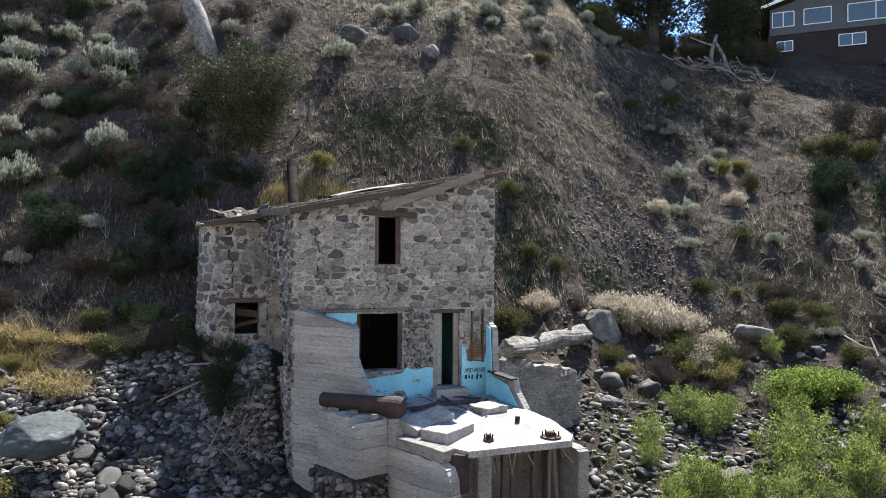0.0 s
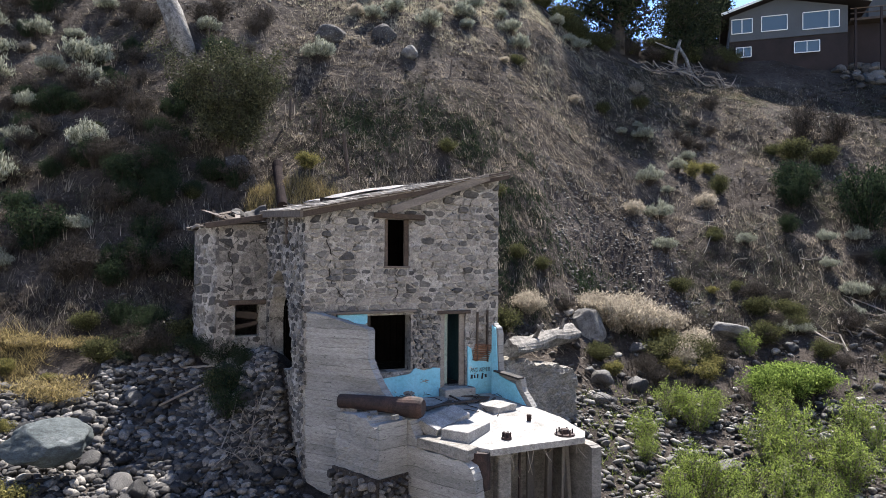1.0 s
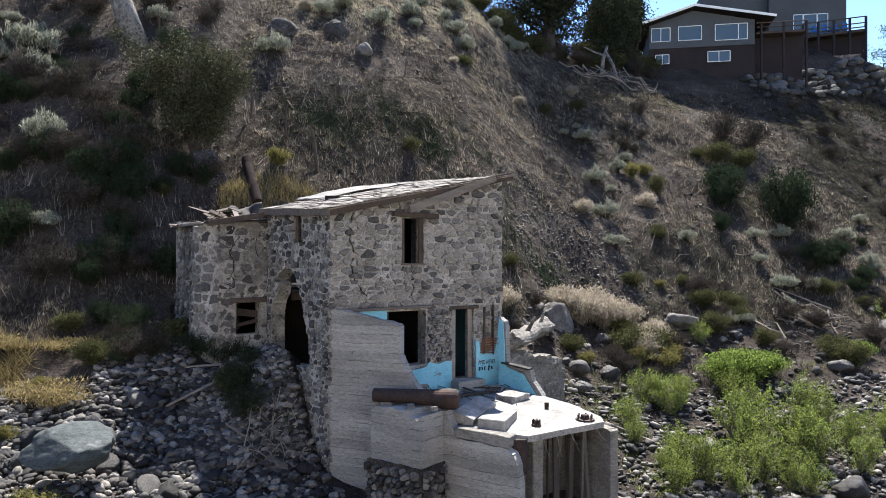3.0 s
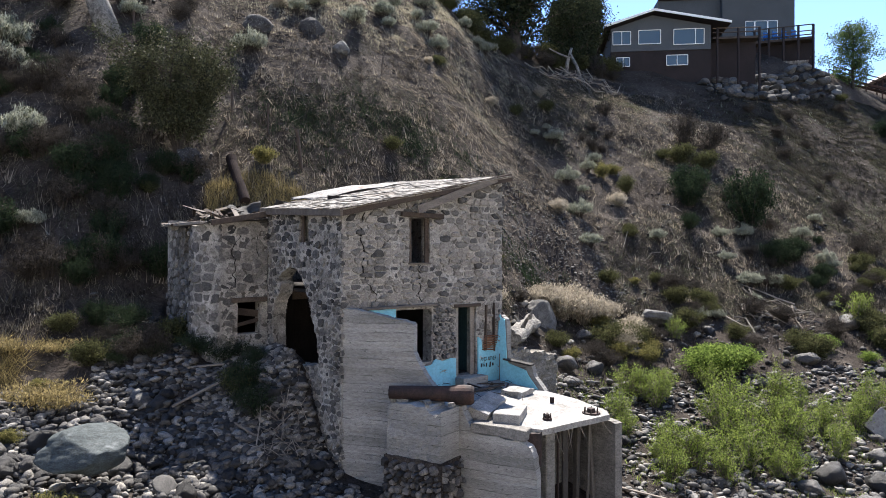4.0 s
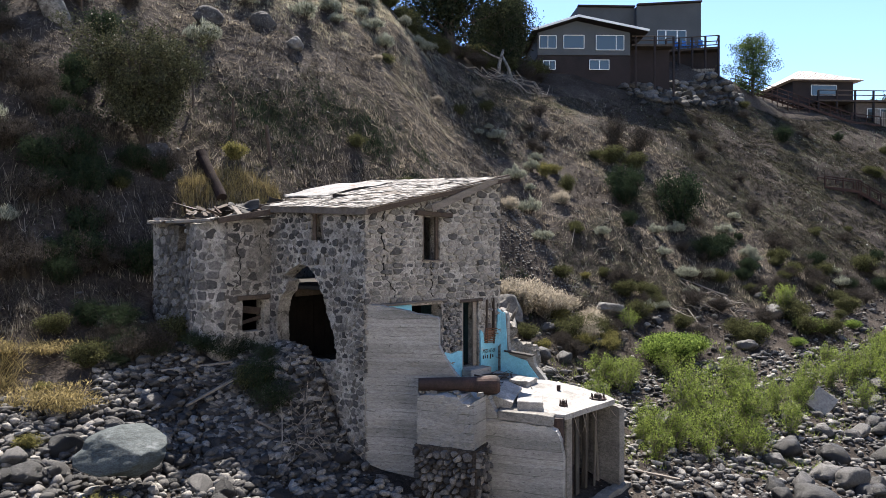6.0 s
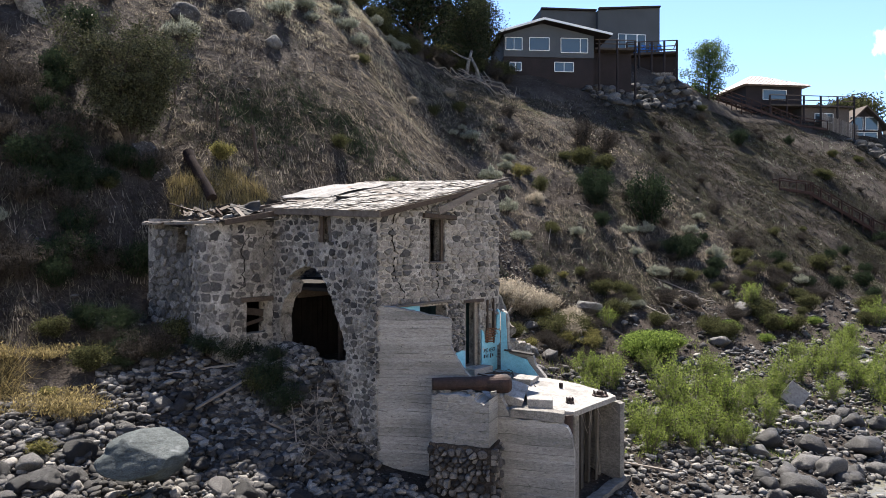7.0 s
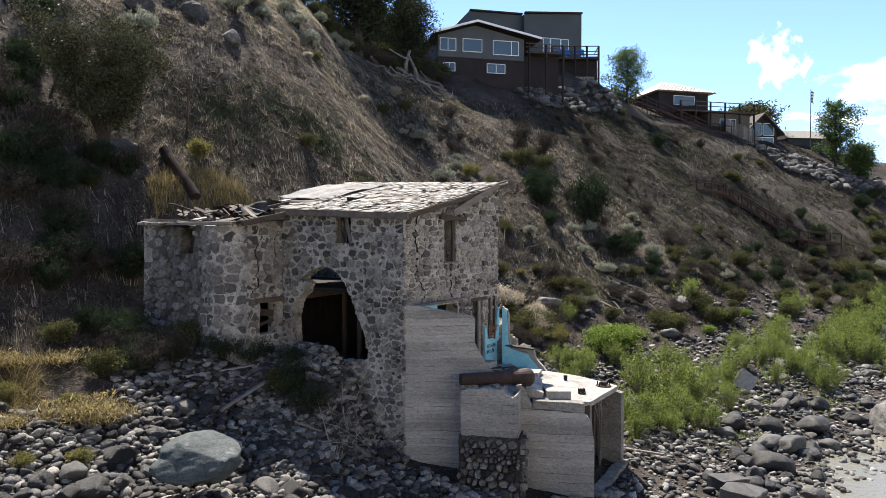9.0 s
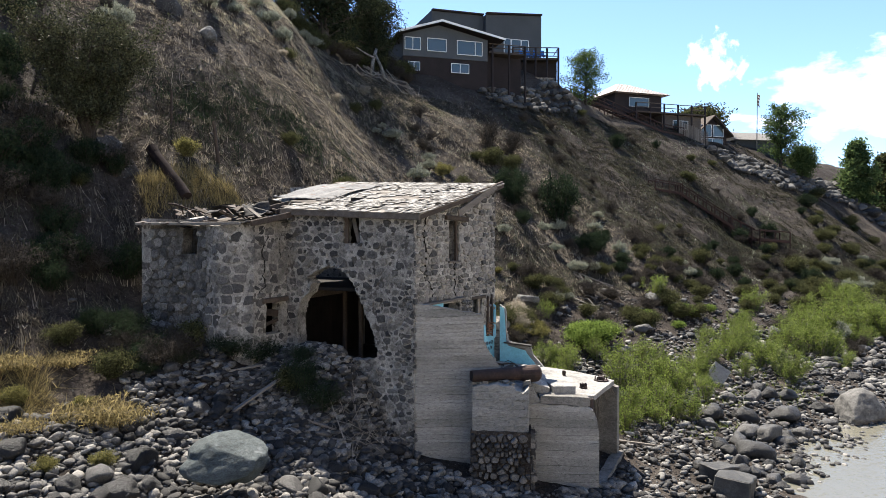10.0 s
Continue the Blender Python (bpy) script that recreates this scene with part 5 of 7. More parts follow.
chunk("rock_slab", (0.9, 0.45, 2.0), pose(-8.5, 32.85, 9.8, -30, -14, 25), M_SPECK, "tall speckled dark rock slab leaning on the slope", "rock", seed=31, rough=0.16)
rnd = random.Random(77)
SHAPES = [rock_mesh("rock", 100 + i, 3, 0.75, 0.42, (0.35, 0.7, 1.0)[i % 3]) for i in range(10)]
for me in SHAPES:
    me.materials.append(M_ROCK)
    me.polygons.foreach_set("use_smooth", [True] * len(me.polygons))


def blocked(x, y, pad=0.0):
    """Whether the house or the annex stands there."""
    u, v = house_uv(x, y)
    if -2.4 - pad < u < 6.0 + pad and -0.1 - pad < v < 10 and (u > -0.3 - pad or v > 4.8 - pad):
        return True
    return in_poly(x, y, [(-4.2, 19.4), (-3.3, 17.6), (-1.9, 16.4), (0.4, 15.7), (3.9, 17.2), (2.5, 20.1), (1.5, 21.3)])


def rock_at(x, y, r, i, label, cat="rock", group="river rocks", sink=0.25):
    ob = new("rock", SHAPES[i % len(SHAPES)])
    ob.matrix_world = Matrix.LocRotScale((x, y, lay(x, y) + r * 0.72 * (1 - 2 * sink)), Euler((rnd.uniform(-0.3, 0.3), rnd.uniform(-0.3, 0.3), rnd.uniform(0, 6.3))), (r * rnd.uniform(0.85, 1.35), r * rnd.uniform(0.75, 1.0), r * rnd.uniform(0.8, 1.1)))
    tagged(ob, label, cat, group)


n = 0
while n < 75:
    x, y = rnd.uniform(5, 27), rnd.uniform(13, 21)
    sh = float(np.interp(x, ST, SHORE))
    if y < sh - 0.8 or blocked(x, y, 0.4) or rnd.random() > math.exp(-max(0, y - sh - 1) / 2.2):
        continue
    rock_at(x, y, rnd.choice((0.2, 0.25, 0.3, 0.35, 0.42, 0.55)) * rnd.uniform(0.8, 1.1), n, "dark rounded river rock along the water's edge", group="shore rocks")
    n += 1
while n < 100:
    x, y = rnd.uniform(20, 44), rnd.uniform(12.5, 19.5)
    if y < float(np.interp(x, ST, SHORE)) - 0.5:
        continue
    rock_at(x, y, rnd.choice((0.3, 0.4, 0.5, 0.65)) * rnd.uniform(0.8, 1.2), n, "dark rounded river rock along the water's edge", group="shore rocks")
    n += 1
while n < 145:
    x, y = rnd.uniform(5, 34), rnd.uniform(21, 31)
    if blocked(x, y, 0.6):
        continue
    rock_at(x, y, rnd.choice((0.2, 0.28, 0.35, 0.5)) * rnd.uniform(0.8, 1.2), n, "grey rock at the foot of the slope", group="foot-slope rocks")
    n += 1
while n < 395:
    x, y = rnd.uniform(-17, -4.3), rnd.uniform(12.5, 20.5) if n % 4 else rnd.uniform(19, 24)
    if blocked(x, y, 0.2) or math.hypot(x + 10.35, y - 18.3) < 1.2:
        continue
    rock_at(x, y, rnd.choice((0.16, 0.2, 0.24, 0.3, 0.38) if x < -9 else (0.14, 0.17, 0.2, 0.25, 0.3)) * rnd.uniform(0.8, 1.1), n, "rounded grey rock among river cobbles", group="gravel bar rocks")
    n += 1


def scatter_stones(count, region, seed, lo, hi, name, label, material=None):
    """Very many small stones as one sheet of stuff."""
    r = np.random.RandomState(seed)
    bases = []
    for i in range(8):
        me = rock_mesh("tmp", 300 + i + seed, 2, 0.72, 0.5, (0.7, 1.0)[i % 2])
        v = np.array([q.co[:] for q in me.vertices])
        f = np.array([q.vertices[:] for q in me.polygons])
        bases.append((v, f))
        bpy.data.meshes.remove(me)
    x = r.uniform(region[0], region[1], count * 2)
    y = r.uniform(region[2], region[3], count * 2)
    keep = [i for i in range(len(x)) if not blocked(x[i], y[i])][:count]
    x, y = x[keep], y[keep]
    z = land(x, y)
    ok = z > WATER - 0.25
    x, y, z = x[ok], y[ok], z[ok]
    rad = lo * (hi / lo) ** (r.rand(len(x)) ** 1.6)
    av, af, b = [], [], 0
    for i in range(len(x)):
        v, f = bases[i % 8]
        s = rad[i] * np.array((r.uniform(0.85, 1.4), r.uniform(0.75, 1.0), r.uniform(0.75, 1.1)))
        t = r.uniform(0, 6.3)
        c, q = math.cos(t), math.sin(t)
        w = v * s
        tl = r.uniform(-0.35, 0.35)
        w = np.stack([w[:, 0] * c - w[:, 1] * q, w[:, 0] * q + w[:, 1] * c, w[:, 2] + w[:, 0] * tl], 1) + (x[i], y[i], z[i] + rad[i] * 0.42)
        av.append(w)
        af.append(f + b)
        b += len(v)
    ob = part(name, mesh_of(name, np.concatenate(av), np.concatenate(af)), material or M_COBBLE)
    tagged(ob, label, "stones", kind="stuff")


scatter_stones(16500, (-19, -3.6, 11.5, 22.8), 1, 0.04, 0.18, "river_cobbles", "rounded grey river cobbles covering the bank")
scatter_stones(10500, (1.5, 27, 12.5, 25.5), 2, 0.026, 0.18, "shore_cobbles", "grey shore cobbles and gravel beside the river", M_SHORE)
scatter_stones(1900, (-3.7, 1.6, 12.8, 17.9), 9, 0.05, 0.2, "footing_cobbles", "grey cobbles washed against the concrete annex")
scatter_stones(2200, (-8, -3.8, 19.4, 23.8), 3, 0.06, 0.18, "fallen_rubble", "fallen wall stones heaped below the broken wall")
scatter_stones(1100, (-11, -6.0, 22.6, 26.8), 7, 0.05, 0.18, "wing_rubble", "fallen stones below the broken wing")
scatter_stones(3500, (24, 48, 11, 24), 8, 0.07, 0.32, "far_shore_cobbles", "dark shore cobbles farther along the river", M_SHORE)
scatter_stones(900, (3, 40, 24, 30), 4, 0.05, 0.22, "slope_gravel", "loose grey stones at the foot of the slope")
scatter_stones(1500, (-16, 45, 27, 52), 5, 0.03, 0.13, "slope_stones", "small pale stones scattered over the dry slope")


# ---- plants ----
def leaves(tips, per, spread, size, long, seed, up=0.0):
    """Small leaves in loose clumps about tips: vertices and quads."""
    r = np.random.RandomState(seed)
    t = np.repeat(np.asarray(tips, float), per, 0)
    c = t + r.normal(0, 1, t.shape) * np.asarray(spread)
    d = r.normal(0, 1, c.shape)
    d[:, 2] += up
    d /= np.linalg.norm(d, axis=1)[:, None]
    e = np.cross(d, r.normal(0, 1, c.shape))
    e /= np.linalg.norm(e, axis=1)[:, None]
    s = size * r.uniform(0.6, 1.4, len(c))[:, None]
    v = np.stack([c - d * s * long, c + e * s * 0.5, c + d * s * long, c - e * s * 0.5], 1).reshape(-1, 3)
    return v, np.arange(len(v)).reshape(-1, 4)


def shrub(name, label, category, kind_leaf, seed, width, height, stems, per, size, long=1.0, up=0.0, twig=None, bare=0.25, spread=0.12, group="shrubs", flare=0.6, crown_base=0.2):
    """A many-stemmed shrub: tapered stems, twigs, and clumps of leaves along the upper part of every one."""
    rnd = random.Random(seed)
    st, tips = [], []
    for i in range(stems):
        a, lean = rnd.uniform(0, 6.28), rnd.random() ** 0.6
        h = height * rnd.uniform(0.65, 1.0) * (1 - 0.35 * lean)
        ex, ey = math.cos(a) * width / 2 * lean, math.sin(a) * width / 2 * lean
        pts = [(ex * 0.12, ey * 0.12, -0.15), (ex * (flare * 0.5), ey * (flare * 0.5), h * 0.4), (ex * 0.85 + rnd.uniform(-0.1, 0.1) * width * 0.4, ey * 0.85 + rnd.uniform(-0.1, 0.1) * width * 0.4, h * 0.78), (ex, ey, h)]
        r0 = 0.012 * height + 0.006
        st.append((pts, [r0, r0 * 0.7, r0 * 0.4, r0 * 0.12], 4, 0))
        for k in np.linspace(crown_base + bare * rnd.random(), 1.0, 5):
            j = min(int(k * 3), 2)
            f = k * 3 - j
            b = [pts[j][q] + (pts[j + 1][q] - pts[j][q]) * f for q in range(3)]
            tips.append(b)
            for _ in range(2):
                e = (b[0] + rnd.gauss(0, 0.14) * width * 0.5, b[1] + rnd.gauss(0, 0.14) * width * 0.5, max(0.05, b[2] + rnd.gauss(0.08, 0.1) * height * 0.5))
                st.append(([b, e], [r0 * 0.3, r0 * 0.08], 3, 0))
                tips.append(e)
    ob = tagged(empty(name), label, category, group)
    part("woody_base", tubes_mesh("woody_base", st), twig or M_TWIG, ob)
    v, f = leaves(tips, per, (spread * width * 0.5,) * 2 + (spread * height * 0.5,), size, long, seed, up)
    v[:, 2] = np.maximum(v[:, 2], 0.01)
    part("foliage", mesh_of("foliage", v, f), kind_leaf, ob)
    return ob


PROTO = {}


PROTO["sage"] = [shrub("sagebrush", "silvery grey-green sagebrush on the dry slope", "shrub", M_SAGE, 40 + i, 1.5, 1.0, 26, 13, 0.026, 2.6, 1.8, M_DTWIG, spread=0.09, group="sagebrush on the slope", crown_base=0.5) for i in range(3)]
PROTO["olive"] = [shrub("leafy_shrub", "dark olive leafy shrub", "shrub", M_OLIVE, 50 + i, 1.8, 1.4, 20, 18, 0.05, 1.0, 0.2, M_DTWIG, spread=0.2, group="dark shrubs") for i in range(2)]
PROTO["deep"] = [shrub("dark_bush", "dense dark green bush on the slope", "shrub", M_DEEP, 55 + i, 2.4, 2.3, 30, 14, 0.05, 1.4, 0.8, M_DTWIG, spread=0.11, flare=0.9, group="dark shrubs", crown_base=0.1) for i in range(2)]
PROTO["willow"] = [shrub("willow_bush", "bright green upright sandbar willow bush", "shrub", M_WILLOW, 60 + i, 1.7, 1.7, 17, 13, 0.027, 1.5, 0.6, spread=0.085, group="willow bushes by the river", crown_base=0.05, flare=0.9) for i in range(4)]
PROTO["rose"] = [shrub("rose_bush", "dense leafy green wild rose bush", "shrub", M_ROSE, 65 + i, 1.9, 1.2, 30, 16, 0.036, 1.2, 0.3, M_DTWIG, spread=0.13, group="wild rose bushes", crown_base=0.25) for i in range(2)]
PROTO["bramble"] = [shrub("dark_bramble", "loose dark green bramble against the stones", "shrub", M_DEEP, 67 + i, 2.4, 1.25, 26, 13, 0.034, 1.2, 0.2, M_DTWIG, spread=0.13, group="dark shrubs", crown_base=0.2) for i in range(2)]
PROTO["dead"] = [shrub("dead_shrub", "dark leafless dead shrub on the slope", "shrub", M_BRUSH, 90 + i, 1.9, 1.3, 34, 6, 0.02, 3.0, 1.2, M_DTWIG, spread=0.1, group="dead shrubs", crown_base=0.25) for i in range(2)]
PROTO["straw"] = [shrub("dry_bush", "straw-coloured dry bush with feathery stems", "shrub", M_STRAW, 70 + i, 1.8, 1.3, 34, 13, 0.03, 2.4, 1.2, spread=0.14, group="dry bushes", crown_base=0.2) for i in range(2)]
PROTO["yellow"] = [shrub("yellow_bush", "small yellow-green rabbitbrush in flower", "shrub", M_YELLOW, 80 + i, 1.2, 1.0, 20, 14, 0.035, 1.2, 0.4, spread=0.16, group="yellow shrubs") for i in range(2)]
PROTO["gold"] = [shrub("golden_bush", "golden dry bush in the sun", "shrub", M_GOLD, 85 + i, 2.0, 0.6, 26, 6, 0.03, 2.2, 1.2, spread=0.22, group="dry bushes", crown_base=0.15) for i in range(2)]
rp = random.Random(5)


def put(kind, x, y, scale=1.0, tall=1.0, sink=0.0):
    src = rp.choice(PROTO[kind])
    s = scale * rp.uniform(0.9, 1.1)
    ob = copy_thing(src, Matrix.Identity(4))
    ob.matrix_world = Matrix.LocRotScale((x, y, lay(x, y) - sink), Euler((0, 0, rp.uniform(0, 6.28))), (s, s, s * tall * (1.25 if kind == "sage" else 1.0)))
    return ob


# the slope's open, grey-leaved brush: patches picked from the lie of the land
def patch(kind, count, x0, x1, y0, y1, lo, hi, seed, dens=None):
    q = random.Random(seed)
    k = 0
    while k < count:
        x, y = q.uniform(x0, x1), q.uniform(y0, y1)
        if blocked(x, y, 0.8) or (dens and q.random() > dens(x, y)):
            continue
        put(kind, x, y, q.uniform(lo, hi))
        k += 1


patch("sage", 16, -27, -15, 27, 44, 0.6, 1.4, 1)
patch("sage", 8, -4, 12, 45, 53, 0.6, 1.1, 2)
patch("olive", 8, -24, -9, 25, 36, 0.25, 0.5, 41)
patch("olive", 8, 14, 55, 33, 50, 0.3, 0.6, 42)
patch("dead", 34, 13, 60, 31, 54, 0.4, 0.9, 43)
patch("dead", 30, -25, -8, 25, 42, 0.4, 1.0, 60)
patch("dead", 14, 2, 22, 26.5, 31, 0.4, 0.8, 61)
patch("dead", 40, -27, -8.5, 25.5, 43, 0.6, 1.2, 81, lambda x, y: 0 if math.hypot(x + 12.4, y - 38.0) < 2.6 else 1)
patch("dead", 16, 16.0, 27.0, 59.0, 61.5, 0.7, 1.2, 88)
patch("olive", 10, 17.0, 27.0, 60.0, 62.5, 0.8, 1.3, 89)
patch("deep", 16, -26, -10.5, 26, 42, 0.4, 0.8, 82)
patch("dead", 24, 11, 34, 29.5, 33, 0.4, 0.9, 83)
patch("olive", 16, 12, 34, 29.5, 33.5, 0.4, 0.8, 84)
patch("deep", 10, 18, 50, 29.5, 34, 0.35, 0.6, 85)
patch("dead", 9, 18, 34, 34, 50, 0.5, 0.9, 86)
patch("sage", 12, 18, 34, 31, 40, 0.4, 0.8, 87)
patch("olive", 16, 8.5, 16.5, 55.0, 57.5, 0.7, 1.2, 44)
patch("straw", 6, -24, -9, 31, 40, 0.25, 0.5, 45)
patch("straw", 8, -6, 10, 44, 53, 0.3, 0.6, 8)
patch("willow", 12, 30, 60, 19, 27, 0.8, 1.3, 46)
patch("willow", 9, 5.6, 17, 17.6, 23.0, 0.5, 0.9, 49)
patch("olive", 22, 16, 48, 25.5, 31, 0.4, 0.9, 50)
patch("dead", 8, -11, -7.4, 23.4, 27.5, 0.4, 0.8, 66)
patch("bramble", 7, -10.5, -7.6, 23.5, 27.0, 0.4, 0.7, 67)
patch("willow", 16, 33, 50, 20.5, 25.5, 0.9, 1.5, 68)
patch("willow", 14, 27, 44, 18.5, 22.0, 0.6, 1.1, 70)
patch("olive", 14, 48, 72, 24, 33, 0.6, 1.2, 72)
patch("sage", 10, 48, 72, 24, 33, 0.6, 1.1, 73)
patch("dead", 14, 48, 72, 24, 34, 0.6, 1.1, 74)
patch("sage", 12, -2, 11, 51, 56, 0.6, 1.1, 75)
patch("sage", 6, 12.5, 17.5, 35, 47, 0.35, 0.7, 76)
patch("dead", 7, 18, 28, 34, 46, 0.5, 0.9, 77)
patch("dead", 12, 26, 46, 19.0, 24.0, 0.5, 0.9, 71)
patch("olive", 10, 33, 50, 22, 27, 0.7, 1.1, 69)
patch("rose", 9, 16, 48, 24.5, 30, 0.4, 0.9, 62)
patch("willow", 22, 20, 46, 20, 25, 0.6, 1.1, 63)
patch("deep", 5, 20, 55, 31, 42, 0.25, 0.45, 51)
patch("gold", 10, -18, -11.6, 22.2, 24.8, 0.5, 0.9, 52)
patch("yellow", 6, -18, -12.0, 20.5, 24.0, 0.25, 0.45, 64)
patch("deep", 26, -27, -11, 25, 40, 0.3, 0.65, 53)
patch("deep", 12, -24, -11, 26, 36, 0.3, 0.6, 54)
patch("deep", 16, -13.5, -8.6, 27.5, 33.8, 0.35, 0.7, 65)
patch("olive", 26, 50, 95, 28, 46, 0.5, 1.1, 55)
patch("deep", 14, 50, 95, 28, 44, 0.4, 0.8, 56)
patch("willow", 14, 14, 27, 18.0, 24.0, 0.6, 1.0, 57)
GROWN = (
    ("sage", [(-22.3, 37.7, 1.3), (-20.8, 39.6, 1.0), (-23.1, 39.1, 1.1), (-17.2, 37.6, 1.5), (-15.4, 35.7, 0.8), (-18.9, 37.2, 0.9), (-18.9, 35.0, 0.8), (-21.7, 36.3, 1.4), (-15.2, 32.5, 1.1), (-18.3, 33.1, 0.9), (-20.4, 33.5, 0.8), (-14.1, 29.0, 0.7), (-6.1, 41.4, 1.1), (-12.1, 40.8, 0.9), (-3.1, 46.0, 0.9), (0.5, 45.4, 1.0), (3.6, 49.3, 1.1), (6.2, 48.5, 1.0), (-1.7, 46.7, 0.9), (14.3, 45.0, 0.8), (13.1, 40.6, 0.9), (12.7, 38.0, 0.9), (12.1, 35.5, 0.8), (15.6, 30.3, 0.5), (31.7, 20.9, 1.2), (16.3, 30.2, 0.5), (16.8, 43.8, 0.6)]),
    ("dead", [(-14.8, 35.1, 1.2), (-13.4, 34.3, 1.0), (-15.9, 31.9, 0.9), (-17.8, 31.4, 0.9), (-14.5, 31.6, 0.9), (-15.3, 29.0, 1.0), (-16.4, 28.2, 0.8)]),
    ("olive", [(-8.7, 24.7, 0.7), (-11.2, 24.2, 0.6), (12.1, 46.7, 0.6), (6.2, 45.6, 0.5), (1.0, 36.1, 0.6), (3.1, 34.2, 0.6), (3.8, 31.3, 0.5), (4.9, 31.2, 0.4), (9.7, 28.9, 0.9), (10.8, 28.7, 0.9), (6.6, 28.0, 0.6), (2.6, 27.8, 0.8), (24.0, 44.6, 1.0), (25.5, 43.8, 0.9), (63.2, 49.8, 0.7), (36.9, 33.4, 1.0), (37.8, 27.7, 0.7), (-6.7, 21.8, 0.6), (15.4, 48.8, 0.7), (49.4, 55.5, 0.6), (65.8, 48.4, 0.6)]),
    ("straw", [(15.8, 51.0, 0.7), (11.2, 37.7, 0.6), (15.9, 39.3, 0.7), (8.1, 30.8, 1.15), (7.2, 30.5, 1.0), (9.4, 31.1, 1.1), (9.2, 32.0, 1.0), (10.4, 31.0, 1.0), (3.9, 29.2, 0.7), (11.1, 29.6, 0.9)] ),
    ("yellow", [(17.7, 42.9, 0.8), (10.0, 30.5, 0.9), (6.9, 27.2, 0.6), (13.6, 33.4, 0.5), (35.0, 27.9, 0.7), (53.0, 30.5, 0.8), (11.3, 28.2, 0.8), (-12.3, 23.0, 0.5), (-13.9, 23.4, 0.6),]),
    ("rose", [(12.5, 26.0, 1.0), (13.4, 25.8, 1.15), (14.3, 26.1, 1.0), (13.6, 26.6, 0.9)]),
    ("bramble", [(-7.1, 23.4, 0.7), (-7.9, 23.6, 0.6), (-7.2, 25.1, 0.5)]),
    ("willow", [(13.4, 29.4, 0.6), (8.8, 24.6, 0.8), (9.7, 24.7, 0.8), (10.3, 22.0, 1.05), (10.4, 20.6, 1.1), (7.4, 19.4, 0.9), (12.0, 20.6, 1.0), (16.7, 21.7, 1.0), (18.7, 22.1, 0.9), (18.3, 20.2, 0.8), (20.2, 18.7, 0.75), (21.7, 22.3, 0.9), (20.8, 20.6, 0.9), (31.7, 21.9, 1.3), (38.2, 21.5, 1.4), (28.2, 21.9, 1.1), (38.3, 20.3, 1.3), (23.7, 29.0, 1.0)]),
    ("deep", [(21.6, 40.1, 1.0), (21.0, 39.2, 0.8), (19.2, 36.6, 0.5), (48.8, 50.2, 0.8), (58.1, 51.4, 0.5), (23.6, 34.3, 0.75), (24.8, 34.6, 0.7)]),
)
for kind, places in GROWN:
    for x, y, s in places:
        put(kind, x, y, s)
for kind, x, y, s in (("yellow", -5.6, 33.1, 0.95), ("yellow", -10.75, 17.35, 1.0), ("willow", 8.0, 18.6, 0.8), ("willow", 9.4, 19.4, 0.9), ("willow", 10.5, 18.6, 0.8), ("willow", 7.0, 19.6, 0.9), ("willow", 6.0, 18.8, 0.8), ("willow", 11.8, 20.2, 1.0), ("willow", 13.0, 19.4, 0.8), ("willow", 6.6, 22.6, 0.85), ("willow", 8.9, 24.0, 0.95), ("willow", 7.3, 20.5, 0.8), ("willow", 11.3, 22.9, 1.0), ("willow", 12.0, 21.6, 0.9), ("willow", 14.0, 23.5, 0.9), ("willow", 11.9, 24.7, 0.8), ("willow", 8.2, 24.8, 0.75), ("yellow", 10.6, 27.4, 0.9), ("yellow", 9.6, 27.9, 0.8), ("straw", 10.2, 28.6, 0.8)):
    put(kind, x, y, s)
for x, y, k, tall in ((-6.5, 21.5, 0.55, 1.7), (-6.3, 20.8, 0.5, 1.5), (-6.2, 22.2, 0.35, 1.4)):
    put("bramble", x, y, k, tall)
put("deep", 24.4, 37.7, 1.25, 1.35)
put("dead", 25.9, 46.9, 1.3, 1.5)
put("dead", 27.7, 46.0, 1.2, 1.5)
put("olive", 17.4, 40.8, 0.65, 1.5)
put("yellow", 16.2, 41.8, 0.7, 1.5)
for group in PROTO.values():
    for ob in group:
        for o in (*ob.children_recursive, ob):
            bpy.data.objects.remove(o)


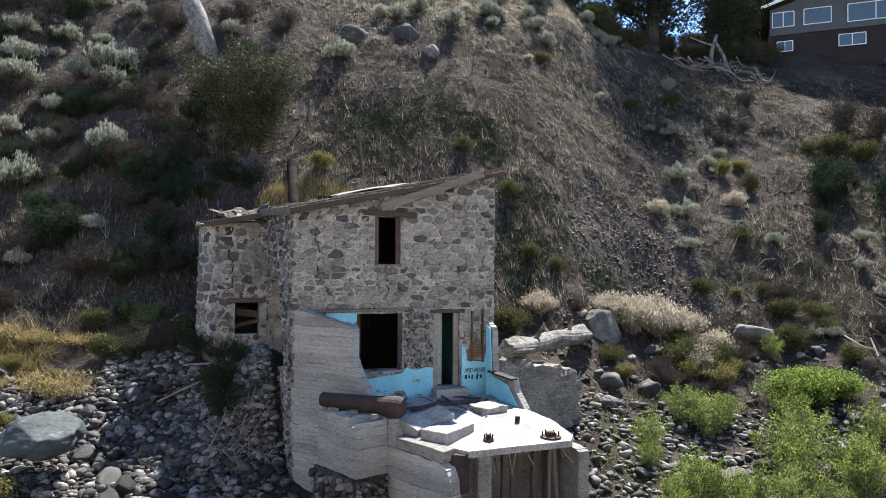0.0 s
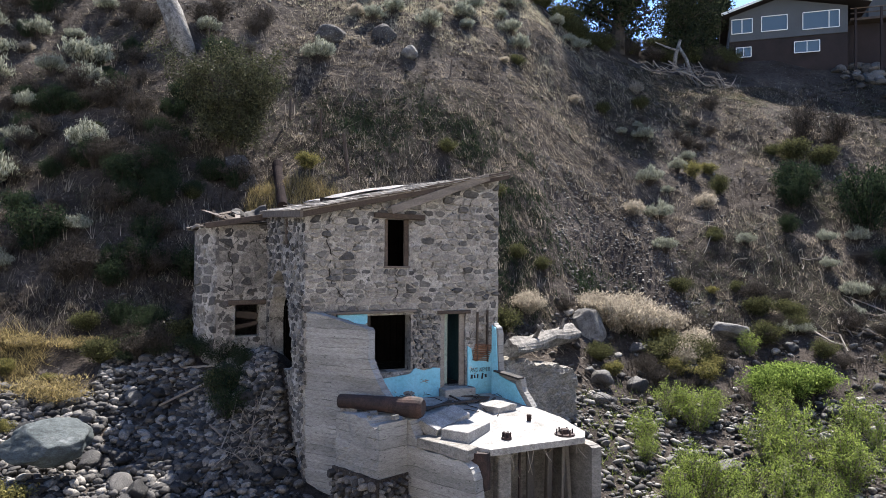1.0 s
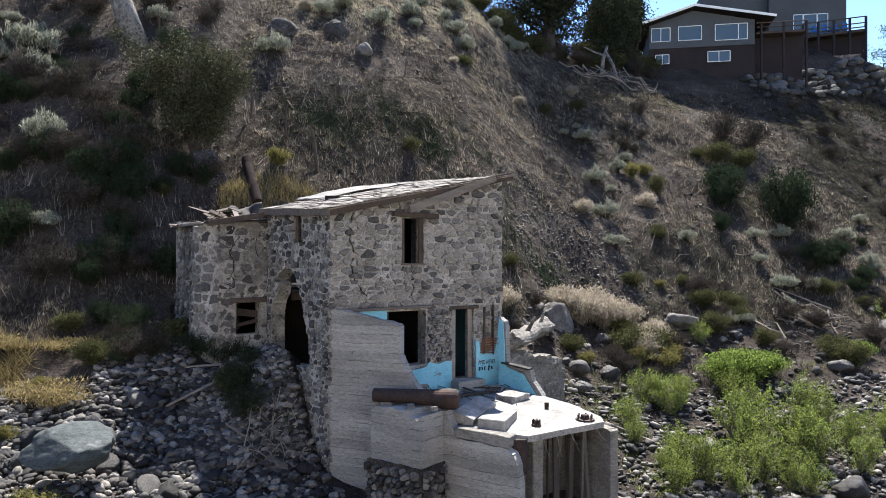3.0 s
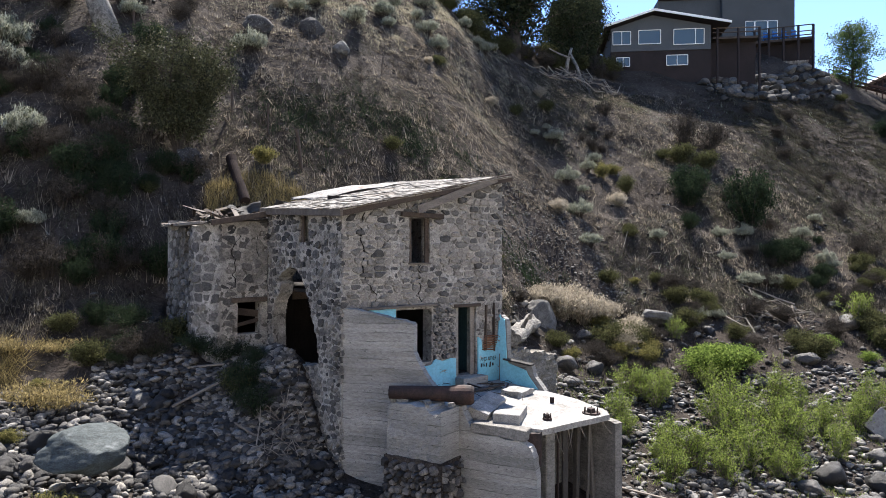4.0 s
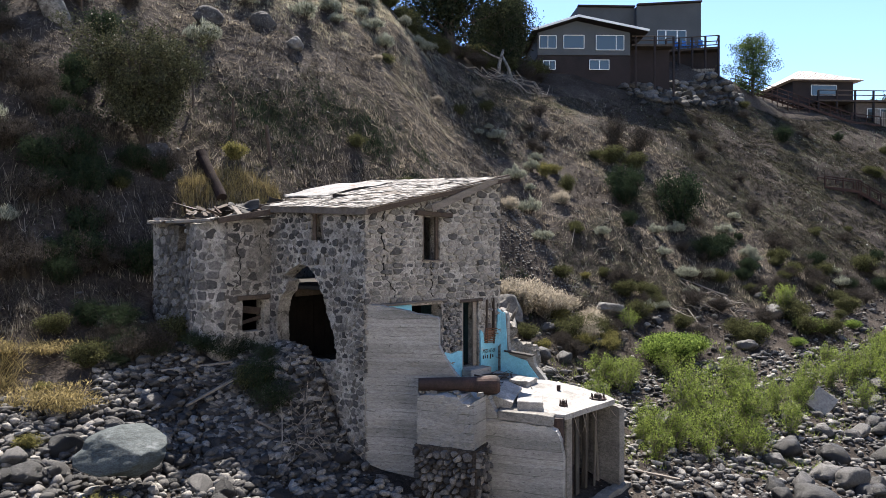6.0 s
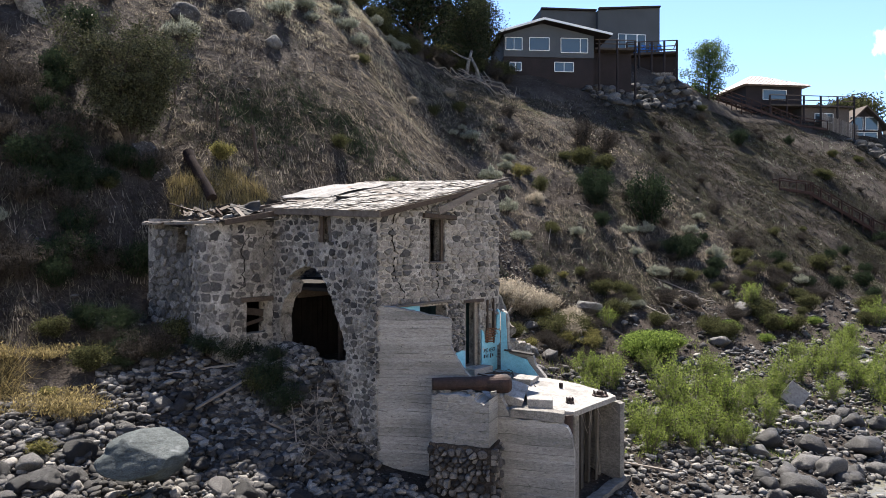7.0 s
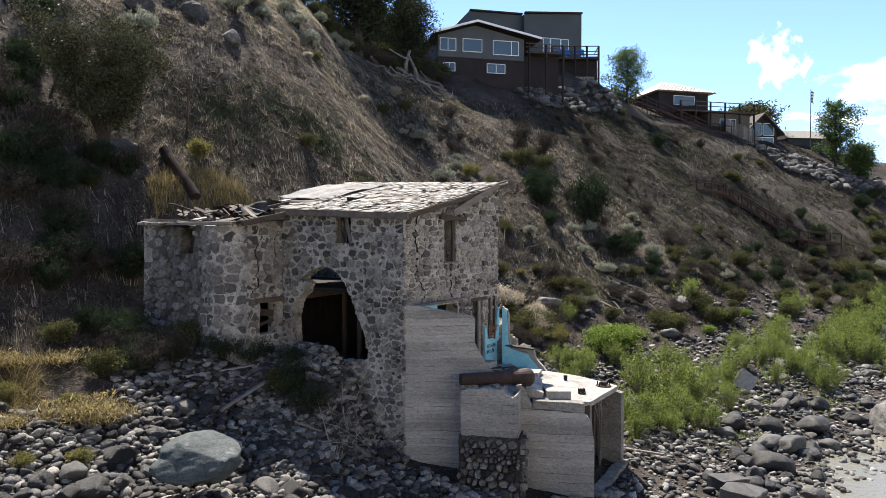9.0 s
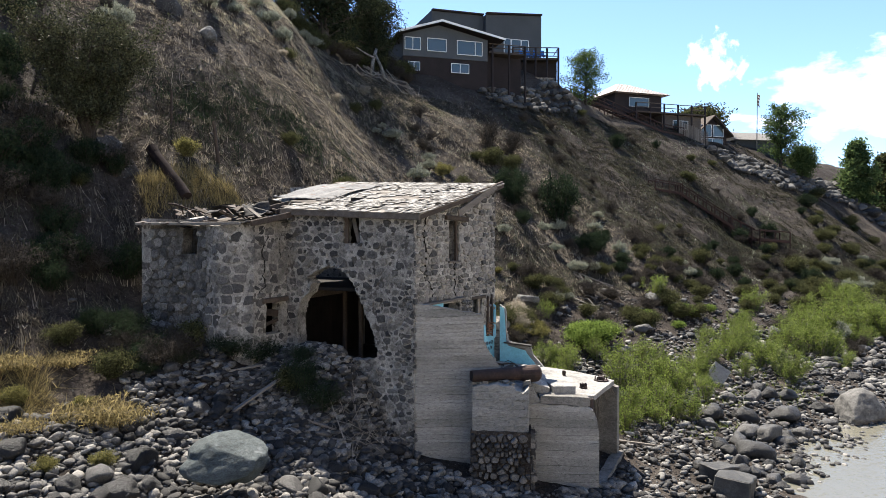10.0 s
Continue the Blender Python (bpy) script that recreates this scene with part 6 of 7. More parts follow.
def grass(name, count, region, seed, material, label, lo=0.12, hi=0.4, blades=6, dens=None, wide=1.0, flat=0.0):
    """Tufts of thin blades over the ground, as one sheet of stuff."""
    r = np.random.RandomState(seed)
    x, y = r.uniform(region[0], region[1], count), r.uniform(region[2], region[3], count)
    u, v = house_uv(x, y)
    ok = ~((u > -2.6) & (u < 6.1) & (v > -0.3) & (v < 9.9))
    if dens is not None:
        ok &= r.rand(count) < dens(x, y)
    x, y = x[ok], y[ok]
    z = land(x, y)
    n = len(x)
    h = lo * (hi / lo) ** r.rand(n)
    bx, by, bz, bh = (np.repeat(q, blades) for q in (x, y, z, h))
    k = len(bx)
    bx, by = bx + r.normal(0, 0.06, k), by + r.normal(0, 0.06, k)
    a = r.uniform(0, 6.28, k) if not flat else r.normal(0, 0.65, k) + math.pi * r.randint(0, 2, k)
    lean = np.abs(r.normal(0.75 + 1.3 * flat, 0.45, k)) * bh
    w = (0.005 + 0.01 * r.rand(k)) * wide
    s = np.stack([np.cos(a + 1.57) * w, np.sin(a + 1.57) * w, np.zeros(k)], 1)
    base = np.stack([bx, by, bz - 0.03], 1)
    tx, ty = bx + np.cos(a) * lean, by + np.sin(a) * lean
    tip = np.stack([tx, ty, land(tx, ty) + bh * r.uniform(0.35, 1.05, k) * (1 - flat)], 1)
    vs = np.stack([base - s, base + s, tip], 1).reshape(-1, 3)
    ob = part(name, mesh_of(name, vs, np.arange(len(vs)).reshape(-1, 3)), material)
    tagged(ob, label, "grass", kind="stuff")


hill_only = lambda x, y: np.clip((y - np.interp(x, ST, FOOT_Y) + 0.5) / 2, 0.0, 1) * np.where((x > 5.5) & (x < 12) & (y < 37), 0.25, 1.0)
grass("dry_grass", 62000, (-27, 30, 24, 56), 1, M_GRASS, "dry tan bunch grass covering the slope", 0.1, 0.42, 6, lambda x, y: hill_only(x, y) * np.clip(0.8 + 0.9 * fbm(x * 0.3, y * 0.3, 3), 0.2, 1) * np.where(x < -7.5, 0.45, 1), wide=1.3, flat=0.6)
grass("bunch_grass", 9000, (-27, 32, 26, 56), 23, M_GRASS, "tufts of tan bunch grass on the slope", 0.15, 0.42, 16, lambda x, y: hill_only(x, y) * np.clip(0.55 + 1.2 * fbm(x * 0.5 + 2, y * 0.5, 3), 0.0, 1) * np.where(x < -7.5, 0.5, 1), wide=1.6)
grass("far_grass", 24000, (25, 90, 30, 60), 2, M_FARGRASS, "dry tan grass on the far slope", 0.12, 0.42, 4, lambda x, y: hill_only(x, y) * np.clip(0.6 + 0.9 * fbm(x * 0.2, y * 0.2, 3), 0.12, 1) * np.where(x > 40, 0.3, 1), wide=2.2, flat=0.5)
grass("mat_grass", 90000, (12, 62, 30, 56), 13, M_GRASSG, "matted dull green and tan grass on the slope", 0.1, 0.3, 5, lambda x, y: hill_only(x, y) * np.clip(0.35 + 1.6 * fbm(x * 0.22 + 4, y * 0.22, 3), 0.0, 0.9), wide=1.4, flat=0.5)
grass("green_grass", 14000, (-20, 14, 28, 44), 3, M_GRASSG, "dull green weeds among dry grass", 0.1, 0.3, 6, lambda x, y: hill_only(x, y) * (fbm(x * 0.25, y * 0.25, 2) > 0.25))
grass("bank_grass", 3000, (-19, -11.0, 22.3, 25.0), 4, M_GOLD, "sunlit straw-coloured grass on the bank", 0.18, 0.6, 7, lambda x, y: (fbm(x * 0.9, y * 0.9, 3) > 0.08) * 1.0, flat=0.2)
greens = lambda x, y: np.clip(sum(np.exp(-((x - a) ** 2 / (w * w) + (y - b) ** 2 / (h * h))) for a, b, w, h in ((1.8, 37.5, 3.2, 1.6), (3.8, 34.8, 1.6, 1.6), (3.6, 31.2, 1.2, 1.6), (8.0, 32.5, 1.2, 1.5), (-3.0, 37.0, 2.2, 1.5))) * (0.8 + 0.9 * fbm(x * 0.9, y * 0.9, 3)), 0, 1)
grass("weed_patch", 26000, (-7, 12, 28, 42), 25, M_DEEP, "dark green low weeds in patches on the slope", 0.1, 0.32, 7, greens, wide=1.6)
grass("left_weeds", 5200, (-26, -8.5, 24.8, 35), 24, M_FARGRASS, "pale dry weed stems among the dark brush", 0.15, 0.45, 7, lambda x, y: (fbm(x * 0.6 + 5, y * 0.6, 3) > 0.0) * 1.0, wide=1.2)
# dark tufts added to lower the far slope's tone
grass("far_scrub", 42000, (30, 84, 30, 56), 26, M_SCRUB, "dull low scrub over the far slope", 0.12, 0.4, 5, lambda x, y: hill_only(x, y) * np.clip(0.7 + 0.9 * fbm(x * 0.35 + 8, y * 0.35, 3), 0.1, 1) * np.clip((x - 28) / 12, 0, 1), wide=2.4, flat=0.3)
grass("far_weeds", 9000, (46, 76, 23, 32), 14, M_GRASSG, "dull weeds on the far river bank", 0.15, 0.5, 6, lambda x, y: (fbm(x * 0.3, y * 0.3, 3) > -0.1) * 1.0, wide=2.0)
grass("roofside_weeds", 900, (-8.0, -3.8, 30.9, 32.3), 15, M_GOLD, "sunlit yellow weeds behind the low roof", 0.2, 0.6, 7, wide=0.8)
grass("shore_weeds", 3500, (4.5, 30, 17, 27), 5, M_WILLOW, "green weeds between the shore stones", 0.1, 0.35, 6, lambda x, y: (fbm(x * 0.4 + 9, y * 0.4, 2) > 0.1) * 1.0)
grass("dead_brush", 16000, (-24, 60, 25, 56), 6, M_BRUSH, "dark dead brush stems on the slope", 0.25, 0.75, 7, lambda x, y: hill_only(x, y) * (fbm(x * 0.35 + 3, y * 0.35, 3) > 0.12), wide=1.3)
grass("foot_brush", 3500, (5, 50, 25, 32), 7, M_BRUSH, "dark dead stems at the foot of the slope", 0.2, 0.6, 7, lambda x, y: (fbm(x * 0.5 + 3, y * 0.5, 3) > -0.1) * 1.0, wide=1.2)
grass("grey_weeds", 6000, (8, 75, 30, 54), 8, M_SAGE, "pale grey-green weeds on the slope", 0.12, 0.35, 5, lambda x, y: hill_only(x, y) * (fbm(x * 0.3 + 7, y * 0.3, 3) > 0.2), wide=1.2)
grass("crest_grass", 16000, (-8, 15, 43, 57), 9, M_CREST, "pale backlit grass along the crest", 0.12, 0.36, 8, lambda x, y: np.clip((y - 43 - 0.2 * np.abs(x - 2)) / 5, 0.05, 0.9) * (fbm(x * 0.4, y * 0.4 + 5, 3) > -0.15) * np.where(x > 9.5, 0.3, 1), wide=1.1)
scatter_stones(2600, (6.0, 13.0, 30.5, 39), 6, 0.02, 0.09, "scree", "pale grey scree on the washed-out slope", M_BOULDER2)


# ---- the slope's larger pieces ----
log_m = tubes_mesh("fallen_log", [([(1.85, 21.35, 3.33), (2.3, 22.2, 3.32), (3.0, 23.6, 3.24), (3.8, 25.1, 3.27), (4.6, 26.5, 3.16), (5.5, 28.3, 3.12)], [0.29, 0.32, 0.3, 0.34, 0.32, 0.37], 24, 0.5)])
log = tagged(part("fallen_log", log_m, M_BARK), "thick bleached fallen log resting on a retaining wall", "log")
for k, (f, side, up, ln) in enumerate(((0.3, 0.5, 0.9, 0.5), (0.55, -0.6, 0.8, 0.35), (0.75, 0.3, 1.0, 0.4))):
    c = Vector((1.85, 21.35, 3.33)).lerp(Vector((5.5, 28.3, 3.12)), f)
    e = c + Vector((0.87 * side, -0.48 * side, up)).normalized() * (0.3 + ln)
    part("branch_stub", tubes_mesh("branch_stub", [([c, c.lerp(e, 0.6), e], [0.11, 0.07, 0.045], 8, 0.2)]), M_BARK, log)
ret = tagged(slab_wall((1.72, 21.0), (4.55, 23.72), [(0, 2.98), (0.3, 2.9), (0.7, 2.68), (0.93, 2.46), (1, 2.2)], -0.4, 0.9, M_ROUGHCONC, None, "retaining_wall", "", 0.42, 40, 0.14, 0.07, 0.09), "rough layered concrete retaining wall beside the annex", "wall")
tree = tagged(empty("leafy_tree"), "broad leafy wild cherry tree on the slope", "tree")


def tree_parts(root, base, height, width, seed, leaf_mat, bark, n_limb, per, size, spread, trunk_r, low=0.3, shape="round", long=1.0):
    """Trunk, limbs and twigs under one part, and a loose crown of small leaves under another."""
    rnd = random.Random(seed)
    st, tips = [], []
    bx, by, bz = base
    top = (bx + rnd.uniform(-0.04, 0.04) * height, by, bz + height * 0.92)
    spine = [(bx, by, bz - 0.4), (bx + 0.02 * height * rnd.uniform(-1, 1), by, bz + height * 0.35), (bx + 0.03 * height * rnd.uniform(-1, 1), by, bz + height * 0.65), top]
    st.append((spine, [trunk_r * 1.2, trunk_r * 0.8, trunk_r * 0.45, trunk_r * 0.08], 8, 0.1))
    for i in range(n_limb):
        f = low + (1 - low) * (i + rnd.random()) / n_limb
        j = min(int(f * 3), 2)
        b = Vector(spine[j]).lerp(Vector(spine[j + 1]), f * 3 - j)
        a = i * 2.4 + rnd.uniform(-0.5, 0.5)
        g = (f - low) / (1 - low)
        reach = width / 2 * ((math.sin(math.pi * (0.15 + 0.75 * g)) ** 0.7) if shape == "round" else (1 - g) ** 0.8 + 0.06) * rnd.uniform(0.45, 1.3)
        rise = height * (0.12 * (1 - g) + 0.06) if shape == "round" else -0.12 * reach
        e = b + Vector((math.cos(a) * reach, math.sin(a) * reach, rise * rnd.uniform(0.5, 1.4)))
        m = b.lerp(e, 0.55) + Vector((rnd.gauss(0, 0.04), rnd.gauss(0, 0.04), rnd.uniform(0, 0.06))) * reach
        r = max(0.02, trunk_r * 0.35 * (1 - 0.7 * g))
        st.append(([b, m, e], [r, r * 0.6, r * 0.15], 5, 0.1))
        for k in np.linspace(0.3, 1.0, 6):
            c = b.lerp(m, k / 0.55) if k < 0.55 else m.lerp(e, (k - 0.55) / 0.45)
            tips.append(tuple(c))
            for _ in range(2):
                d = c + Vector((rnd.gauss(0, 1), rnd.gauss(0, 1), rnd.gauss(0.2, 0.8))) * reach * 0.18
                st.append(([c, d], [r * 0.25, r * 0.06], 3, 0))
                tips.append(tuple(d))
    part("trunk", tubes_mesh("trunk", st), bark, root)
    v, f = leaves(tips, per, (spread, spread, spread * 0.8), size, long, seed)
    part("crown", mesh_of("crown", v, f), leaf_mat, root)


def spreading_tree(root, base, height, width, seed):
    """Several stems that fan out from one stool, with forked limbs and a leafy outer crown."""
    q = random.Random(seed)
    st, tips = [], []
    b = Vector(base)
    for i in range(15):
        a, lean = i * 2.4 + q.uniform(-0.3, 0.3), q.uniform(0.15, 1.0)
        out = Vector((math.cos(a), math.sin(a) * 0.75, 0)) * width / 2 * lean
        e = b + out * 0.8 + Vector((0, 0, height * (0.92 - 0.42 * lean * lean) * q.uniform(0.85, 1.05)))
        m = b + out * 0.3 + Vector((q.gauss(0, 0.15), q.gauss(0, 0.15), height * 0.38))
        r = q.uniform(0.05, 0.1)
        st.append(([b - Vector((0, 0, 0.4)), b + out * 0.06 + Vector((0, 0, height * 0.1)), m, e], [r * 1.3, r, r * 0.7, r * 0.15], 6, 0.12))
        for k in range(9):
            f = 0.25 + 0.75 * (k + q.random()) / 9
            c = (b + out * 0.06).lerp(m, f / 0.5) if f < 0.5 else m.lerp(e, (f - 0.5) / 0.5)
            d = c + Vector((q.gauss(0, 1), q.gauss(0, 1), q.uniform(-0.15, 1.1))) * q.uniform(0.5, 1.0) * 0.8
            h = c.lerp(d, 0.5) + Vector((q.gauss(0, 0.08), q.gauss(0, 0.08), q.gauss(0.05, 0.08)))
            st.append(([c, h, d], [r * 0.4, r * 0.28, r * 0.08], 4, 0))
            for _ in range(6):
                s = h.lerp(d, q.uniform(-0.4, 1.0))
                g = s + Vector((q.gauss(0, 0.3), q.gauss(0, 0.3), q.gauss(0.1, 0.26)))
                st.append(([s, g], [r * 0.12, 0.004], 3, 0))
                tips += [tuple(g), tuple(s.lerp(g, 0.5))]
    part("trunk", tubes_mesh("trunk", st), M_DTWIG, root)
    v, f = leaves(tips, 38, (0.19, 0.19, 0.15), 0.05, 0.9, seed)
    part("crown", mesh_of("crown", v, f), M_CHERRY, root)


spreading_tree(tree, (-9.3, 33.7, lay(-9.3, 33.7)), 6.0, 7.2, 4)
for nm, lab, cat, base, hgt, wid, seed, lm, nl, per, size, spr, tr, low, shp in (
        ("conifer_tree", "huge dark pine on the crest against bright sky", "tree", (17.2, 59.5), 14.0, 10.5, 11, M_NEEDLE, 70, 26, 0.13, 0.42, 0.5, 0.08, "round"),
        ("conifer_tree", "dark bushy pine on the crest", "tree", (23.3, 60.5), 6.6, 5.2, 12, M_NEEDLE, 34, 16, 0.09, 0.34, 0.3, 0.02, "round"),
        ("conifer_tree", "dark bushy juniper by the grey house", "tree", (26.0, 63.0), 7.0, 4.6, 13, M_NEEDLE, 30, 14, 0.09, 0.36, 0.25, 0.02, "round"),
        ("conifer_tree", "dark pine behind the slope's crest", "tree", (9.6, 62.0), 8.5, 4.5, 14, M_NEEDLE, 30, 26, 0.12, 0.35, 0.2, 0.05, "cone"),
        ("conifer_tree", "distant dark pine behind the grey house", "tree", (33.0, 76.0), 12.0, 6.0, 15, M_NEEDLE, 34, 26, 0.16, 0.4, 0.3, 0.1, "cone"),
        ("conifer_tree", "distant dark pine behind the grey house", "tree", (29.0, 75.0), 9.5, 5.5, 16, M_NEEDLE, 34, 26, 0.16, 0.4, 0.3, 0.1, "cone"),
        ("poplar_tree", "green leafy tree beside the wooden steps", "tree", (53.5, 58.3), 6.4, 5.2, 17, M_POPLAR, 40, 17, 0.075, 0.24, 0.16, 0.03, "round"),
        ("poplar_tree", "tall green poplar on the far terrace", "tree", (84.5, 48.5), 9.0, 5.5, 18, M_POPLAR, 36, 15, 0.11, 0.3, 0.2, 0.1, "round"),
        ("poplar_tree", "green rounded tree on the far terrace", "tree", (87.5, 46.8), 4.5, 3.5, 19, M_POPLAR, 28, 26, 0.1, 0.4, 0.16, 0.1, "round"),
        ("conifer_tree", "green spruce on the far terrace", "tree", (93.5, 42.0), 9.0, 5.6, 20, M_POPLAR, 40, 18, 0.2, 0.45, 0.25, 0.05, "cone"),
        ("conifer_tree", "dark spruce on the far terrace", "tree", (101.5, 40.8), 9.0, 6.0, 21, M_OLIVE, 34, 26, 0.22, 0.45, 0.25, 0.05, "cone"),
        ("leafy_tree", "dark leafy tree behind the gabled shed", "tree", (82, 60), 5.5, 7.0, 22, M_OLIVE, 30, 24, 0.18, 0.5, 0.2, 0.1, "round")):
    t = tagged(empty(nm), lab, cat, "trees on the crest")
    tree_parts(t, (*base, lay(*base)), hgt, wid, seed, lm, M_DTWIG, nl, per, size, spr, tr, low, shp, 1.4)
# dead leaning trunk, posts, old stove pipe
dead = tubes_mesh("fallen_tree", [([(-12.6, 39.2, 16.4), (-13.9, 40.1, 19.6), (-15.2, 41.0, 21.9), (-17.2, 42.3, 25.4)], [0.58, 0.55, 0.52, 0.48], 16, 0.2)])
smooth(tagged(part("fallen_tree", dead, M_BARK), "thick grey dead tree trunk leaning on the slope", "trunk"))
for x, y, h, lx, ly, r in ((-10.2, 37.6, 1.7, 0.0, 0.0, 0.07), (-7.0, 37.1, 1.5, 0.02, 0, 0.06), (-3.8, 33.9, 1.9, -0.25, 0, 0.09), (-2.3, 31.0, 1.3, -0.35, -0.1, 0.09), (-12.0, 40.5, 1.4, 0, 0, 0.06), (-5.3, 35.7, 1.6, 0.02, 0, 0.06), (1.6, 42.0, 0.9, 0.1, 0, 0.04)):
    z = lay(x, y)
    me = tubes_mesh("fence_post", [([(x, y, z - 0.3), (x + lx * 0.5, y + ly * 0.5, z + h * 0.5), (x + lx, y + ly, z + h)], [r, r * 0.95, r * 0.9], 8, 0.2)])
    tagged(part("fence_post", me, M_DARKWOOD), "weathered dark wooden post stuck in the slope", "post", "old fence posts")
me = tubes_mesh("stove_pipe", [([(-6.42, 31.0, 8.3), (-6.5, 31.3, 8.62), (-6.95, 33.0, 10.1), (-6.97, 33.08, 10.17), (-7.0, 33.3, 10.4)], [0.22, 0.22, 0.22, 0.24, 0.24], 18, 0.02)])
tagged(part("stove_pipe", me, M_FLUE), "rusted flue pipe leaning out of the slope", "pipe")


def sticks(name, label, cx, cy, spread, count, seed, lo, hi, r, material, lift=0.25, group="dead branches", aim=None):
    """A heap of crooked dead branches, each a piece of the heap."""
    q = random.Random(seed)
    root = tagged(empty(name), label, "branch heap", group)
    for _ in range(count):
        x, y = cx + q.gauss(0, spread), cy + q.gauss(0, spread * 0.6)
        a, ln = (q.uniform(0, 6.28) if aim is None else aim + q.gauss(0, 0.5)), q.uniform(lo, hi)
        pts = []
        for k in range(4):
            f = k / 3 - 0.5
            px, py = x + math.cos(a + 0.3 * f) * ln * f + q.gauss(0, 0.04) * ln, y + math.sin(a + 0.3 * f) * ln * f + q.gauss(0, 0.04) * ln
            pts.append((px, py, lay(px, py) + r + q.random() * lift))
        rr = r * q.uniform(0.4, 1.2)
        part("branch", tubes_mesh("branch", [(pts, [rr, rr * 0.8, rr * 0.6, rr * 0.25], 5, 0.1)]), material, root)


sticks("branch_heap", "heap of dead branches on the upper slope", 21.6, 56.4, 1.5, 30, 1, 1.5, 4.0, 0.07, M_TWIG, 0.7)
sticks("branch_heap", "tangled dry roots and sticks on the cobbles", -5.5, 20.0, 0.5, 46, 2, 0.6, 1.6, 0.018, M_TWIG, 0.4)
sticks("branch_heap", "bleached driftwood sticks beside the boulder", -10.6, 16.9, 0.6, 16, 3, 0.5, 1.6, 0.025, M_TWIG, 0.15)
sticks("branch_heap", "dead branches lying on the slope", 17.5, 36.5, 2.0, 24, 4, 0.8, 2.2, 0.03, M_TWIG, 0.4)
sticks("branch_heap", "dead brush at the foot of the wall", 6.0, 25.5, 0.9, 26, 5, 0.6, 1.8, 0.02, M_DTWIG, 0.4)
sticks("branch_heap", "driftwood pile at the foot of the slope", 20.0, 30.5, 1.5, 22, 6, 0.8, 2.6, 0.05, M_TWIG, 0.4)
sticks("branch_heap", "dry flattened stalks on the upper slope", -3.5, 38.5, 2.2, 40, 7, 0.8, 2.2, 0.012, M_TWIG, 0.2)
g = lay(21.6, 57.9)
snag = tubes_mesh("snag", [([(21.4, 57.9, g - 0.3), (21.55, 57.9, g + 1.3), (21.9, 57.8, g + 2.5)], [0.2, 0.16, 0.12], 8, 0.2),
                           ([(22.7, 57.5, g - 0.4), (22.4, 57.7, g + 0.8), (21.8, 57.8, g + 1.9)], [0.15, 0.14, 0.12], 8, 0.2),
                           ([(21.7, 57.8, g + 1.6), (20.9, 58.0, g + 1.9), (19.9, 58.2, g + 2.4)], [0.1, 0.08, 0.04], 6, 0.2)])
smooth(tagged(part("snag", snag, M_BARK), "bleached forked dead snag on the upper slope", "dead tree"))
for a, b, w in (((-8.6, 21.9, 0), (-6.0, 22.0, 0), 0.16), ((-9.2, 23.1, 0), (-7.0, 23.0, 0), 0.12), ((5.6, 22.6, 0), (7.0, 21.4, 0), 0.1), ((3.9, 18.3, 0), (5.6, 17.2, 0), 0.12), ((-6.9, 20.9, 0), (-6.2, 20.2, 0), 0.2)):
    bm = bmesh.new()
    beam(bm, (a[0], a[1], lay(a[0], a[1]) + 0.14), (b[0], b[1], lay(b[0], b[1]) + 0.14), w, 0.06, (0, 0, 1), 0.01)
    tagged(part("loose_plank", bm, M_WOOD), "grey weathered plank lying on the stones", "plank", "loose planks")
M_WETCONC = surface("wet_concrete", [(0.3, (0.045, 0.044, 0.042)), (0.7, (0.1, 0.097, 0.09))], 1.5, 10.0, 0.6, 0.6, 0.03)
chunk("concrete_block", (1.0, 0.9, 0.25), pose(16.3, 20.6, lay(16.3, 20.6) + 0.35, 62, 0, -35) @ pose(0, 0, 0, 0, 0, 48), M_CONC, "square concrete slab propped on edge among river rocks", "concrete block", seed=8)
chunk("concrete_block", (1.7, 1.1, 0.7), pose(4.75, 13.7, lay(4.75, 13.7) + 0.25, 6, 8, 20), M_WETCONC, "wet grey concrete block at the water's edge", "concrete block", seed=9)
chunk("concrete_block", (1.1, 0.8, 0.5), pose(5.4, 14.6, lay(5.4, 14.6) + 0.2, 0, 4, -10), M_WETCONC, "grey concrete block on the shore", "concrete block", seed=10)


# ---- houses on the plateau ----
def window(parent, a, b, z0, z1, nrm, mull=0, name="window"):
    """A framed window set in a wall from a to b."""
    a, b = Vector(a), Vector(b)
    n = Vector(nrm).normalized()
    w = part(name, window_frame(a, b, z0, z1, n, mull), M_TRIM, parent)
    bm = bmesh.new()
    o = n * 0.02
    bm.faces.new([bm.verts.new((*(p + o), z)) for p, z in ((a, z0), (b, z0), (b, z1), (a, z1))])
    part("pane", bm, M_GLASS, w)


def window_frame(a, b, z0, z1, n, mull):
    bm = bmesh.new()
    o = n * 0.05
    bars = [((a, z0), (b, z0)), ((a, z1), (b, z1)), ((a, z0), (a, z1)), ((b, z0), (b, z1))] + [((a.lerp(b, k), z0), (a.lerp(b, k), z1)) for k in ([0.5] if mull == 1 else [0.72] if mull == 2 else [0.33, 0.66] if mull == 3 else [])]
    for (p, zp), (q, zq) in bars:
        beam(bm, (*(p + o), zp), (*(q + o), zq), 0.07, 0.07, (0.3, 0.9, 0.1))
    return bm


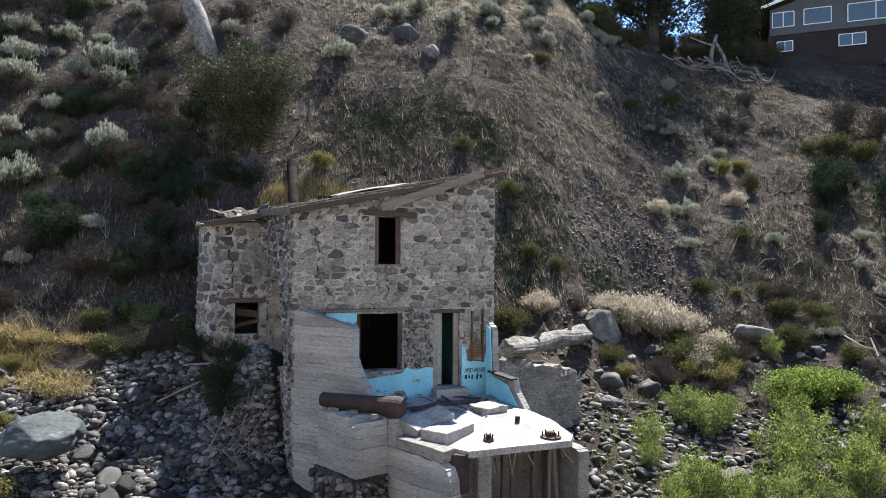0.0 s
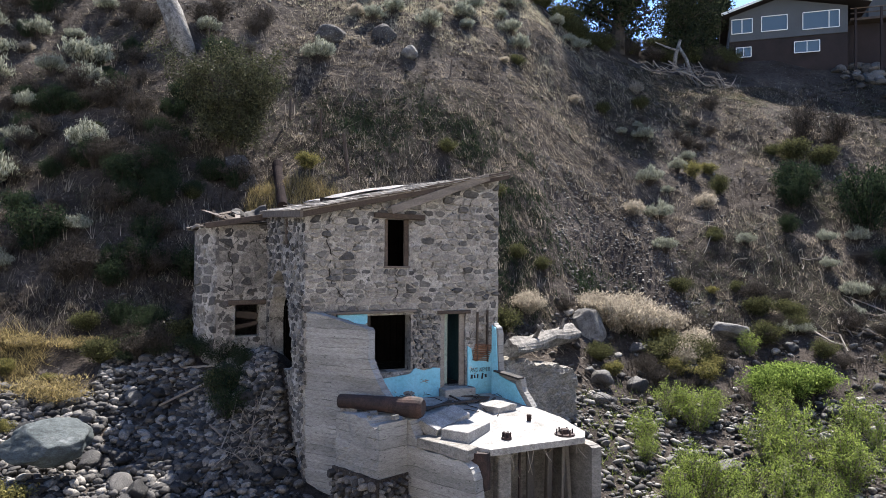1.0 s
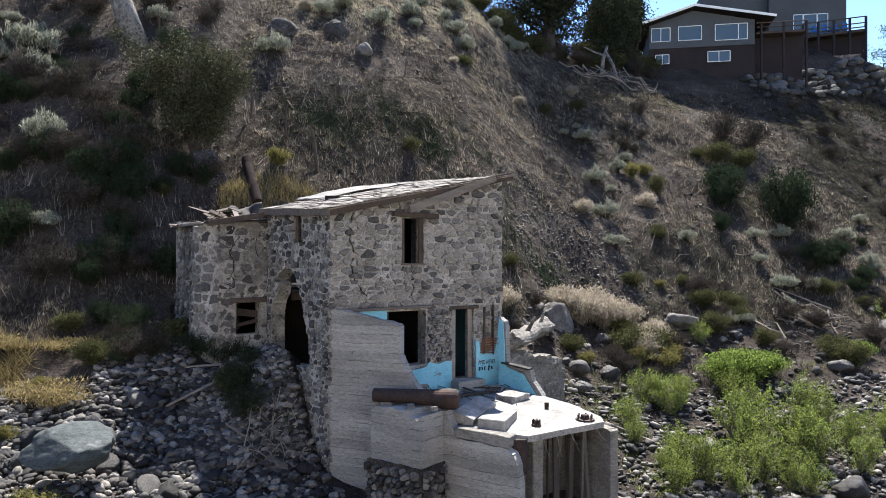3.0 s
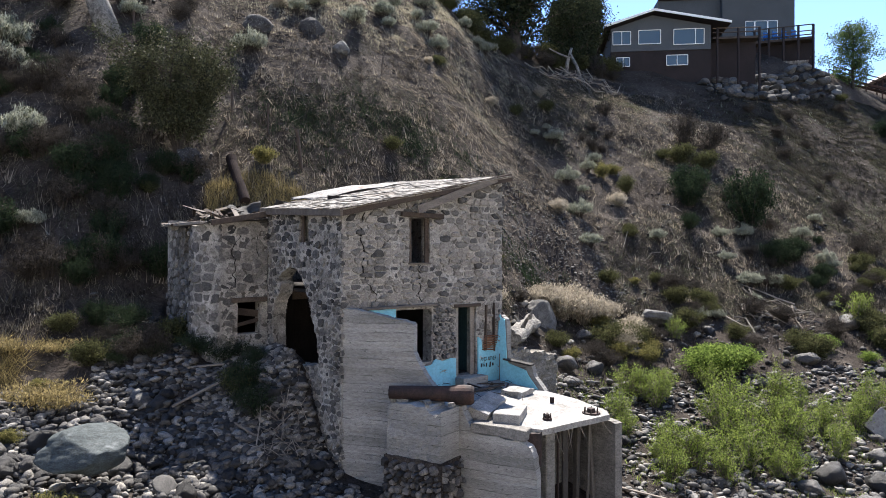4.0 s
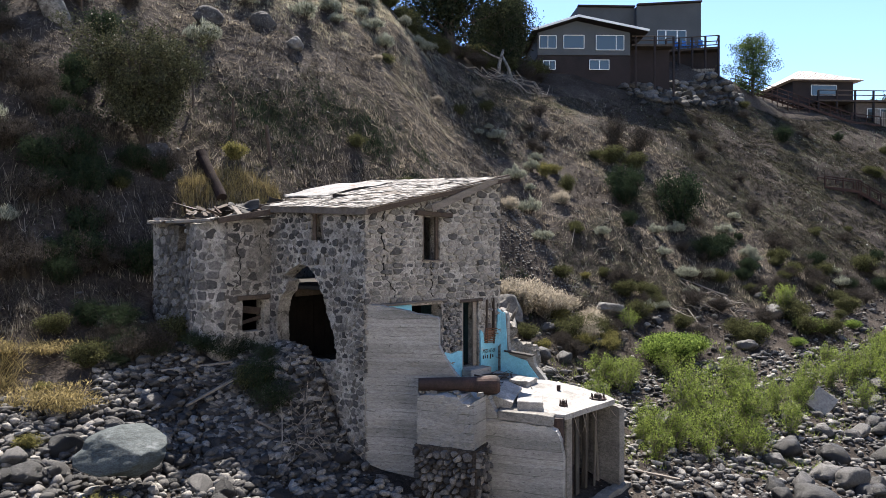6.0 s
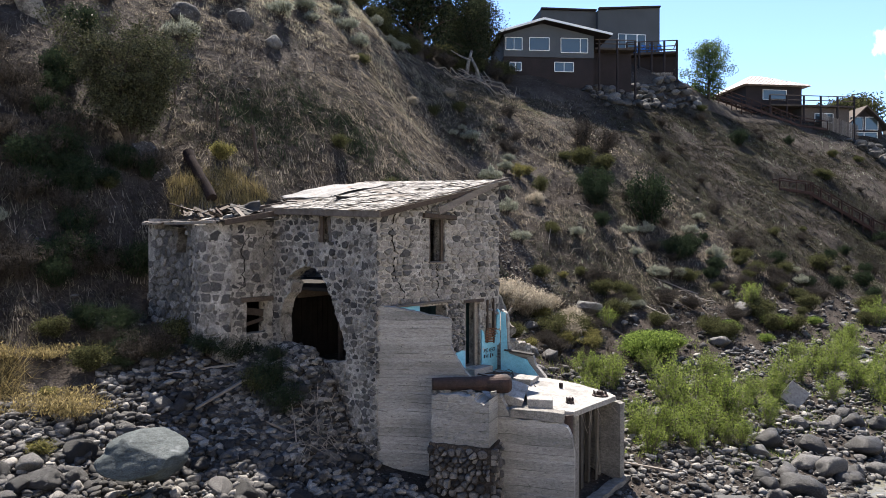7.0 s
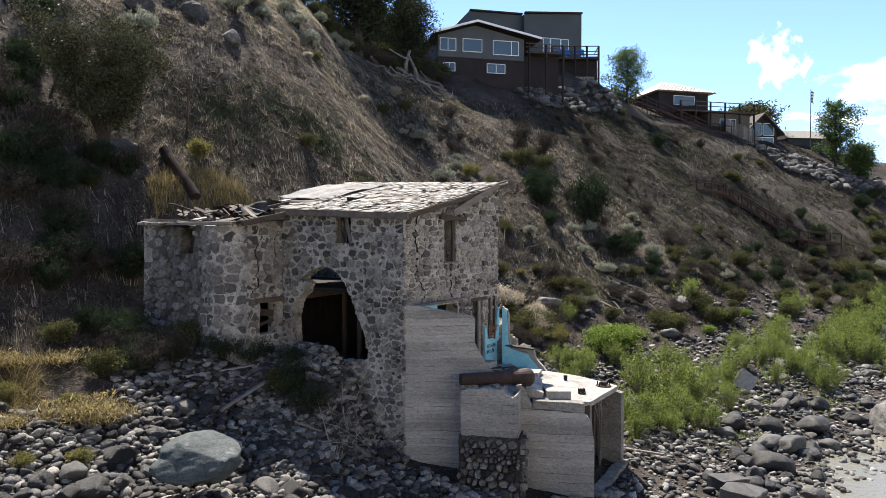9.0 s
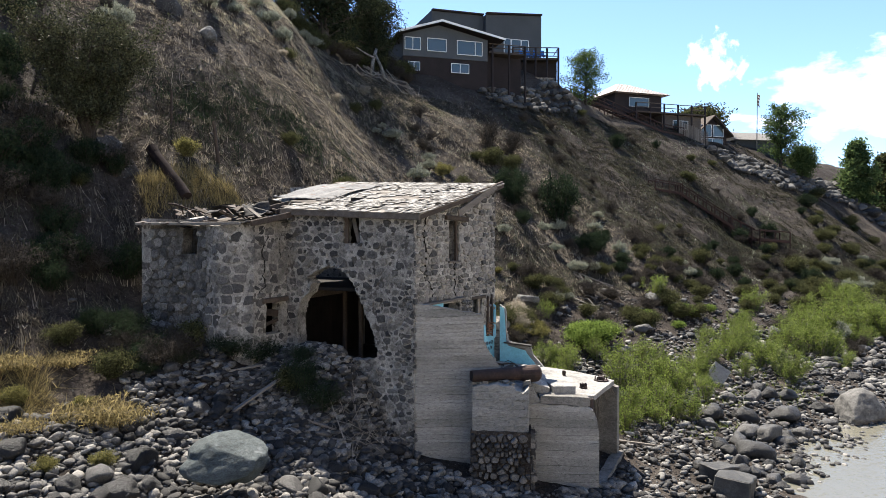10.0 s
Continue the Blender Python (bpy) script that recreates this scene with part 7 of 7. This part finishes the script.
def prism(pts, z0, z1, name, material, parent, label=""):
    bm = bmesh.new()
    lo = [bm.verts.new((x, y, z0)) for x, y in pts]
    hi = [bm.verts.new((x, y, z1(x, y) if callable(z1) else z1)) for x, y in pts]
    bm.faces.new(lo[::-1])
    bm.faces.new(hi)
    for i in range(len(pts)):
        j = (i + 1) % len(pts)
        bm.faces.new((lo[i], lo[j], hi[j], hi[i]))
    bmesh.ops.recalc_face_normals(bm, faces=bm.faces)
    return part(name, bm, material, parent, label)


GA, GB = Vector((27.9, 61.6)), Vector((36.4, 57.9))  # the gabled front's ends
gd = (GB - GA).normalized()
gn = Vector((gd.y, -gd.x))
gback = -gn * 9.0
grey = tagged(empty("grey_house"), "slate-grey two-storey house with white trim and a raised deck", "house")
prism([GA, GB, GB + gback, GA + gback], 22.0, 25.35, "lower_wall", M_BROWN, grey, "dark brown lower storey")
bm = bmesh.new()
ap = GA.lerp(GB, 0.42)
for off in (Vector((0, 0)), gback):
    for p, z in ((GA, 25.35), (GB, 25.35), (GB, 27.6), (ap, 28.75), (GA, 27.55)):
        bm.verts.new((*(p + gn * 0.12 + off), z))
bm.verts.ensure_lookup_table()
bm.faces.new([bm.verts[i] for i in range(5)])
bm.faces.new([bm.verts[i] for i in (9, 8, 7, 6, 5)])
for i in range(5):
    bm.faces.new([bm.verts[j] for j in ((i + 1) % 5, i, i + 5, (i + 1) % 5 + 5)])
bmesh.ops.recalc_face_normals(bm, faces=bm.faces)
part("upper_wall", bm, M_SIDING, grey, "slate-grey siding")
for p, q, zp, zq, nm in ((GA - gd * 0.7, ap, 27.42, 28.85, "roof_left"), (ap, GB + gd * 1.6, 28.85, 27.45, "roof_right")):
    bm = bmesh.new()
    vs = [bm.verts.new((*(c + o), z + h)) for h in (0, 0.14) for c, z, o in ((p, zp, gn * 1.2), (q, zq, gn * 1.2), (q, zq, gback), (p, zp, gback))]
    for f in ((0, 1, 2, 3), (7, 6, 5, 4), (0, 4, 5, 1), (1, 5, 6, 2), (2, 6, 7, 3), (3, 7, 4, 0)):
        bm.faces.new([vs[i] for i in f])
    bmesh.ops.recalc_face_normals(bm, faces=bm.faces)
    part("roof", bm, M_BROWN, grey)
    bm = bmesh.new()
    beam(bm, (*(p + gn * 1.25), zp + 0.07), (*(q + gn * 1.25), zq + 0.07), 0.08, 0.22)
    part("fascia", bm, M_TRIM, grey, "white fascia board")
gw = lambda s: GA.lerp(GB, s) + gn * 0.14
for s0, s1, z0, z1, m in ((0.02, 0.2, 26.0, 27.25, 1), (0.28, 0.5, 26.0, 27.3, 0), (0.63, 0.93, 25.85, 27.3, 2)):
    window(grey, gw(s0), gw(s1), z0, z1, gn, m)
for s0, s1, z0, z1, m in ((0.06, 0.19, 23.9, 24.75, 1), (0.56, 0.77, 23.9, 24.85, 1)):
    window(grey, gw(s0), gw(s1), z0, z1, gn, m)
BA, BB = Vector((37.5, 68.5)), Vector((50.6, 63.4))
bd = (BB - BA).normalized()
bnn = Vector((bd.y, -bd.x))
bk = -bnn * 8
mid = BA.lerp(BB, 0.47)
prism([BA, mid, mid + bk, BA + bk], 23.0, 33.6, "block_wall", M_SIDING2, grey, "dark stucco block")
prism([mid + bnn * 0.8, BB + bnn * 0.8, BB + bk, mid + bk], 23.0, lambda x, y: 33.5 + 0.55 * (x - mid.x) / (BB.x - mid.x), "tall_wall", M_SIDING2, grey, "dark stucco block")
for p, q in ((BA, mid), (mid + bnn * 0.8, BB + bnn * 0.8)):
    bm = bmesh.new()
    beam(bm, (*(p + bnn * 0.1), 33.62), (*(q + bnn * 0.1), 33.66 if p == BA else 34.12), 0.5, 0.2)
    part("roof_edge", bm, M_BROWN, grey)
tw = lambda s: mid.lerp(BB, s) + bnn * 0.84
for s0, s1 in ((0.32, 0.44), (0.45, 0.62), (0.63, 0.76)):
    window(grey, tw(s0), tw(s1), 28.1, 30.8, bnn, 0, "glass_door")
# deck with posts and railing
DA, DB = Vector((45.2, 62.6)), Vector((49.5, 59.2))
DA2, DB2 = Vector((47.6, 65.4)), Vector((51.8, 61.9))
prism([DA, DB, DB2, DA2], 27.85, 28.1, "deck", M_DARKWOOD, grey, "timber deck")
for k in np.linspace(0, 1, 5):
    p = DA.lerp(DB, k)
    bm = bmesh.new()
    beam(bm, (*p, lay(*p) - 0.3), (*p, 29.3), 0.2, 0.2, (0.3, 0.9, 0))
    part("deck_post", bm, M_BROWN, grey)
for z in (29.3, 28.7, 28.3):
    bm = bmesh.new()
    beam(bm, (*DA, z), (*DB, z), 0.08, 0.1)
    part("rail", bm, M_DARKWOOD, grey)
bm = bmesh.new()
beam(bm, (*DB, 29.3), (*DB2, 29.3), 0.08, 0.1)
part("rail", bm, M_DARKWOOD, grey)
prism([GB + gd * 0.2, GB + gd * 4.5, GB + gd * 4.5 + gback * 0.4, GB + gd * 0.2 + gback * 0.4], 26.3, 26.5, "lower_deck", M_DARKWOOD, grey, "timber deck")
for z in (27.3, 26.9):
    bm = bmesh.new()
    beam(bm, (*(GB + gd * 0.2), z), (*(GB + gd * 4.5), z), 0.08, 0.1)
    part("rail", bm, M_DARKWOOD, grey)
for k in (0.6, 2.5, 4.4):
    p = GB + gd * k
    bm = bmesh.new()
    beam(bm, (*p, lay(*p) - 0.3), (*p, 27.3), 0.18, 0.18, (0.3, 0.9, 0))
    part("deck_post", bm, M_BROWN, grey)
prism([DA.lerp(DA2, 0.35), DB.lerp(DB2, 0.35), DB2, DA2], 22.5, 27.84, "under_deck_wall", M_BROWN, grey, "dark brown wall under the deck")
ug = gback * 0.14
prism([GB + gd * 0.2 + ug, GB + gd * 4.4 + ug, GB + gd * 4.4 + gback * 0.5, GB + gd * 0.2 + gback * 0.5], 21.5, 26.28, "under_deck_wall", M_BROWN, grey, "dark brown wall under the deck")
for k in range(4):
    p = DA.lerp(DB, 0.3 + 0.16 * k) + Vector((0.2, 0.9))
    bm = bmesh.new()
    box(bm, -0.3, 0.3, -0.3, 0.3, 0.38, 0.48, Matrix.Translation((*p, 28.1)), 0.02)
    box(bm, -0.3, 0.3, 0.22, 0.3, 0.48, 1.1, Matrix.Translation((*p, 28.1)), 0.02)
    for sx in (-0.26, 0.26):
        for sy in (-0.26, 0.26):
            box(bm, sx - 0.03, sx + 0.03, sy - 0.03, sy + 0.03, 0.0, 0.4, Matrix.Translation((*p, 28.1)))
    tagged(part("deck_chair", bm, M_BLUECHAIR), "blue deck chair standing on the timber deck", "chair", "deck chairs")
# brown house with a pale metal hip roof
brown = tagged(empty("brown_house"), "dark brown house with a pale metal hip roof and railed deck", "house")
HC, HX, HY = Vector((67.5, 63.0)), Vector((0.93, -0.36)), Vector((0.36, 0.93))
rc = lambda a, b: HC + HX * a + HY * b
prism([rc(-3.7, -4), rc(3.7, -4), rc(3.7, 4), rc(-3.7, 4)], 20.5, 25.9, "wall", M_BROWN, brown)
bm = bmesh.new()
ev = [bm.verts.new((*rc(a, b), 25.85)) for a, b in ((-4.5, -5), (4.5, -5), (4.5, 5), (-4.5, 5))]
rg = [bm.verts.new((*rc(a, 0), 28.0)) for a in (-0.8, 0.8)]
for f in ((ev[0], ev[1], rg[1], rg[0]), (ev[1], ev[2], rg[1]), (ev[2], ev[3], rg[0], rg[1]), (ev[3], ev[0], rg[0]), tuple(ev[::-1])):
    bm.faces.new(f)
hip = part("roof", bm, M_METALROOF, brown, "pale standing-seam metal roof")
for k in range(-7, 8):
    a = k * 0.58
    t = max(0.0, 1 - (abs(a) - 0.8) / 3.7) if abs(a) > 0.8 else 1.0
    bm = bmesh.new()
    beam(bm, (*rc(a, -5), 25.88), (*rc(a if abs(a) < 0.8 else a, -5 + 5 * t), 25.88 + 2.15 * t), 0.05, 0.06)
    part("seam", bm, M_METALROOF, hip)
window(brown, rc(-1.5, -4.03), rc(1.6, -4.03), 24.2, 25.4, -HY, 0)
prism([rc(-2, -6.5), rc(9, -6.5), rc(9, -4), rc(-2, -4)], 23.0, 23.2, "deck", M_DARKWOOD, brown)
for k in np.linspace(-2, 9, 6):
    bm = bmesh.new()
    beam(bm, (*rc(k, -6.4), lay(*rc(k, -6.4)) - 0.4), (*rc(k, -6.4), 24.3), 0.2, 0.2, (0.3, 0.9, 0))
    part("deck_post", bm, M_BROWN, brown)
for z in (24.3, 23.75):
    bm = bmesh.new()
    beam(bm, (*rc(-2, -6.4), z), (*rc(9, -6.4), z), 0.08, 0.1)
    part("rail", bm, M_DARKWOOD, brown)
prism([rc(2.5, -5.8), rc(8.8, -5.8), rc(8.8, -4), rc(2.5, -4)], 18.5, 23.0, "lower_wall", M_WOOD, brown, "tan board wall")
window(brown, rc(4.2, -5.83), rc(6.6, -5.83), 21.2, 22.3, -HY, 3)
# gabled shed with glass front
shed = tagged(empty("glass_gabled_shed"), "small gabled shed with a glazed front", "shed")
SA, SB = Vector((74.5, 55.5)), Vector((78.6, 53.4))
sd = (SB - SA).normalized()
sn = Vector((sd.y, -sd.x))
sm_ = SA.lerp(SB, 0.5)
bm = bmesh.new()
for off in (Vector((0, 0)), -sn * 5):
    for p, z in ((SA, 18.6), (SB, 18.6), (SB, 21.0), (sm_, 23.2), (SA, 21.0)):
        bm.verts.new((*(p + off), z))
bm.verts.ensure_lookup_table()
bm.faces.new([bm.verts[i] for i in range(5)])
bm.faces.new([bm.verts[i] for i in (9, 8, 7, 6, 5)])
for i in range(5):
    bm.faces.new([bm.verts[j] for j in ((i + 1) % 5, i, i + 5, (i + 1) % 5 + 5)])
bmesh.ops.recalc_face_normals(bm, faces=bm.faces)
part("wall", bm, M_BROWN, shed)
for p, zp in ((SA - sd * 0.6, 20.5), (SB + sd * 0.6, 20.5)):
    bm = bmesh.new()
    vs = [bm.verts.new((*(c + o), z + h)) for h in (0.05, 0.25) for c, z, o in ((p, zp, sn * 0.8), (sm_, 23.3, sn * 0.8), (sm_, 23.3, -sn * 5.3), (p, zp, -sn * 5.3))]
    for f in ((0, 1, 2, 3), (7, 6, 5, 4), (0, 4, 5, 1), (1, 5, 6, 2), (2, 6, 7, 3), (3, 7, 4, 0)):
        bm.faces.new([vs[i] for i in f])
    bmesh.ops.recalc_face_normals(bm, faces=bm.faces)
    part("roof", bm, M_DARKWOOD, shed)
sg = lambda s: SA.lerp(SB, s) + sn * 0.03
window(shed, sg(0.12), sg(0.47), 20.6, 22.2, sn, 0)
window(shed, sg(0.53), sg(0.88), 20.6, 22.2, sn, 0)
window(shed, sg(0.14), sg(0.86), 19.2, 20.3, sn, 1)
low = tagged(empty("low_house"), "low grey shingled house on the far terrace", "house")
prism([(84.5, 55), (91, 51.5), (94, 56), (87.5, 59.5)], 17.5, 20.9, "wall", M_SIDING2, low)
prism([(83.8, 54.6), (91.2, 50.8), (92.6, 53.6), (85.4, 57.3)], 20.9, lambda x, y: 20.9 + 1.5 * ((x - 83.8) * 0.46 + (y - 54.6) * 0.89 > 1), "roof", M_SHINGLE, low)
# flag pole, cloth hanging
pole = tagged(part("flag_pole", tubes_mesh("flag_pole", [([(86.2, 52.75, lay(86.2, 52.75)), (86.25, 52.75, 27.7)], [0.08, 0.05], 8, 0)]), M_WOOD), "tall thin flag pole on the far terrace", "flag pole")
fv, ff = [], []
for j in range(8):
    for i in range(5):
        fv.append((86.3 + i * 0.16, 52.7 + 0.08 * math.sin(i * 1.6 + j * 0.4), 27.5 - j * 0.24 - i * 0.05))
for j in range(7):
    for i in range(4):
        a = j * 5 + i
        ff.append((a, a + 1, a + 6, a + 5))
flag = part("flag", mesh_of("flag", fv, ff), M_LATH, pole, "limp red and white striped cloth flag")
flag.data.materials.append(M_TRIM)
for k, f in enumerate(flag.data.polygons):
    f.material_index = (k // 4) % 2
smf = flag.modifiers.new("thick", "SOLIDIFY")
smf.thickness = 0.01


# wooden stairs on the slope
def stair(a, b, width, label, n):
    """A straight wooden flight with treads, stringers, posts and handrails."""
    a, b = Vector(a), Vector(b)
    root = tagged(empty("wooden_stairs"), label, "stairs", "wooden stairs on the slope")
    d = Vector((b.x - a.x, b.y - a.y, 0)).normalized()
    s = Vector((-d.y, d.x, 0)) * width / 2
    for o in (s, -s):
        bm = bmesh.new()
        beam(bm, a + o, b + o, 0.08, 0.26)
        part("stringer", bm, M_STAIR, root)
        bm = bmesh.new()
        beam(bm, a + o + Vector((0, 0, 1.0)), b + o + Vector((0, 0, 1.0)), 0.08, 0.1)
        part("handrail", bm, M_STAIR, root)
        for k in range(0, n + 1, 3):
            p = a.lerp(b, k / n) + o
            bm = bmesh.new()
            beam(bm, (p.x, p.y, min(p.z, lay(p.x, p.y)) - 0.3), (p.x, p.y, p.z + 1.0), 0.1, 0.1, (0.3, 0.9, 0))
            part("stair_post", bm, M_STAIR, root)
    for k in range(n):
        p = a.lerp(b, (k + 0.5) / n)
        bm = bmesh.new()
        beam(bm, p - s + Vector((0, 0, 0.1)), p + s + Vector((0, 0, 0.1)), 0.26, 0.04)
        part("tread", bm, M_STAIR, root)


stair((53.6, 61.1, 24.6), (58.0, 59.2, 23.2), 1.2, "weathered brown wooden landing of the terrace stairs", 9)
stair((58.0, 59.2, 23.2), (66.0, 56.0, 20.4), 1.2, "weathered brown wooden stairs descending from the terrace", 21)
stair((66.0, 56.0, 20.4), (69.5, 55.0, 20.1), 1.2, "short brown wooden landing of the stairs", 6)
stair((47.0, 44.6, 11.5), (50.0, 43.3, 11.1), 1.2, "brown wooden landing on the far slope", 6)
stair((50.0, 43.3, 11.1), (53.6, 39.6, 7.7), 1.2, "brown wooden stairs on the far slope", 18)
stair((53.6, 39.6, 7.7), (54.8, 37.6, 6.4), 1.2, "brown wooden stairs above the river", 7)
stair((54.8, 37.6, 6.4), (58.5, 36.2, 6.1), 1.4, "short brown wooden landing above the river", 6)
# fence by the shed
fence = tagged(empty("board_fence"), "grey upright board fence on the terrace edge", "fence")
for k in range(34):
    p = Vector((69.5, 55.2)).lerp(Vector((74.0, 53.6)), k / 33)
    bm = bmesh.new()
    box(bm, p.x - 0.06, p.x + 0.06, p.y - 0.015, p.y + 0.015, lay(p.x, p.y) - 0.3, lay(p.x, p.y) + 1.75 + 0.1 * math.sin(k * 3.1))
    part("board", bm, M_WOOD, fence)
# split firewood stacked under the deck
pile = tagged(empty("firewood_stack"), "stack of split firewood under the raised deck", "firewood")
LOGS = []
for i in range(4):
    bm = bmesh.new()
    bmesh.ops.create_cone(bm, cap_ends=True, segments=7 + i % 2, radius1=0.13, radius2=0.12, depth=0.5, matrix=Matrix.Rotation(radians(90), 4, "X"))
    for v in bm.verts:
        v.co += noise.noise_vector(v.co * 6 + Vector((i * 3, 0, 0))) * 0.03
    me = bpy.data.meshes.new("split_log")
    bm.to_mesh(me)
    bm.free()
    me.materials.append(M_TWIG)
    LOGS.append(me)
wq = random.Random(8)
for j in range(6):
    for i in range(21):
        f = (i + 0.5 * (j % 2)) / 21
        p = Vector((45.5, 62.2)).lerp(Vector((49.3, 59.6)), f)
        ob = new("split_log", wq.choice(LOGS))
        ob.parent = pile
        s = wq.uniform(0.8, 1.15)
        ob.matrix_local = Matrix.LocRotScale((p.x, p.y, 24.55 + 0.02 * f + j * 0.21), Euler((0, wq.uniform(0, 6.28), radians(-40) + wq.uniform(-0.1, 0.1))), (s, 1, s))
# dry-laid boulder walls below the houses
M_BANKROCK = surface("weathered_bank_rock", [(0.3, (0.06, 0.058, 0.054)), (0.55, (0.12, 0.115, 0.107)), (0.75, (0.19, 0.182, 0.168))], 1.3, 6.0, 0.95, 0.9, 0.06, spread=0.6, grain=0.6)
BIG = [rock_mesh("wall_boulder", 500 + i, 3, 0.75, 0.3, 0.8) for i in range(6)]
for me in BIG:
    me.materials.append(M_BANKROCK)


def boulder_bank(p, q, rows, size, seed, label, drop, per):
    rr = random.Random(seed)
    root = tagged(empty("boulder_wall"), label, "stone wall")
    for j in range(rows):
        for i in range(per):
            f = (i + 0.5 * (j % 2) + rr.uniform(0.0, 0.3)) / per
            x, y = p[0] + (q[0] - p[0]) * f + rr.gauss(0, 0.1), p[1] + (q[1] - p[1]) * f - j * drop + rr.gauss(0, 0.1)
            r = size * rr.uniform(0.6, 1.3)
            ob = new("wall_boulder", rr.choice(BIG))
            ob.parent = root
            ob.matrix_local = Matrix.LocRotScale((x, y, lay(x, y) + r * 0.38), Euler((rr.uniform(-0.4, 0.4), rr.uniform(-0.4, 0.4), rr.uniform(0, 6.3))), (r * 1.2, r, r * 0.9))


boulder_bank((35.2, 57.9), (50.4, 59.3), 5, 0.48, 1, "sloping bank of pale boulders below the grey house", 0.72, 16)
boulder_bank((70.0, 52.5), (96.0, 45.0), 7, 0.55, 2, "dry-laid pale boulder wall holding the far terrace", 0.8, 25)
boulder_bank((90.0, 45.5), (128.0, 38.0), 8, 0.75, 3, "long dry-laid boulder wall along the far terrace", 1.1, 26)


# ---- clouds ----
def cloud(name, centre, w, h, seed, cut):
    m, n, l, p = nodes_of(name)
    n.remove(p)
    tc = n.new("ShaderNodeTexCoord").outputs["Object"]
    ns = noise_node(n, l, tc, 1.7, 8.0, 0.55, (1.0, 1.0, 1.0))
    ln = n.new("ShaderNodeVectorMath")
    ln.operation = "LENGTH"
    l.new(tc, ln.inputs[0])
    fade = math_node(n, l, "SUBTRACT", math_node(n, l, "ADD", math_node(n, l, "MULTIPLY", ns, 3.0), cut - 0.95), ln.outputs["Value"])
    mask = ramp_node(n, l, fade, [(0.0, (0, 0, 0)), (0.35, (0.35, 0.35, 0.35)), (0.9, (1, 1, 1))])
    em, tr, mx = n.new("ShaderNodeEmission"), n.new("ShaderNodeBsdfTransparent"), n.new("ShaderNodeMixShader")
    em.inputs["Strength"].default_value = 1.0
    l.new(ramp_node(n, l, ns, [(0.3, (0.75, 0.8, 0.86)), (0.6, (1.0, 1.0, 1.0))]), em.inputs["Color"])
    l.new(mask, mx.inputs[0])
    l.new(tr.outputs[0], mx.inputs[1])
    l.new(em.outputs[0], mx.inputs[2])
    l.new(mx.outputs[0], n["Material Output"].inputs["Surface"])
    bm = bmesh.new()
    bmesh.ops.create_grid(bm, x_segments=8, y_segments=8, size=1.0)
    ob = part("cloud", bm, m)
    d = Vector(centre)
    ob.matrix_world = Matrix.Translation(d) @ (Vector((-6, 1, 6)) - d).to_track_quat("Z", "Y").to_matrix().to_4x4() @ Matrix.Diagonal((w, h, 1, 1))
    ob.visible_shadow = False
    tagged(ob, "white fair-weather cloud in the blue sky", "cloud", "clouds", "structure")


def sky_point(az, el, r=2000):
    az, el = radians(az), radians(el)
    return (r * math.sin(az) * math.cos(el), r * math.cos(az) * math.cos(el), r * math.sin(el))


cloud("cloud_small", sky_point(60.7, 12.9), 85, 105, 1, 0.1)
cloud("cloud_bank", sky_point(71.0, 9.8), 280, 150, 2, 0.2)
cloud("cloud_low", sky_point(65, 8.6), 200, 50, 3, -0.1)
